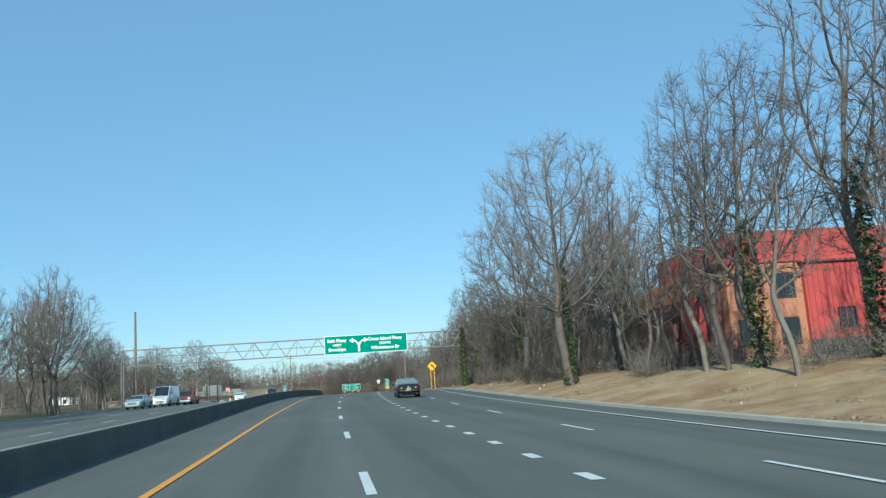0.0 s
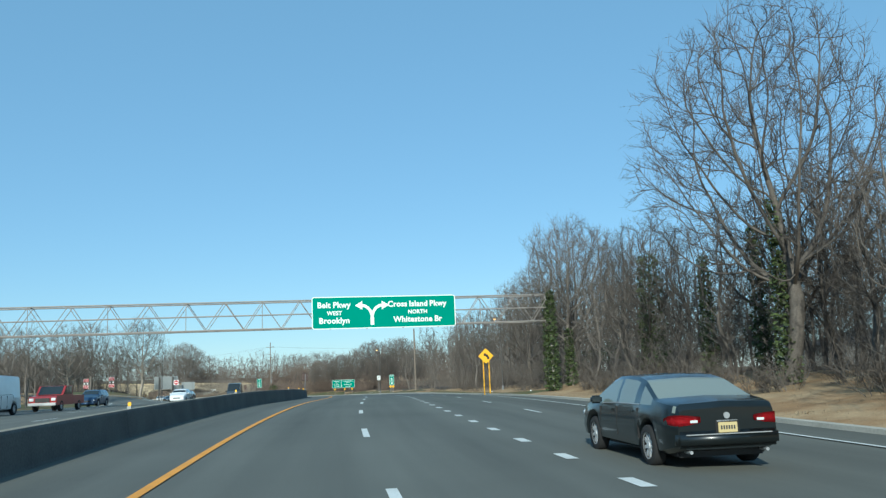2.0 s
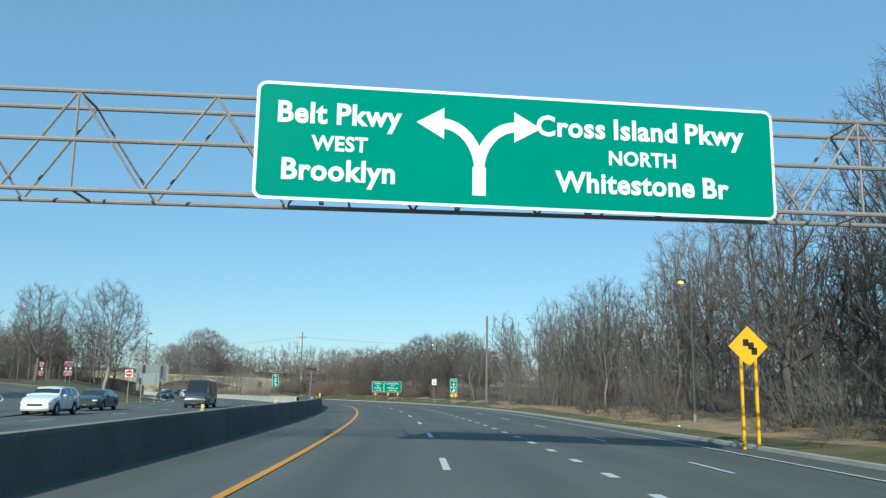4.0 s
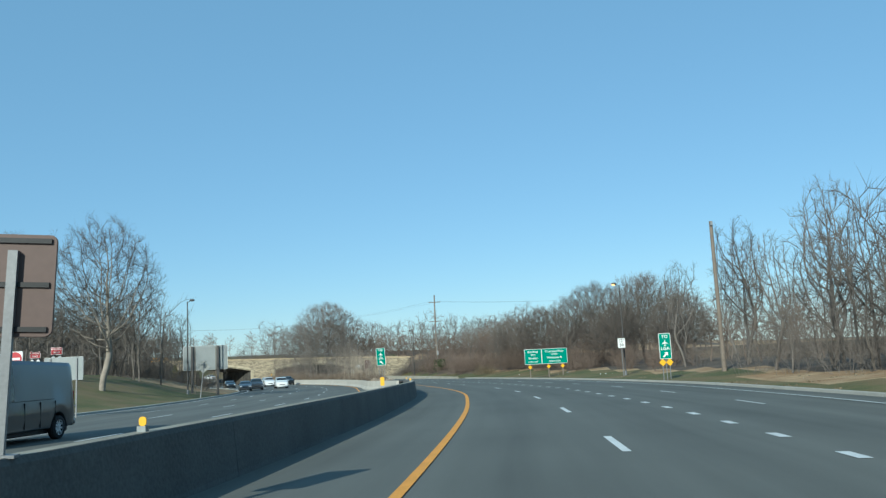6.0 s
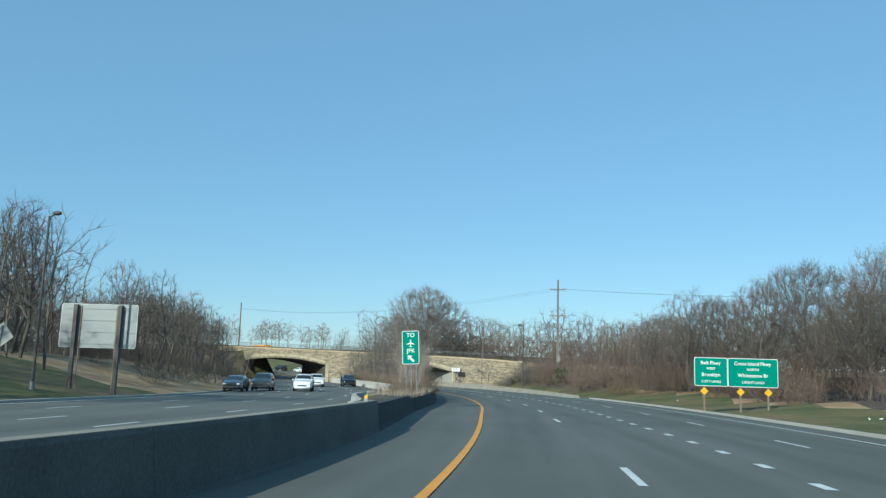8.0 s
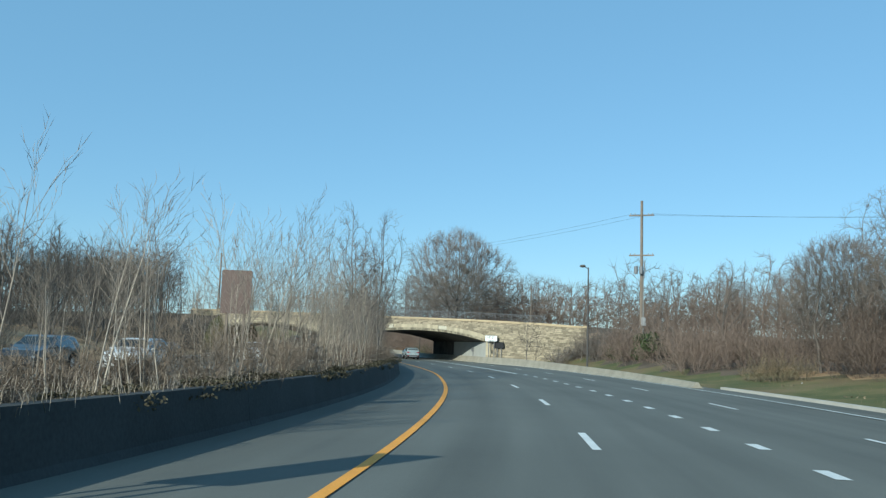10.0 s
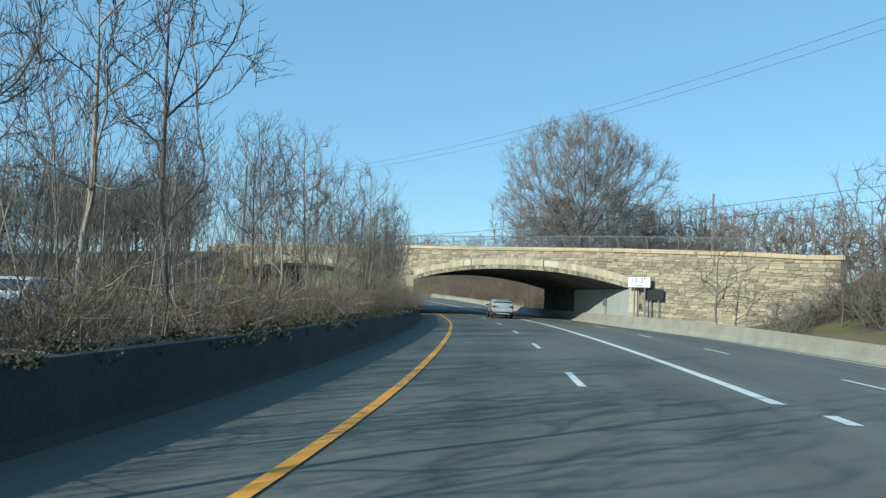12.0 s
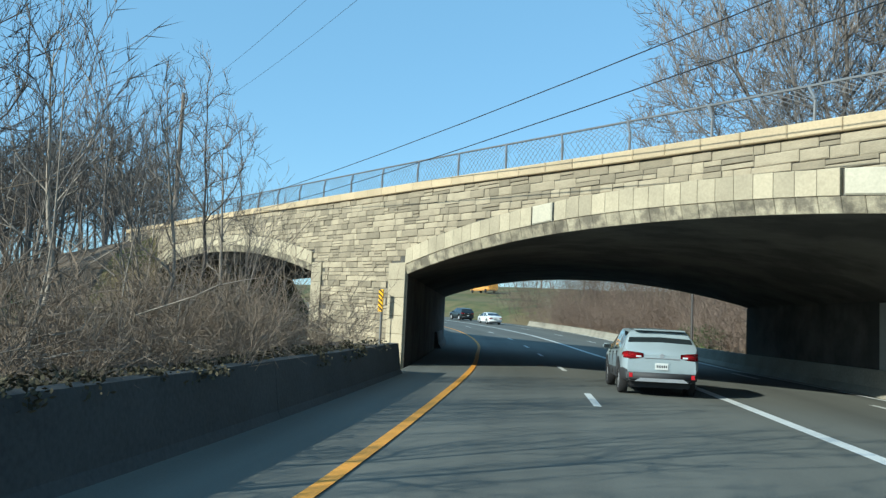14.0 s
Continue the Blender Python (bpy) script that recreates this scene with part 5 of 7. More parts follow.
def spread(seed, kind, height, places, fixed_z=None):
    """Copies one light growth to many places with their own turn and size."""
    base = np.array(tree_segs(seed, height, kind))
    y0 = min(p[1] for p in places)
    out = []
    r = random.Random(seed)
    for x, y, k in places:
        a = r.uniform(0, 6.28)
        c, s = math.cos(a) * k, math.sin(a) * k
        g = (ground_z(x, y) if fixed_z is None else fixed_z + base_z(x, y)) - 0.1
        b = base.copy()
        for i in (0, 3):
            b[:, i], b[:, i + 1] = base[:, i] * c - base[:, i + 1] * s + x, base[:, i] * s + base[:, i + 1] * c + y
            b[:, i + 2] = base[:, i + 2] * k + g
        b[:, 6:8] = np.maximum(b[:, 6:8] * (k if fixed_z is None else k * 0.6), (0.027 if y0 > 350 else 0.018) if kind == "light" else (0.009 if fixed_z is None else 0.0045))
        out.append(b)
    return np.concatenate(out)


def scatter(n, s0, s1, o0, o1, k0, k1, seed):
    r = random.Random(seed)
    out = []
    for _ in range(n):
        p = on_road(r.uniform(s0, s1), r.uniform(o0, o1))
        rel = Vector((p.x, p.y)) - BA
        if ramp_at(p.x, p.y)[0] < 6.5: continue
        if -20 < rel.dot(BN) < 2.5 and -6 < rel.dot(BD) < 72: continue      # keep the bridge clear
        out.append((p.x, p.y, r.uniform(k0, k1)))
    return out


def far_ring(n, x0, x1, y0, y1, k0, k1, seed):
    r = random.Random(seed)
    out = []
    while len(out) < n:
        x, y, k = r.uniform(x0, x1), r.uniform(y0, y1), r.uniform(k0, k1)
        i = int(((LINE[:, 0] - x) ** 2 + (LINE[:, 1] - y) ** 2).argmin())
        o = (x - LINE[i, 0]) * RIGHT[i, 0] + (y - LINE[i, 1]) * RIGHT[i, 1]
        if not -30 < o < 22: out.append((x, y, k))
    return out


stuff("far_woods", spread(41, "light", 12.0, far_ring(70, -95, 60, 388, 440, 1.15, 1.5, 1)), 3, "twig", "distant bare woods behind the bridge", "woods")
stuff("far_woods", spread(48, "light", 12.0, far_ring(44, 10, 75, 310, 400, 0.85, 1.1, 11)), 3, "twig_red", "bare woods right of the far bank", "woods")
stuff("far_woods", spread(42, "light", 12.0, far_ring(46, -250, -115, 530, 580, 0.9, 1.25, 2)), 3, "twig_red", "distant bare woods on the rise", "woods")
stuff("far_woods", spread(43, "light", 12.0, far_ring(40, -135, -94, 300, 430, 0.9, 1.2, 3)), 3, "twig", "bare woods left of the far road", "woods")
stuff("wood_interior", spread(44, "light", 12.0, scatter(150, S_OF_Y(72), S_OF_Y(215), 24, 55, 0.8, 1.15, 4)), 3, "twig", "bare trees deeper in the wood", "woods")
stuff("wood_interior", spread(45, "light", 12.0, scatter(64, S_OF_Y(222), S_OF_Y(345), 29, 62, 0.6, 0.95, 5)), 3, "twig_red", "bare low wood on the bank", "woods")
stuff("wood_interior", spread(46, "light", 12.0, scatter(70, S_OF_Y(30), S_OF_Y(212), -80, -38, 0.8, 1.1, 6)), 3, "twig", "bare trees deeper in the wood", "woods")
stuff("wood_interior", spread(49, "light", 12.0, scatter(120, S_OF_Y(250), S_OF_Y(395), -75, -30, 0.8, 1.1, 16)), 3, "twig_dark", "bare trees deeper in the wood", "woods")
stuff("far_woods", spread(39, "light", 12.0, far_ring(44, -150, -92, 366, 410, 0.95, 1.3, 36)), 3, "twig", "bare woods behind the end of the bridge", "woods")
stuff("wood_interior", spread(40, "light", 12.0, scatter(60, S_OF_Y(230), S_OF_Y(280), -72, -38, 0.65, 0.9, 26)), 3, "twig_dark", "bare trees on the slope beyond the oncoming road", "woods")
stuff("far_woods", spread(47, "light", 12.0, far_ring(30, -190, -100, 220, 300, 0.9, 1.3, 7)), 3, "twig", "distant bare woods", "woods")


def brush(name, n, s0, s1, o0, o1, h, seed, material, label, k0=0.6, k1=1.2, z=None):
    stuff(name, spread(seed, "shrub", h, scatter(n, s0, s1, o0, o1, k0, k1, seed), z), 3, material, label, "undergrowth")


brush("undergrowth", 125, S_OF_Y(66), S_OF_Y(215), 21.0, 31, 6.4, 51, "twig", "tangled bare undergrowth at the wood's edge", 0.6, 1.4)
brush("undergrowth", 34, S_OF_Y(24), S_OF_Y(70), 22.5, 28, 2.6, 57, "twig", "tangled bare undergrowth before the red building")
brush("undergrowth", 40, S_OF_Y(236), S_OF_Y(300), 24, 33, 3.8, 52, "twig_red", "dense reddish-brown thicket on the bank", 0.7, 1.35)
brush("undergrowth", 70, S_OF_Y(301), S_OF_Y(338), 19.5, 30, 4.6, 50, "twig_red", "mounded brown thicket on the bank by the bridge", 0.7, 1.25)
brush("undergrowth", 85, S_OF_Y(270), S_OF_Y(338), 21.5, 36, 6.2, 38, "twig_red", "tall dense thicket rising over the bank", 0.6, 1.1)
brush("undergrowth", 50, S_OF_Y(140), S_OF_Y(238), 40, 70, 5.5, 37, "twig", "dense growth deeper in the wood", 0.7, 1.3)
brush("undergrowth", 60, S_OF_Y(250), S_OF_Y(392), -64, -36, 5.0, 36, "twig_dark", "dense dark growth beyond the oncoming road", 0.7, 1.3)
brush("undergrowth", 42, S_OF_Y(245), S_OF_Y(262), -5.9, -4.2, 0.9, 35, "twig_straw", "low dead brush behind the barrier", 0.6, 1.1, 0.78)
brush("undergrowth", 80, S_OF_Y(290), S_OF_Y(336), -5.9, -3.6, 1.5, 32, "twig_straw", "tangled dead brush on the median soil", 0.6, 1.2, 0.78)
stuff("far_woods", spread(31, "light", 10.5, far_ring(95, -75, 40, 372, 405, 0.8, 1.1, 31)), 3, "twig_red", "dense bare thicket behind the bridge", "woods", 0.014)
wr = random.Random(33)
wing = [BA + BD * -wr.uniform(0.5, 13) + BN * wr.uniform(1.2, 6.5) for _ in range(34)]
stuff("undergrowth", spread(34, "shrub", 4.6, [(p.x, p.y, wr.uniform(0.45, 0.75) + 0.4 * smoothstep(-30, -22, p.x)) for p in wing]), 3, "twig", "brown brush at the end of the bridge wall", "undergrowth")
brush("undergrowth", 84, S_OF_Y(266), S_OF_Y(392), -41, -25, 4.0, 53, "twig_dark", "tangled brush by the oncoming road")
brush("undergrowth", 95, S_OF_Y(258), S_OF_Y(349), -5.9, -3.6, 2.3, 54, "twig_straw", "low brown brush filling the median", 0.5, 1.15, 0.8)
brush("undergrowth", 75, 432, 520, 16.5, 26, 8.0, 55, "twig_red", "brown thicket along the wall past the bridge", 0.9, 1.5)
brush("undergrowth", 80, 447, 505, 15.2, 20, 5.6, 60, "twig_red", "dense brown thicket behind the barrier past the bridge", 0.7, 1.2)
brush("undergrowth", 80, S_OF_Y(322), S_OF_Y(351), -6.0, -2.7, 2.8, 59, "twig_straw", "dense brown brush before the bridge pier", 0.55, 1.1, 0.7)
brush("undergrowth", 60, S_OF_Y(66), S_OF_Y(180), 19.8, 23.5, 2.9, 48, "twig", "brown brush at the foot of the wood", 0.5, 1.2)
brush("undergrowth", 34, S_OF_Y(135), S_OF_Y(240), 28, 44, 3.4, 49, "twig", "bare undergrowth deeper in the wood", 0.7, 1.3)
brush("undergrowth", 24, S_OF_Y(60), S_OF_Y(215), -44, -34, 2.6, 56, "twig", "brush at the edge of the left wood")

# saplings in the median
SAP = ("pale thin saplings growing out of the median", "median saplings")
for i in range(230):
    f = rnd.uniform(0, 1) ** 1.25
    s = S_OF_Y(256) + (S_OF_Y(348) - S_OF_Y(256)) * f
    p = on_road(s, rnd.uniform(-6.0, -3.9 + 0.9 * smoothstep(0.4, 0.8, f)))
    k = rnd.choice((61, 62, 63, 64, 65, 66))
    tall = 0.6 + 0.32 * smoothstep(0, 0.12, f) - 0.15 * smoothstep(0.75, 1.0, f)
    plant("sapling", k, 6.8, p.x, p.y, *SAP, scale=tall * rnd.uniform(0.55, 1.12), yaw=rnd.uniform(0, 360), bark="sapling" if f < 0.4 else "bark_pale", twig="sapling_twig" if f < 0.4 else "twig", z=0.78, name="sapling", category="sapling")
thicket = random.Random(91)
for i in range(150):
    y = 268 + 64 * (i + thicket.uniform(0, 1)) / 150
    s = S_OF_Y(y)
    p = on_road(s, thicket.uniform(-6.0, -3.5))
    plant("sapling", thicket.choice((61, 62, 63, 64, 65, 66)), 6.8, p.x, p.y, "slim pale sapling at the open end of the median thicket" if y < 290 else "slim brown sapling in the dense median thicket", "median saplings", scale=thicket.uniform(0.45, 0.75) if y < 296 else thicket.uniform(0.55, 1.0), yaw=thicket.uniform(0, 360), bark="sapling" if y < 290 else "bark", twig="sapling_twig" if y < 290 else "twig", z=0.78, name="sapling", category="sapling", lean=thicket.uniform(-6, 6))
for i in range(32):
    s = S_OF_Y(284 + 64 * (i + rnd.uniform(0, 1)) / 32)
    p = on_road(s, rnd.uniform(-5.9, -3.6))
    plant("young", (67, 68, 69)[i % 3], 8.0, p.x, p.y, "slim bare young tree rising from the median brush", "median young trees", scale=rnd.uniform(0.62, 1.12), yaw=rnd.uniform(0, 360), bark="bark_pale" if i % 3 else "bark", twig="twig", z=0.78, name="young_tree", category="tree")
for i in range(10):
    p = on_road(S_OF_Y(rnd.uniform(300, 350)), rnd.uniform(-27, -24))
    plant("sapling", 62, 6.8, p.x, p.y, "bare saplings beside the oncoming road", "roadside saplings", scale=rnd.uniform(0.7, 1.0), yaw=rnd.uniform(0, 360), bark="bark_pale", twig="twig", name="sapling", category="sapling")
for x, y in ((-34.5, 337.5), (-33.6, 338.3), (-28.4, 337.8), (-27.2, 338.4), (-25.6, 336.4), (-23.5, 335), (-18, 322), (-24, 340), (-14, 330)):
    plant("light", 31, 12.0, x, y, "small bare tree on the bank by the bridge wall", "bare woodland trees", scale=rnd.uniform(0.45, 0.65), yaw=rnd.uniform(0, 360))
# rounded straw-coloured bush on the verge
bush = plant("shrub", 58, 2.2, -8.2, 301.0, "rounded straw-brown bush on the verge", "", 1.0, 0, "dry_grass", "dry_grass", name="bush", category="bush")
for x, y, k in ((-7.4, 300.2, 0.95), (-8.9, 300.3, 1.05), (-8.4, 301.9, 0.9), (-10.4, 302.3, 0.85)):
    plant("shrub", 58, 2.2, x, y, "rounded straw-brown bush on the verge", "", k, x * 100, "dry_grass", "dry_grass", name="bush", category="bush")
plant("shrub", 58, 2.2, -9.8, 301.6, "rounded straw-brown bush on the verge", "", 1.1, 60, "dry_grass", "dry_grass", name="bush", category="bush")


def blades(name, rows, material, label):
    """Stems and blades as thin tapered tubes: x, y, z, height, lean."""
    r = random.Random(5)
    segs = []
    for x, y, z, h, lean in rows:
        a = r.uniform(0, 6.28)
        dx, dy = math.cos(a) * lean * h, math.sin(a) * lean * h
        segs.append((x, y, z, x + dx * 0.4, y + dy * 0.4, z + h * 0.6, 0.004, 0.0035, 1))
        segs.append((x + dx * 0.4, y + dy * 0.4, z + h * 0.6, x + dx, y + dy, z + h * 0.95, 0.0035, 0.002, 2))
    return stuff(name, segs, 3, material, label, "dry grass", 0.0024)


def strew(n, s0, s1, o0, o1, h0, h1, z, seed):
    r = random.Random(seed)
    out = []
    for _ in range(n):
        p = on_road(r.uniform(s0, s1), r.uniform(o0, o1))
        out.append((p.x, p.y, z + base_z(p.x, p.y) if z is not None else ground_z(p.x, p.y), r.uniform(h0, h1), r.uniform(0.1, 0.8)))
    return out


blades("dry_stems", strew(8000, SB + 16, S_OF_Y(349), -5.95, -3.5, 0.08, 0.32, 0.74, 1), "dry_grass", "straw-coloured dead stems covering the median")
blades("dry_stems", strew(2500, S_OF_Y(12), S_OF_Y(130), 16.2, 26, 0.06, 0.2, None, 2), "dry_grass", "short dry grass on the bank")
blades("dry_stems", strew(2500, S_OF_Y(130), S_OF_Y(320), 16.0, 24, 0.06, 0.18, None, 3), "dry_grass", "short winter grass on the verge")

dead = []
dr = random.Random(31)
for i in range(330):
    s = S_OF_Y(284) + (S_OF_Y(350) - S_OF_Y(284)) * dr.uniform(0, 1)
    p = np.array(on_road(s, dr.uniform(-5.8, -3.2), 0.8 + abs(dr.gauss(0, 0.5))))
    d = np.array([dr.gauss(0, 1), dr.gauss(0, 1), dr.gauss(0.1, 0.35)]); d /= np.linalg.norm(d)
    n = dr.randint(3, 5)
    for k in range(n):
        q = p + d * dr.uniform(0.25, 0.55)
        r = 0.013 * (1 - k / (n + 1))
        dead.append((*p, *q, r, r * 0.8, 1 if k < n - 1 else 2))
        d = d + np.array([dr.gauss(0, 0.25), dr.gauss(0, 0.25), dr.gauss(-0.03, 0.18)]); d /= np.linalg.norm(d)
        p = q
stuff("dead_branches", dead, 4, "sapling_twig", "pale fallen branches tangled in the median brush", "branches", 0.004)
hang = []
hr = random.Random(21)
for i in range(230):
    s = SB + 30 + (S_OF_Y(350) - SB - 30) * (i + hr.uniform(0, 1)) / 230
    p = on_road(s, bar_o(s) - hr.uniform(0.18, 0.9), 0.78 + hr.uniform(-0.05, 0.12))
    hang.append((p.x, p.y, p.z, hr.uniform(0.15, 0.55), hr.uniform(0.05, 0.2)))
M["overhang"] = mat("dull_green_groundcover", (0.082, 0.070, 0.042), 0.85, 0, 0.3, 3, 20, 0, 0.3, island=0.55)


def overhang_leaves():
    tagged(leaves("groundcover", hang, "overhang", "dull green and brown groundcover spilling over the median wall", 150, 1, 0.034, 22), category="groundcover", kind="stuff")


blades("cut_stalks", [(x, y, z, h, l * 0.7) for x, y, z, h, l in strew(900, SB + 14, S_OF_Y(262), -5.9, -3.4, 0.2, 0.55, 0.76, 23)], "sapling", "pale cut stalks standing in the open median")

# median soil between the two walls: dark litter, with brush shade added in the colour
soil = ribbon("median_soil", SB, 424, [(lambda s: bar_o(s) - 0.40, 0.70), (lambda s: bar_o(s) * 0.7 + far_o(s) * 0.3 - 0.1, 0.80), (lambda s: bar_o(s) * 0.3 + far_o(s) * 0.7, 0.84), (lambda s: far_o(s) - 0.12, 0.72)], "wood_floor", None, 2.0, "bare soil and dead leaves in the raised median", smooth=True)
tagged(soil, category="ground", kind="structure")


def leaves(name, centres, material, label, n, spread_r, size, seed):
    """Many small leaf blades round given centres."""
    r = random.Random(seed)
    verts, faces = [], []
    for (cx, cy, cz, rx, rz) in centres:
        for _ in range(n):
            v = Vector((r.gauss(0, 1), r.gauss(0, 1), r.gauss(0, 1))).normalized() * (r.uniform(0.55, 1.0))
            p = Vector((cx + v.x * rx, cy + v.y * rx, cz + v.z * rz))
            a = Vector((r.gauss(0, 1), r.gauss(0, 1), r.gauss(0, 1))).normalized()
            b = a.orthogonal().normalized()
            k = size * r.uniform(0.6, 1.3)
            i = len(verts)
            verts += [p - a * k, p + b * k * 0.6, p + a * k, p - b * k * 0.6]
            faces.append((i, i + 1, i + 2, i + 3))
    me = bpy.data.meshes.new("m"); me.from_pydata(verts, [], faces)
    return part(name, me, material, None, label)


overhang_leaves()
ivy_c = []
for x, y, h in ((15.8, 56.7, 9.0), (18.6, 84.6, 8.5), (19.5, 36, 7), (22.3, 31.0, 9), (19.5, 121, 5), (17.2, 118.3, 9), (17.2, 119.6, 8), (19.6, 102, 9), (20.5, 96, 7), (21.5, 108, 5), (20.5, 90, 8), (22, 79, 6)):
    g = ground_z(x, y)
    for k in range(int(h / 0.7)):
        ivy_c.append((x, y, g + 0.4 + k * 0.7, (0.65 if y != 102 else 1.3) * (1 - 0.4 * k * 0.7 / h), 0.5))
tagged(leaves("ivy", ivy_c, "ivy", "dark green ivy climbing the trunks and the gantry tower", 150, 1, 0.12, 6), category="ivy", kind="stuff")
ev = [(26 + rnd.uniform(-3, 4), y, ground_z(26, y) + rnd.uniform(0.8, 2.4), 1.1, 1.2) for y in (58, 66, 83, 96, 110, 112, 127, 139, 150, 171)]
for yy in (336, 339, 341, 333):
    p = on_road(S_OF_Y(yy), -5.6)
    ev.append((p.x, p.y, 1.2, 0.7, 0.55))
for u, n in ((-9, 7), (-13, 9), (-15, 8), (-17, 11), (-19, 9), (-21, 12), (-23, 11), (-14, 12)):
    p = BA + BD * u + BN * n
    ev.append((p.x, p.y, ground_z(p.x, p.y) + 0.7, 1.2, 0.9))
ev += [(-19 + rnd.uniform(-2, 2), 306 + rnd.uniform(-3, 3) + 20, 3.0, 1.0, 1.0) for _ in range(3)]
for q, o, r in ((455, 15.6, 1.2), (458, 16.4, 1.4), (461, 15.8, 1.1)):
    p = on_road(q, o)
    ev.append((p.x, p.y, ground_z(p.x, p.y) + 1.0, r, 1.1))
tagged(leaves("evergreen_shrubs", ev, "ivy", "dark evergreen shrubs among the bare trees", 420, 1, 0.12, 8), category="shrub", kind="stuff")
lit = [(p[0], p[1], p[2] + 0.02, 0.9, 0.02) for p in strew(60, S_OF_Y(15), S_OF_Y(320), 16.2, 23, 1, 1, None, 9)]
tagged(leaves("leaf_litter", lit, "dry_grass", "fallen leaves strewn over the bank", 26, 1, 0.07, 10), category="leaves", kind="stuff")
scrap = [(p[0], p[1], p[2] + 0.03, 0.25, 0.02) for p in strew(38, S_OF_Y(15), S_OF_Y(340), 15.9, 24, 1, 1, None, 12)]
tagged(leaves("litter", scrap, "white", "scraps of pale litter on the verge", 1, 1, 0.10, 13), category="litter", kind="stuff")


# ---------------------------------------------------------------- the red building behind the trees
def red_building():
    g = ground_z(30, 52)
    t = thing("red_building", pose(0, 0, g, 0, 0, 0), "red metal-clad building with a brick bay behind the trees", "building")
    part("wall", boxes((33.6, 62, 55.0, 75, -1, 7.0)), "red_clad", t)
    part("upper_wall", boxes((30.5, 62, 59.0, 75, 7.0, 10.2)), "red_clad", t)
    part("lean_to_roof", prism([(33.4, 7.0), (62.2, 7.0), (62.2, 7.12), (33.4, 7.12)], 54.7, 59.0), "red_dark", t)
    part("brick_bay", boxes((27.7, 33.6, 55.4, 75, -1, 7.2)), "brick", t)
    part("bay_cornice", boxes((27.5, 33.6, 55.2, 59, 7.2, 7.6)), "red_clad", t)
    # the wing's shaded side is put into its darker red
    part("dark_wing", boxes((25.4, 27.7, 60.5, 71, -1, 3.4)), "red_dark", t)
    part("wing_wall", boxes((26.6, 30.5, 56.5, 75, -1, 5.2)), "red_dark", t)
    part("red_panel", boxes((25.9, 26.58, 57.0, 60.0, 0.9, 5.0)), "red_clad", t)
    for k in range(60):
        x = 33.8 + k * 0.45
        part("cladding_rib", boxes((x, x + 0.07, 54.94, 55.0, 1.4, 6.95)), "red_clad", t)
        part("roof_seam", prism([(x, 7.125), (x + 0.05, 7.125), (x + 0.05, 7.17), (x, 7.17)], 54.7, 59.0), "red_dark", t)
    part("base_band", boxes((33.6, 62, 54.9, 55.0, -1, 1.35)), "trim", t)
    for x0, x1, z0, z1, y in ((36.0, 37.2, 2.2, 3.5, 55.0), (42.5, 43.7, 2.2, 3.5, 55.0), (28.4, 29.7, 4.6, 6.3, 55.4), (31.6, 32.9, 4.6, 6.3, 55.4), (28.4, 29.7, 1.2, 3.0, 55.4), (31.6, 32.9, 1.2, 3.0, 55.4)):
        w = part("window", boxes((x0, x1, y - 0.05, y + 0.02, z0, z1)), "dark_glass", t)
        part("frame", boxes((x0 - 0.1, x0, y - 0.09, y - 0.01, z0 - 0.1, z1 + 0.1), (x1, x1 + 0.1, y - 0.09, y - 0.01, z0 - 0.1, z1 + 0.1), (x0, x1, y - 0.09, y - 0.01, z1, z1 + 0.1), (x0, x1, y - 0.09, y - 0.01, z0 - 0.1, z0), ((x0 + x1) / 2 - 0.04, (x0 + x1) / 2 + 0.04, y - 0.08, y - 0.05, z0, z1)), "trim", w)
    for k in range(36):
        part("brick_course", boxes((27.7, 33.6, 55.37, 55.4, -0.6 + k * 0.215, -0.6 + k * 0.215 + 0.17)), "brick", t)


red_building()


def far_shed(name, x, y, w, d, h, material, label):
    g = ground_z(x, y)
    t = thing(name, pose(x, y, g, 0, 0, 0), label, "building")
    part("wall", boxes((-w / 2, w / 2, -d / 2, d / 2, -0.5, h)), material, t)
    part("roof", prism([(-w / 2 - 0.3, h), (w / 2 + 0.3, h), (0, h + w * 0.12)], -d / 2 - 0.3, d / 2 + 0.3), "trim", t)
    for k in range(int(w // 3)):
        wx = -w / 2 + 1.5 + k * 3
        part("window", boxes((wx - 0.5, wx + 0.5, -d / 2 - 0.04, -d / 2 + 0.02, h * 0.4, h * 0.75)), "dark_glass", t)


far_shed("white_building", 74, 150, 18, 24, 3.6, "abutment", "long pale building glimpsed through the bare trees")
far_shed("white_building", 66, 215, 16, 18, 3.8, "abutment", "long pale building glimpsed through the bare trees")
far_shed("white_house", -90, 284, 9, 8, 3.6, "white", "white house glimpsed through bare trees")

# ---------------------------------------------------------------- cars
CAR_PAINT = {
    "black": paint_mat("black_car_paint", (0.006, 0.009, 0.010), 0.1, 0.3),
    "silver": paint_mat("silver_blue_car_paint", (0.34, 0.405, 0.425), 0.15, 0.35),
    "white": paint_mat("white_car_paint", (0.74, 0.76, 0.76), 0.0, 0.35),
    "navy": paint_mat("navy_car_paint", (0.02, 0.05, 0.11), 0.3, 0.3),
    "red": paint_mat("red_car_paint", (0.33, 0.03, 0.03), 0.2, 0.3),
    "grey": paint_mat("dark_grey_car_paint", (0.06, 0.065, 0.07), 0.4, 0.3),
    "orange": paint_mat("bus_yellow_paint", (0.75, 0.33, 0.03), 0.0, 0.4),
}
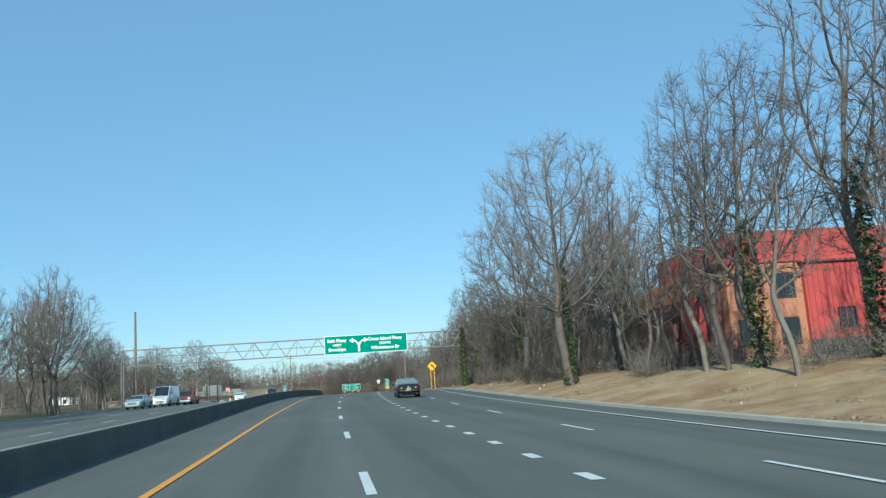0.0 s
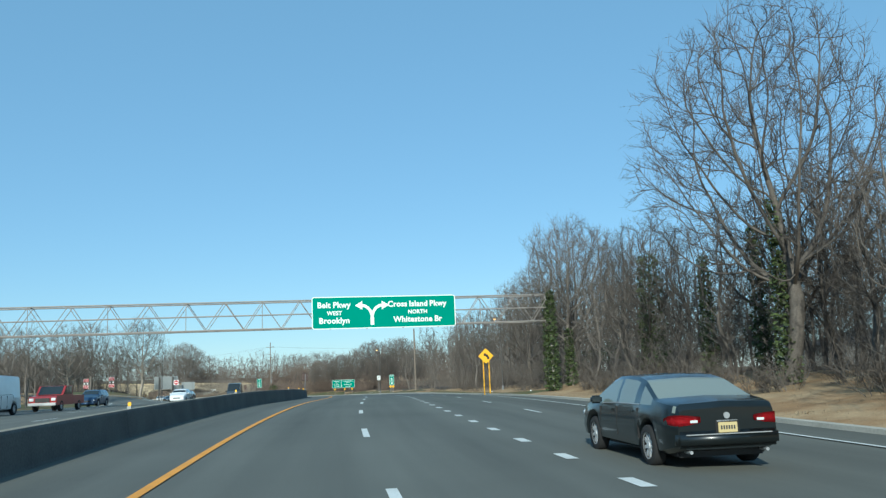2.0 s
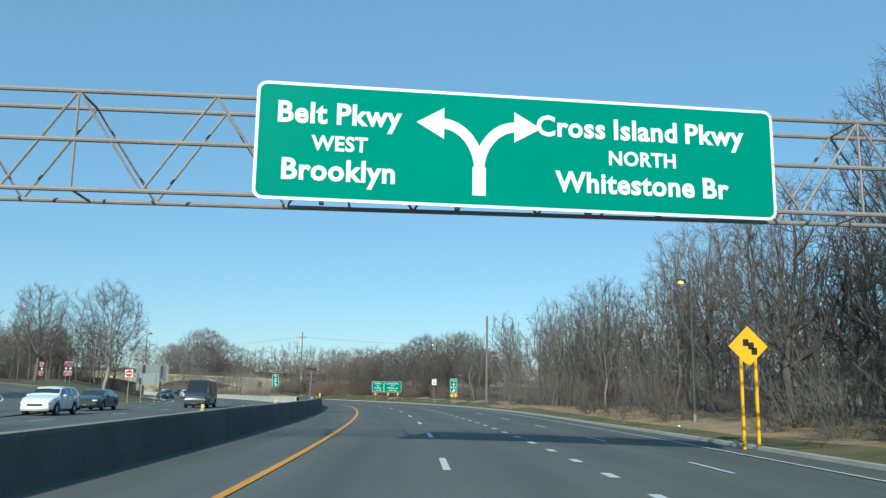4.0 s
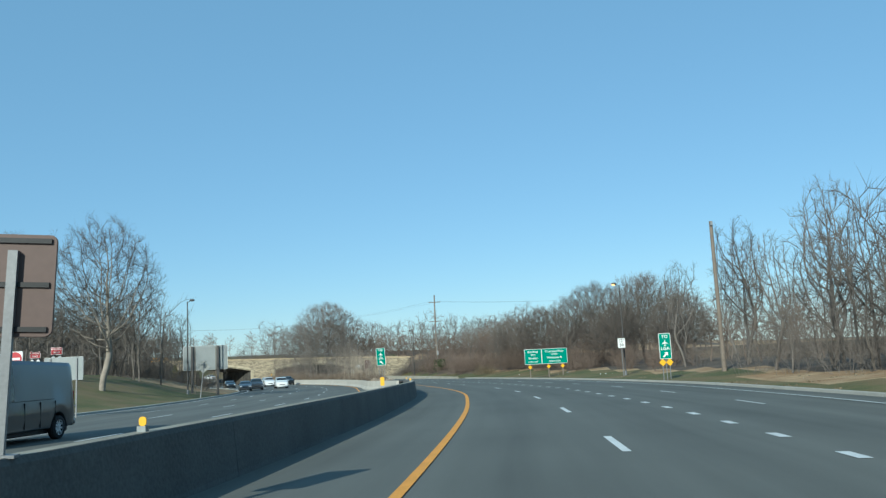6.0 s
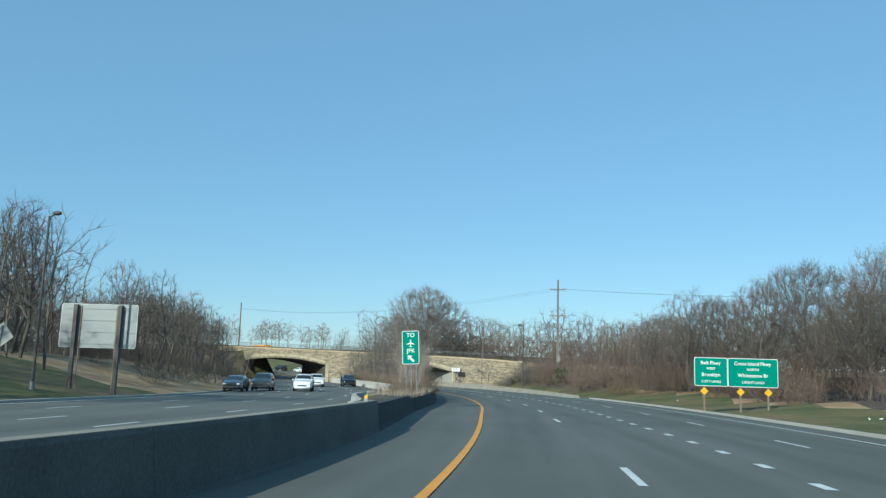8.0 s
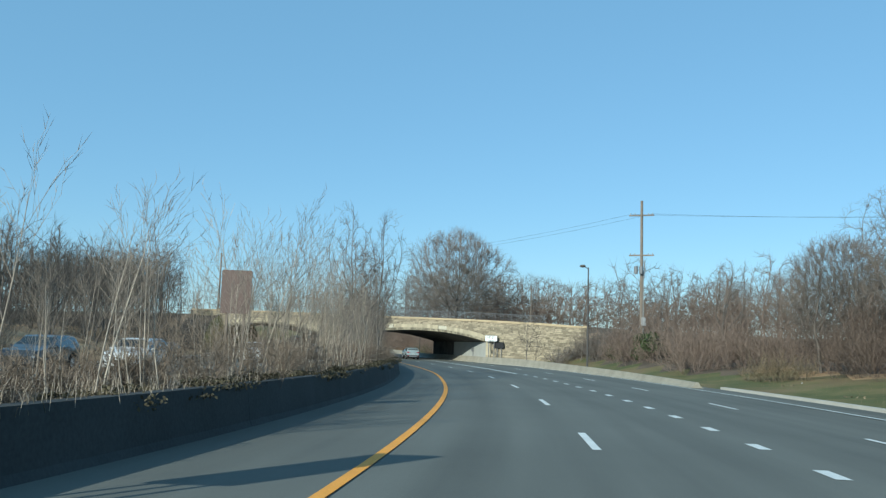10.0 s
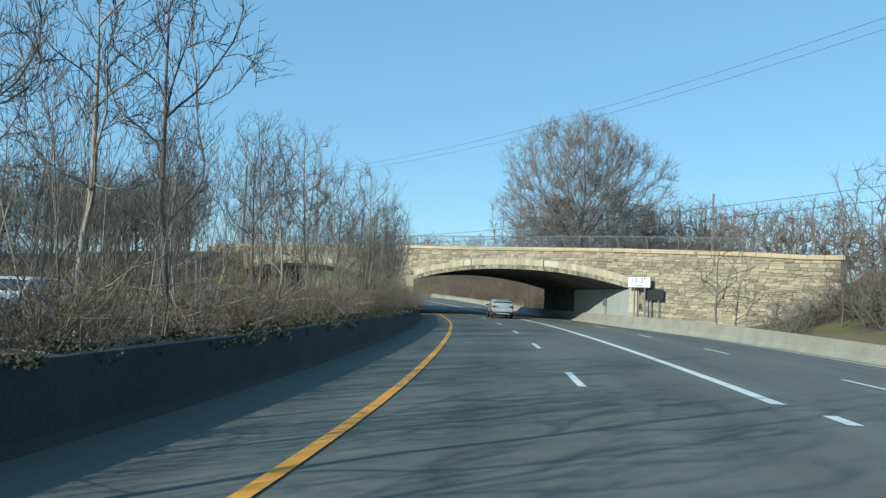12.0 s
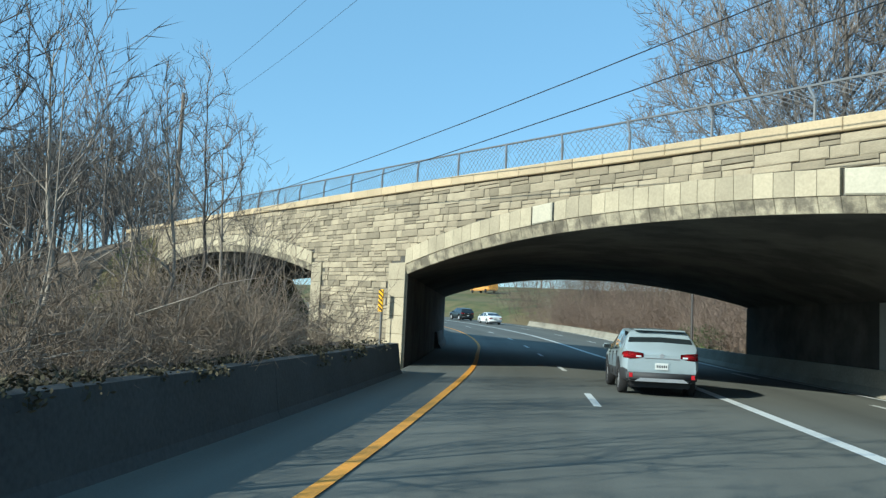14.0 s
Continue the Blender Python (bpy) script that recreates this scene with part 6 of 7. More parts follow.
# per kind: length, width, wheel radius, wheel stations, centre-line top, window sill, underside, pillars
CARS = {
    "sedan": (5.0, 1.85, 0.335, (1.05, 3.88), [(0, 0.97), (0.06, 1.06), (0.5, 1.105), (0.74, 1.13), (1.42, 1.40), (1.8, 1.465), (2.3, 1.49), (2.8, 1.47), (3.15, 1.39), (3.9, 1.03), (4.3, 0.95), (4.8, 0.82), (5.0, 0.66)],
              [(0, 0.88), (0.6, 1.0), (2.5, 0.98), (3.8, 0.93), (4.6, 0.80), (5.0, 0.60)], 0.24, ((1.35, 1.62), (2.42, 2.54)), 1.20),
    "crossover": (4.46, 1.83, 0.35, (0.9, 3.54), [(0, 1.0), (0.06, 1.10), (0.22, 1.22), (0.50, 1.53), (0.62, 1.58), (1.3, 1.62), (2.2, 1.61), (2.6, 1.54), (3.35, 1.12), (3.9, 1.02), (4.3, 0.90), (4.46, 0.72)],
                  [(0, 0.95), (0.2, 1.12), (1.0, 1.09), (2.5, 1.03), (3.3, 1.0), (4.1, 0.88), (4.46, 0.65)], 0.30, ((0.3, 0.62), (1.32, 1.42), (2.12, 2.24)), 0.6),
    "suv": (5.0, 1.98, 0.39, (1.05, 3.95), [(0, 1.05), (0.06, 1.15), (0.16, 1.25), (0.42, 1.68), (0.55, 1.74), (1.5, 1.78), (2.6, 1.75), (2.9, 1.68), (3.6, 1.20), (4.1, 1.12), (4.8, 1.02), (5.0, 0.75)],
            [(0, 1.0), (0.2, 1.2), (2.5, 1.14), (3.6, 1.08), (4.6, 0.98), (5.0, 0.7)], 0.32, ((0.25, 0.5), (1.5, 1.62), (2.5, 2.62)), 0.5),
    "van": (5.9, 2.0, 0.36, (1.1, 4.75), [(0, 1.1), (0.05, 2.2), (0.2, 2.36), (3.0, 2.42), (4.1, 2.38), (4.4, 2.25), (5.1, 1.35), (5.4, 1.18), (5.8, 1.02), (5.9, 0.75)],
            [(0, 1.05), (0.2, 1.25), (4.3, 1.2), (5.1, 1.12), (5.7, 0.95), (5.9, 0.7)], 0.32, ((0.0, 3.45), (3.6, 3.7)), 0.0),
}


def at_line(rows, y):
    return float(np.interp(y, [r[0] for r in rows], [r[1] for r in rows]))


def wheel_parts(parent, r, x, y, side, width=0.21):
    """A tyre with rounded shoulders and, in it, a rim with spokes."""
    k = 22
    bm = bmesh.new()
    prof = [(-width / 2, r * 0.66), (-width / 2, r * 0.93), (-width * 0.36, r), (width * 0.36, r), (width / 2, r * 0.93), (width / 2, r * 0.66)]
    rings = [[bm.verts.new((x + o, y + q * math.cos(2 * math.pi * i / k), r + q * math.sin(2 * math.pi * i / k))) for i in range(k)] for o, q in prof]
    for a in range(len(prof) - 1):
        for i in range(k):
            bm.faces.new((rings[a][i], rings[a][(i + 1) % k], rings[a + 1][(i + 1) % k], rings[a + 1][i]))
    wheel = part("wheel", bm, "tyre", parent, "", True)
    bm = bmesh.new()
    f = x + side * width * 0.40
    tube(bm, (x - side * width * 0.3, y, r), (f - side * 0.06, y, r), r * 0.67, k=18)
    for i in range(k):
        a0, a1 = 2 * math.pi * i / k, 2 * math.pi * (i + 1) / k
        q = [bm.verts.new((xx, y + rr * math.cos(a), r + rr * math.sin(a))) for xx, rr, a in ((f, r * 0.67, a0), (f, r * 0.67, a1), (f - side * 0.02, r * 0.60, a1), (f - side * 0.02, r * 0.60, a0))]
        bm.faces.new(q)
    part("rim_well", bm, "trim", wheel)
    bm = bmesh.new()
    for i in range(9):
        a = 2 * math.pi * i / 9 + 0.3
        m = Matrix.Translation((f - side * 0.03, y, r)) @ Matrix.Rotation(a, 4, "X")
        box(bm, -0.02, 0.025, -r * 0.085, r * 0.085, 0.0, r * 0.66, m)
    tube(bm, (f - side * 0.05, y, r), (f + side * 0.005, y, r), r * 0.17, k=12)
    for i in range(k):
        a0, a1 = 2 * math.pi * i / k, 2 * math.pi * (i + 1) / k
        q = [bm.verts.new((f + side * 0.004, y + rr * math.cos(a), r + rr * math.sin(a))) for rr, a in ((r * 0.72, a0), (r * 0.72, a1), (r * 0.60, a1), (r * 0.60, a0))]
        bm.faces.new(q)
    part("rim", bm, "rim", wheel)


def make_car(kind, colour, m, label, group="", name=None, glass="car_glass", plate="plate_w", cladding=False):
    L, W, R, axles, top_rows, sill_rows, low, pillars, _ = CARS[kind]
    w0 = W / 2
    paint = CAR_PAINT[colour]
    car = thing(name or kind, m, label, "car" if kind != "van" else "van", group)
    ys = sorted(set([0, 0.03, 0.07, 0.13, 0.2] + [round(v, 3) for v in np.arange(0.28, L - 0.05, 0.11)] + [L - 0.04, L] + [p for q in pillars for p in q]))

    def ring_of(y):
        top, sill = at_line(top_rows, y), at_line(sill_rows, y)
        sill = min(sill, top - 0.03)
        zb = low + 0.10 * max(0, 1 - y / 0.5) + 0.06 * max(0, 1 - (L - y) / 0.5)
        for ax in axles:
            d = abs(y - ax)
            if d < R + 0.06:
                zb = max(zb, R + math.sqrt((R + 0.06) ** 2 - d * d))
        e = max(0.0, 1 - y / 0.4) ** 2 * 0.13 + max(0.0, 1 - (L - y) / 0.7) ** 2 * 0.2
        w = w0 * (1 - e)
        h = top - sill
        g = min(1.0, max(0.0, (h - 0.08) / 0.4))
        wt = w * (0.955 - (0.185 if kind != "van" else 0.1) * g)
        zb = min(zb, sill - 0.08)
        return [(0, zb), (0.84 * w, zb), (0.965 * w, zb + 0.06), (w, zb + 0.4 * (sill - zb)), (0.99 * w, zb + 0.72 * (sill - zb)), (0.955 * w, sill), (0.955 * w + (wt - 0.955 * w) * 0.45, sill + 0.5 * (h - 0.05)), (wt, sill + 0.92 * (h - 0.05)), (wt * 0.92, top - 0.028), (0, top)], h

    rings = [ring_of(y) for y in ys]
    pools = {}

    def put(key, quad):
        bm, seen = pools.setdefault(key, (bmesh.new(), {}))
        vs = []
        for c in quad:
            c = tuple(round(v, 5) for v in c)
            if c not in seen: seen[c] = bm.verts.new(c)
            vs.append(seen[c])
        if len(set(vs)) > 2:
            bm.faces.new(list(dict.fromkeys(vs)))

    for i in range(len(ys) - 1):
        (a, ha), (b, hb) = rings[i], rings[i + 1]
        ym = (ys[i] + ys[i + 1]) / 2
        slope = (b[9][1] - a[9][1]) / (ys[i + 1] - ys[i])
        for j in range(9):
            for s in (1, -1):
                quad = [(s * a[j][0], ys[i] - L / 2, a[j][1]), (s * a[j + 1][0], ys[i] - L / 2, a[j + 1][1]), (s * b[j + 1][0], ys[i + 1] - L / 2, b[j + 1][1]), (s * b[j][0], ys[i + 1] - L / 2, b[j][1])]
                key = "body"
                if j in (5, 6) and min(ha, hb) > 0.16 and not any(p < ym < q for p, q in pillars):
                    key = ("side_window", s, sum(ym > q for _, q in pillars))
                elif j == 8 and abs(slope) > 0.2 and min(a[9][1], b[9][1]) > 1.04 + (0.18 if kind != "sedan" else 0) and max(a[9][1], b[9][1]) < max(q[1] for q in top_rows) - (0.05 if kind == "sedan" else 0.09):
                    key = ("windscreen",) if slope < 0 else ("rear_window",)
                elif j in (1, 2) and cladding:
                    key = "cladding"
                if kind == "van" and key == ("rear_window",): key = "body"
                put(key, quad)
    for i, s in ((0, 0), (len(ys) - 1, 1)):                   # ends
        r = rings[i][0]
        for j in range(9):
            quad = [(r[j][0], ys[i] - L / 2, r[j][1]), (r[j + 1][0], ys[i] - L / 2, r[j + 1][1]), (-r[j + 1][0], ys[i] - L / 2, r[j + 1][1]), (-r[j][0], ys[i] - L / 2, r[j][1])]
            put("body", quad)
    body = None
    for key in sorted(pools, key=str, reverse=True):
        bm = pools[key][0]
        if key == "body":
            body = part("body", bm, paint, car, "", True)
            body.data.set_sharp_from_angle(angle=radians(24))
    for key in sorted(pools, key=str):
        bm = pools[key][0]
        if key == "cladding": part("lower_cladding", bm, "trim", car, "dark grey plastic cladding", True)
        elif key != "body": part(key[0], bm, glass if key[0] in ("rear_window", "side_window") else "car_glass", car, "", True)
    back, front = -L / 2, L / 2
    for sd in (1, -1):                                         # pale strip under the side windows
        bm = bmesh.new()
        pts = [(q, [r for y, r in zip(ys, rings) if abs(y - q) < 1e-6]) for q in ys if axles[0] + 0.25 < q < axles[1] - 0.35]
        cells = [[bm.verts.new((sd * (r[0][0][5][0] + e), q - L / 2, r[0][0][5][1] + d)) for e, d in ((0.004, -0.012), (0.008, 0.0), (0.002, 0.012))] for q, r in pts]
        for u, v in zip(cells[:-1], cells[1:]):
            for k in (0, 1): bm.faces.new((u[k], v[k], v[k + 1], u[k + 1]))
        part("window_strip", bm, "silver_trim" if kind == "sedan" else "black", car, "", True)
    part("underbody", boxes((-w0 * 0.78, w0 * 0.78, back + 0.25, front - 0.3, 0.2, low + 0.3), bevel=0.03), "black", car)
    for ax in axles:
        for s in (1, -1):
            wheel_parts(car, R, s * (w0 - 0.115), ax - L / 2, s)
    zt = at_line(sill_rows, 0.1)
    tall = kind in ("suv", "van", "crossover")
    # tail lamps wrap round the corners
    for s in (1, -1):
        x0, x1 = (0.47, 0.93) if not kind == "van" else (0.74, 0.9)
        z0, z1 = (zt - 0.20, zt - 0.03) if not tall else ((zt - 0.16, zt + 0.02) if kind != "van" else (0.9, 1.45))
        def side_x(y, z):
            ring = rings[min(range(len(ys)), key=lambda q: abs(ys[q] - y))][0][2:6]
            return float(np.interp(z, [p[1] for p in ring], [p[0] for p in ring]))
        bm = bmesh.new()
        xa = side_x(0.0, (z0 + z1) / 2) + 0.004
        deep = 0.30 if kind != "van" else 0.06
        inner = x0 * w0
        rows = [(inner, -0.014, z0 + 0.05, z1 - 0.035), ((inner + xa) / 2, -0.016, z0 + 0.015, z1 - 0.012), (xa, -0.012, z0, z1)]
        for k in range(1, 6):
            q = deep * k / 5
            zl, zh = z0 + 0.05 * (k / 5) ** 2, z1 - 0.06 * (k / 5) ** 2
            rows.append((side_x(q, (zl + zh) / 2) + 0.008, q, zl, zh))
        edge = [[bm.verts.new((s * x, back + q, z)) for z in (zl, (zl + zh) / 2, zh)] for x, q, zl, zh in rows]
        for u, v in zip(edge[:-1], edge[1:]):
            for k in (0, 1): bm.faces.new((u[k], v[k], v[k + 1], u[k + 1]))
        bmesh.ops.solidify(bm, geom=bm.faces[:], thickness=-0.012)
        lamp = part("tail_light", bm, "tail", car, "red tail light", True)
        part("reverse_lens", boxes((min(s * (inner + 0.05), s * (inner + 0.17)), max(s * (inner + 0.05), s * (inner + 0.17)), back - 0.022, back - 0.012, z0 + 0.045, z0 + 0.085), bevel=0.004), "head", lamp)
        part("headlight", boxes((min(s * 0.5 * w0, s * 0.86 * w0), max(s * 0.5 * w0, s * 0.86 * w0), front - 0.22, front - 0.005, 0.62, 0.76), bevel=0.03), "head", car, "clear headlight", True)
        ym = at_line([(0, 3.05), (4.46, 2.55), (5.0, 3.05), (5.9, 4.15)], L) if kind != "suv" else 2.95
        zs = at_line(sill_rows, ym)
        part("mirror", boxes((min(s * w0 * 0.97, s * (w0 + 0.19)), max(s * w0 * 0.97, s * (w0 + 0.19)), ym - L / 2 + 0.25, ym - L / 2 + 0.38, zs - 0.02, zs + 0.13), bevel=0.035), paint, car, "", True)
        part("mirror_glass", boxes((min(s * (w0 + 0.01), s * (w0 + 0.17)), max(s * (w0 + 0.01), s * (w0 + 0.17)), ym - L / 2 + 0.244, ym - L / 2 + 0.25, zs + 0.005, zs + 0.105)), "car_glass", car)
        for hy in ((1.75, 2.75) if kind != "van" else (3.9,)):
            zz = at_line(sill_rows, hy) - 0.12
            part("door_handle", boxes((min(s * (w0 * 0.985), s * (w0 + 0.022)), max(s * (w0 * 0.985), s * (w0 + 0.022)), hy - L / 2 - 0.09, hy - L / 2 + 0.09, zz - 0.015, zz + 0.015), bevel=0.008), paint, car)
        for sy in ((1.42, 2.48, 3.42) if kind == "sedan" else (1.36, 2.18, 3.0)):
            part("door_seam", boxes((min(s * (w0 * 0.96), s * (w0 + 0.0015)), max(s * (w0 * 0.96), s * (w0 + 0.0015)), sy - L / 2 - 0.004, sy - L / 2 + 0.004, 0.42, at_line(sill_rows, sy) - 0.06)), "black", car)
    # bumpers
    bump_m = "trim" if cladding else paint
    part("rear_bumper", boxes((-w0 * 0.90, w0 * 0.90, back - 0.05, back + 0.2, 0.36, 0.62), bevel=0.05), bump_m, car, "", True)
    part("front_bumper", boxes((-w0 * 0.82, w0 * 0.82, front - 0.25, front + 0.03, 0.26, 0.5), bevel=0.05), bump_m, car, "", True)
    part("grille", boxes((-w0 * 0.45, w0 * 0.45, front - 0.05, front + 0.012, 0.52, 0.64), bevel=0.01), "black", car)
    if cladding:
        part("skid_strip", prism([(-0.62, 0.36), (0.62, 0.36), (0.50, 0.44), (-0.50, 0.44)], back - 0.075, back - 0.02), "silver_trim", car, "silver skid strip")
        for s in (1, -1):
            part("reflector", boxes((s * 0.72 - 0.05, s * 0.72 + 0.05, back - 0.058, back - 0.02, 0.44, 0.56), bevel=0.01), "tail", car, "red reflector")
        part("roof_spoiler", boxes((-0.6, 0.6, back + 0.36, back + 0.62, 1.55, 1.585), bevel=0.012), paint, car)
        part("hatch_strip", boxes((-0.42, 0.42, back - 0.02, back + 0.02, 0.90, 0.925), bevel=0.008), "silver_trim", car)
    pz = 0.72 if not kind == "van" else 0.75
    if kind == "sedan": pz = 0.66
    yb = back - (0.014 if not (kind == "sedan") else 0.014)
    pl = part("number_plate", boxes((-0.155, 0.155, yb - 0.012, yb + 0.012, pz - 0.078, pz + 0.078), bevel=0.006), plate, car, "number plate with dark bars")
    for k in range(6):
        part("plate_bar", boxes((-0.12 + k * 0.042, -0.12 + k * 0.042 + 0.026, yb - 0.0145, yb - 0.0118, pz - 0.03, pz + 0.03)), "trim", pl)
    part("plate_recess", boxes((-0.2, 0.2, back - 0.006, back + 0.02, pz - 0.11, pz + 0.11), bevel=0.006), "black" if kind != "crossover" else paint, car)
    part("emblem", rod((0, back - 0.012, zt - 0.06), (0, back + 0.03, zt - 0.06), 0.05, k=16), "silver_trim", car)
    if kind == "sedan":
        part("bumper_strip", boxes((-0.7, 0.7, back - 0.062, back - 0.045, 0.56, 0.575)), "silver_trim", car)
        for s in (1, -1):
            part("exhaust_tip", rod((s * 0.62, back - 0.02, 0.30), (s * 0.62, back + 0.2, 0.30), 0.028, k=10), "silver_trim", car)
    part("name_strip", boxes((0.22 if kind != "sedan" else -0.17, 0.42 if kind != "sedan" else 0.17, back - 0.006, back + 0.01, zt - 0.15, zt - 0.13)), "silver_trim", car)
    return car


def drive(s, o, oncoming=False):
    p = on_road(s, o, 0.02)
    rise = math.degrees(math.atan2(road_z(s + 2) - road_z(s - 2), 4))
    return pose(p.x, p.y, p.z, -rise if oncoming else rise, 0, heading(s) + (180 if oncoming else 0))


def near(x, y, oncoming=False):
    k = int(((LINE[:, 0] - x) ** 2 + (LINE[:, 1] - y) ** 2).argmin())
    o = (x - LINE[k, 0]) * RIGHT[k, 0] + (y - LINE[k, 1]) * RIGHT[k, 1]
    return drive(SEG[k], o, oncoming)


make_car("sedan", "black", drive(125.3, 8.8), "glossy black four-door sedan with pale seats and yellow plate", name="black_sedan", glass="pale_glass", plate="plate_y")
make_car("crossover", "silver", drive(422.5, 4.9), "silver-blue crossover with dark lower cladding and red tail lights", name="silver_crossover", cladding=True)
make_car("suv", "black", near(-118.6, 426.8), "black sport utility vehicle driving past the bridge", name="black_suv")
make_car("sedan", "white", near(-109, 420.3), "white four-door sedan driving past the bridge", name="white_sedan")
ON = "oncoming traffic"
for kind, colour, x, y, words in (
        ("sedan", "silver", -22.6, 92, "silver sedan in the oncoming lanes"), ("van", "white", -21.8, 104, "white delivery van in the oncoming lanes"),
        ("suv", "navy", -25.6, 139, "navy sport utility vehicle in the oncoming lanes"), ("crossover", "white", -18.7, 149, "white crossover in the oncoming lanes"),
        ("sedan", "grey", -20, 161, "dark grey sedan in the oncoming lanes"),
        ("van", "grey", -15.2, 173.5, "dark grey van in the oncoming lanes"), ("sedan", "black", -57.5, 303.5, "black sedan in the oncoming lanes"),
        ("suv", "white", -51.3, 307.4, "white sport utility vehicle in the oncoming lanes"), ("suv", "black", -49.9, 315.5, "black sport utility vehicle in the oncoming lanes"),
        ("sedan", "grey", -42.4, 270, "dark grey sedan in the oncoming lanes"), ("suv", "grey", -43.4, 277.5, "dark grey sport utility vehicle in the oncoming lanes"),
        ("suv", "white", -39.9, 279.5, "white sport utility vehicle in the oncoming lanes")):
    make_car(kind, colour, near(x, y, True), words, ON, name={"sedan": "sedan", "suv": "suv", "van": "van", "crossover": "crossover"}[kind])
make_car("suv", "silver", near(-129.3, 473.7), "silver sport utility vehicle on the far rise of the road", name="silver_suv")


def pickup(m, label):
    """A red pickup with an open bed, from the front half of a tall car and a box."""
    t = thing("pickup_truck", m, label, "truck", ON)
    paint = CAR_PAINT["red"]
    part("cab", prism([(-0.4, 0.45), (2.75, 0.45), (2.8, 0.95), (2.6, 1.08), (1.55, 1.15), (0.95, 1.80), (-0.2, 1.84), (-0.4, 1.15)], -0.95, 0.95), paint, t)
    part("bed", prism([(-2.8, 0.5), (-0.42, 0.5), (-0.42, 1.12), (-2.8, 1.12)], -0.95, 0.95), paint, t)
    for s in (1, -1):
        part("side_window", prism([(-0.2, 1.2), (1.35, 1.2), (0.88, 1.74), (-0.15, 1.76)], s * 0.955 - 0.004, s * 0.955 + 0.004), "car_glass", t)
    part("windscreen", prism([(1.53, 1.17), (1.56, 1.19), (0.97, 1.79), (0.94, 1.77)], -0.8, 0.8), "car_glass", t)
    for ob in t.children:
        ob.data.transform(Matrix.Rotation(radians(90), 4, "Z"))
    for s in (1, -1):
        part("headlight", boxes((s * 0.75 - 0.15, s * 0.75 + 0.15, 2.7, 2.83, 0.75, 0.95), bevel=0.02), "head", t)
        for y in (-1.75, 1.75):
            wheel_parts(t, 0.38, s * 0.85, y, s)
    part("grille", boxes((-0.5, 0.5, 2.72, 2.84, 0.65, 0.95), bevel=0.02), "black", t)
    part("bumper", boxes((-0.95, 0.95, 2.75, 2.92, 0.42, 0.62), bevel=0.03), "silver_trim", t)


pickup(near(-21.4, 116, True), "red pickup truck in the oncoming lanes")


def bus(m):
    t = thing("school_bus", m, "yellow school bus on the road over the far rise", "bus")
    part("body", boxes((-4.8, 4.8, -1.2, 1.2, 0.5, 2.9), bevel=0.18), CAR_PAINT["orange"], t)
    part("bonnet", boxes((4.7, 6.0, -1.05, 1.05, 0.5, 1.55), bevel=0.12), CAR_PAINT["orange"], t)
    for k in range(9):
        for s in (1, -1):
            part("window", boxes((-4.4 + k, -3.6 + k, s * 1.205 - 0.01, s * 1.205 + 0.01, 1.75, 2.45)), "car_glass", t)
    for s in (1, -1):
        part("rub_rail", boxes((-4.7, 4.7, s * 1.21 - 0.02, s * 1.21 + 0.02, 1.35, 1.45)), "black", t)
        for x in (-2.9, 4.6):
            part("wheel", rod((x, s * 0.95, 0.48), (x, s * 1.2, 0.48), 0.48, k=16), "tyre", t)


bus(pose(-157, 485, ground_z(-157, 485), 0, 0, 150))


# ---------------------------------------------------------------- the bridge's stones
def block(bm, u0, u1, low, high, n0, n1, chamfer=0.012, tilt=0.0):
    """One stone of the face: low and high give z at u0 and u1, n metres in front of the face; tilt draws the lower front edge back."""
    def pt(u, n, z):
        p = BA + BD * u + BN * n
        return bm.verts.new((p.x, p.y, z))
    c = chamfer
    back = [pt(u0, n0, low[0]), pt(u1, n0, low[1]), pt(u1, n0, high[1]), pt(u0, n0, high[0])]
    mid = [pt(u0, n1 - c - tilt, low[0]), pt(u1, n1 - c - tilt, low[1]), pt(u1, n1 - c, high[1]), pt(u0, n1 - c, high[0])]
    front = [pt(u0 + c, n1 - tilt, low[0] + c), pt(u1 - c, n1 - tilt, low[1] + c), pt(u1 - c, n1, high[1] - c), pt(u0 + c, n1, high[0] - c)]
    for a, b in ((back, mid), (mid, front)):
        for i in range(4):
            j = (i + 1) % 4
            bm.faces.new((a[i], a[j], b[j], b[i]))
    bm.faces.new(front)
    bm.faces.new(back[::-1])
    return bm


stone_rnd = random.Random(77)
# coping stones
u = -2.0
while u < 75:
    w = stone_rnd.uniform(0.95, 1.2)
    a, b = coping_z(u), coping_z(u + w)
    part("coping_stone", block(bmesh.new(), u + 0.006, u + w - 0.006, (a - 0.275, b - 0.275), (a, b), -0.62, 0.13, 0.02), "coping", bridge)
    u += w


def crown_top(u):
    a = arch_z(u)
    return None if a is None else a + 0.84


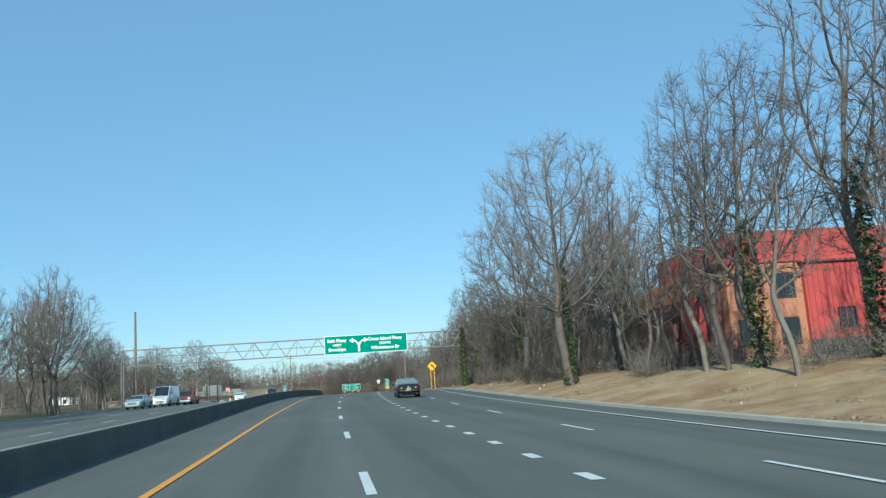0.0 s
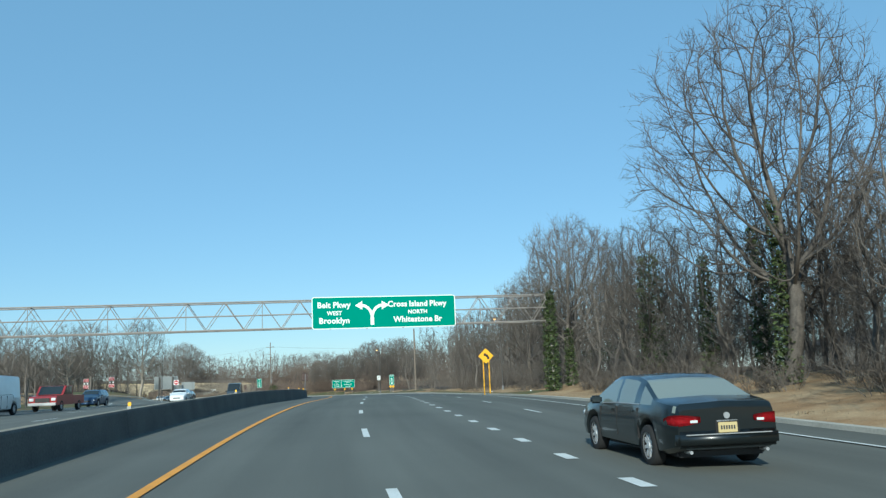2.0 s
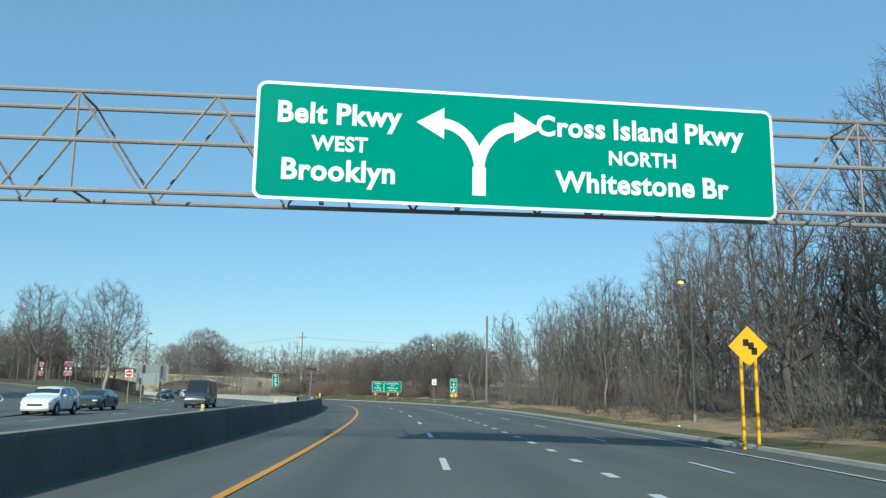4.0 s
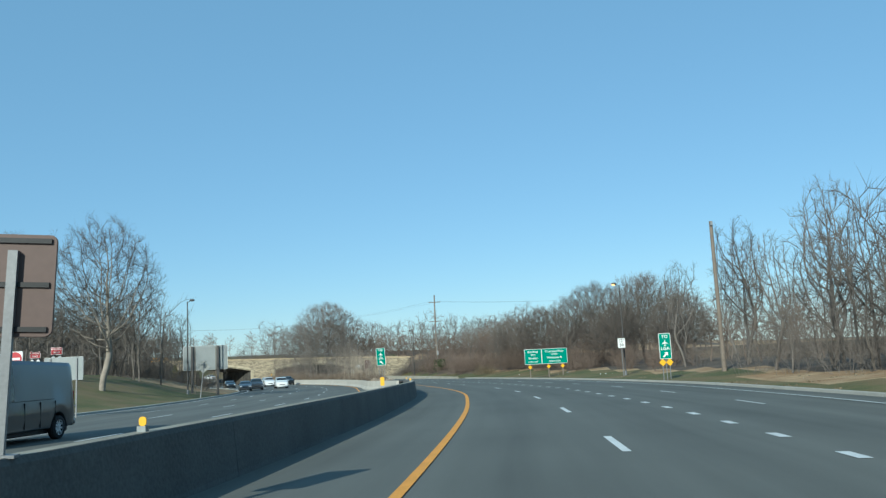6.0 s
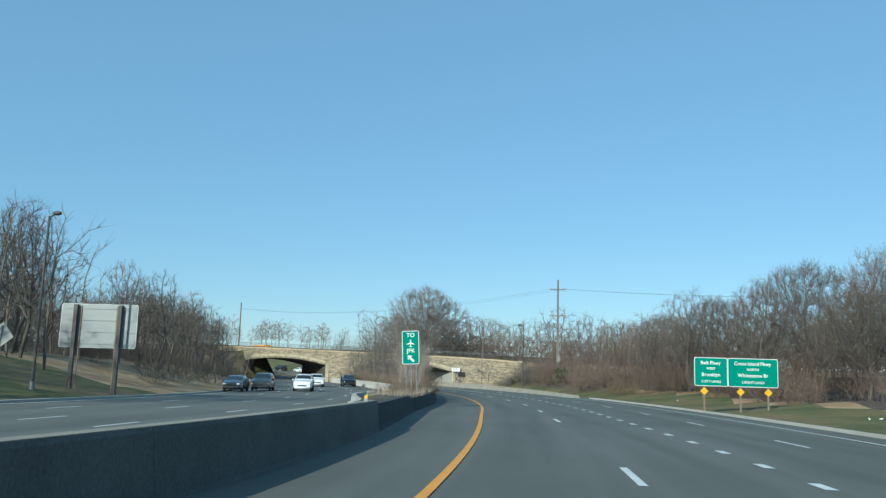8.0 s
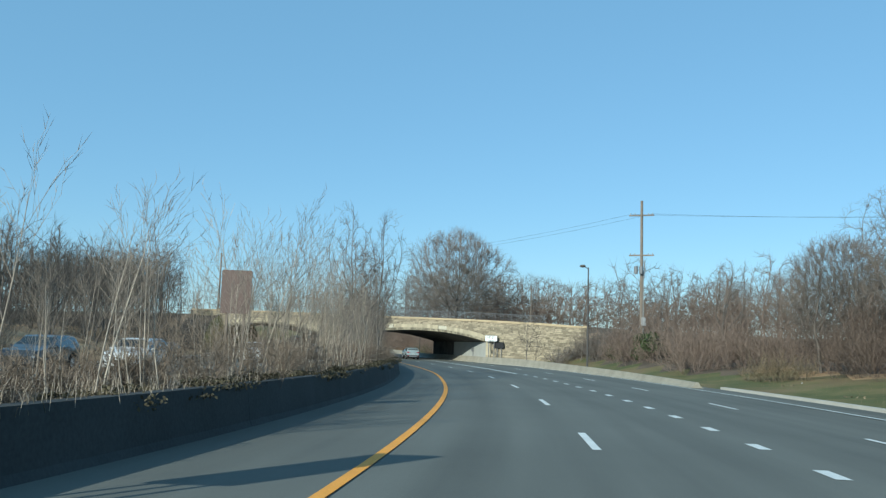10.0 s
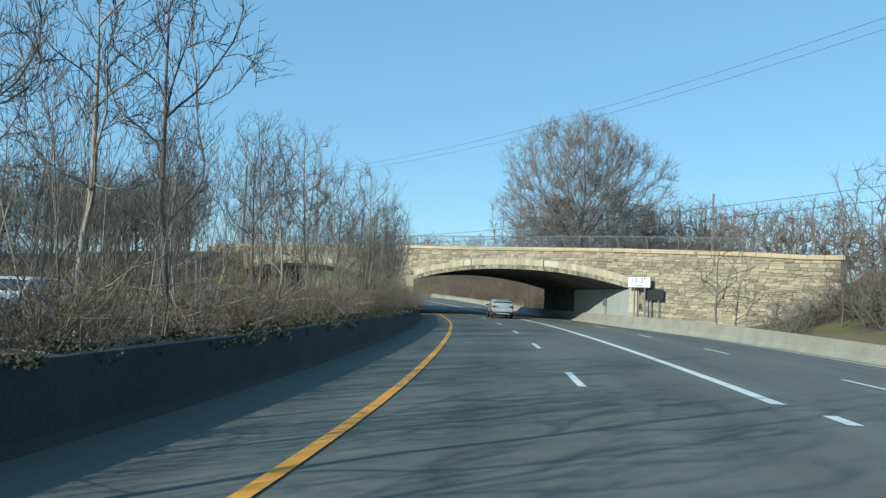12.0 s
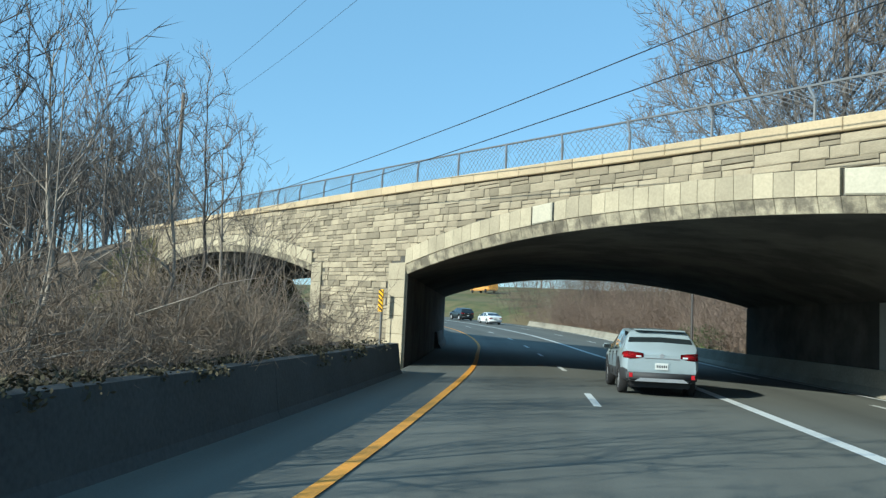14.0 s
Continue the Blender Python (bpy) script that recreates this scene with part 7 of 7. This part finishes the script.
# arch rings: a chamfered lower course and a taller dressed course above it
for u0, u1, w in ((12.6, 35.8, 0.46), (43.2, 68.0, 0.50)):
    n = int((u1 - u0) / w)
    for k in range(n):
        a, b = u0 + (u1 - u0) * k / n, u0 + (u1 - u0) * (k + 1) / n
        za, zb = arch_z(min(max(a, u0), u1)), arch_z(min(max(b, u0), u1))
        part("lower_voussoir", block(bmesh.new(), a + 0.004, b - 0.004, (za, zb), (za + 0.32, zb + 0.32), -0.05, 0.10, 0.012, 0.08), "ring_stained", bridge)
        if u0 < 20 and (19.0 < (a + b) / 2 < 20.4 or 28.45 < (a + b) / 2 < 29.25): continue
        part("voussoir", block(bmesh.new(), a + 0.004, b - 0.004, (za + 0.325, zb + 0.325), (za + 0.84 + stone_rnd.uniform(-0.01, 0.02), zb + 0.84), -0.05, 0.125, 0.01), "ring", bridge)
for a, b in ((19.0, 20.4), (28.45, 29.25)):
    za, zb = arch_z(a), arch_z(b)
    part("date_stone", block(bmesh.new(), a, b, (za + 0.33, zb + 0.33), (za + 0.84, zb + 0.84), -0.05, 0.15, 0.03), "white_stone", bridge)
# dressed jambs beside the openings
for a, b in ((11.8, 12.6), (35.8, 36.9), (42.3, 43.2), (68.0, 68.9)):
    top = (arch_z(12.601 if a < 12 else 35.79 if a < 36 else 43.21 if a < 43 else 67.99)) + 0.4
    zz = -0.2
    while zz < top - 0.05:
        h = min(0.62, top - zz)
        part("jamb_stone", block(bmesh.new(), a + 0.004, b - 0.004, (zz, zz), (zz + h - 0.008, zz + h - 0.008), -0.02, 0.10, 0.012), "ring", bridge)
        zz += h
# rubble courses of split schist
rest = bmesh.new()
pieces = []
depth = 0.285
while depth < 7.4:
    h = stone_rnd.uniform(0.12, 0.26)
    u = -2.0 + stone_rnd.uniform(0, 0.5)
    while u < 75:
        w = stone_rnd.uniform(0.22, 0.60) if stone_rnd.random() < 0.6 else stone_rnd.uniform(0.6, 1.05)
        hh = h if stone_rnd.random() > 0.2 else h * 0.5
        mid = u + w / 2
        hi, lo = coping_z(mid) - depth, coping_z(mid) - depth - h
        top = crown_top(mid)
        for a, b in ((11.8, 12.6), (35.8, 36.9), (42.3, 43.2), (68.0, 68.9)):
            if a - 0.02 < mid < b + 0.02: top = max(top or 0, arch_z(min(max(mid, 12.601), 35.79) if mid < 39 else min(max(mid, 43.21), 67.99)) + (0.42 if arch_z(mid) is None else 0.84))
        if hi > -0.15 and (top is None or hi - top > 0.05):
            if top is not None: lo = max(lo, top + 0.004)
            rows = [(lo, hi)] if hh == h or hi - lo < 0.2 else [(lo, lo + hh - 0.006), (lo + hh, hi)]
            for l, t in rows:
                pieces.append((u + 0.006, u + w - 0.006, l + 0.006, t - 0.006, stone_rnd.uniform(0.015, 0.048)))
        u += w
    depth += h
near_pieces = sorted((p for p in pieces if 7.5 < p[0] < 40.0), key=lambda p: -p[3])[:300]
chosen = set(near_pieces)
for p in pieces:
    if p not in chosen:
        block(rest, p[0], p[1], (p[2], p[2]), (p[3], p[3]), -0.02, p[4], 0.014)
tagged(part("rubble_masonry", rest, "stone_joined", bridge), kind="stuff")
# split stones of unit size with an uneven face, shared between pieces
stones = []
for k in range(8):
    bm = bmesh.new()
    back = [bm.verts.new((x, 0, z)) for x, z in ((-0.5, -0.5), (0.5, -0.5), (0.5, 0.5), (-0.5, 0.5))]
    mid = [bm.verts.new((x, stone_rnd.uniform(0.5, 0.8), z)) for x, z in ((-0.5, -0.5), (0.5, -0.5), (0.5, 0.5), (-0.5, 0.5))]
    front = [bm.verts.new((x * stone_rnd.uniform(0.86, 0.97), stone_rnd.uniform(0.8, 1.1), z * stone_rnd.uniform(0.74, 0.9))) for x, z in ((-0.5, -0.5), (0.5, -0.5), (0.5, 0.5), (-0.5, 0.5))]
    for a, b in ((back, mid), (mid, front)):
        for i in range(4):
            bm.faces.new((a[i], a[(i + 1) % 4], b[(i + 1) % 4], b[i]))
    bm.faces.new(front)
    me = finish(bm)
    me.name = "stone"
    me.materials.append(M["stone"])
    stones.append(me)
for a, b, l, t, d in near_pieces:
    ob = new("stone", stone_rnd.choice(stones))
    ob.parent = bridge
    p = BA + BD * ((a + b) / 2)
    ob.matrix_basis = Matrix(((BD.x * (b - a), BN.x * d, 0, p.x), (BD.y * (b - a), BN.y * d, 0, p.y), (0, 0, t - l, (l + t) / 2), (0, 0, 0, 1)))
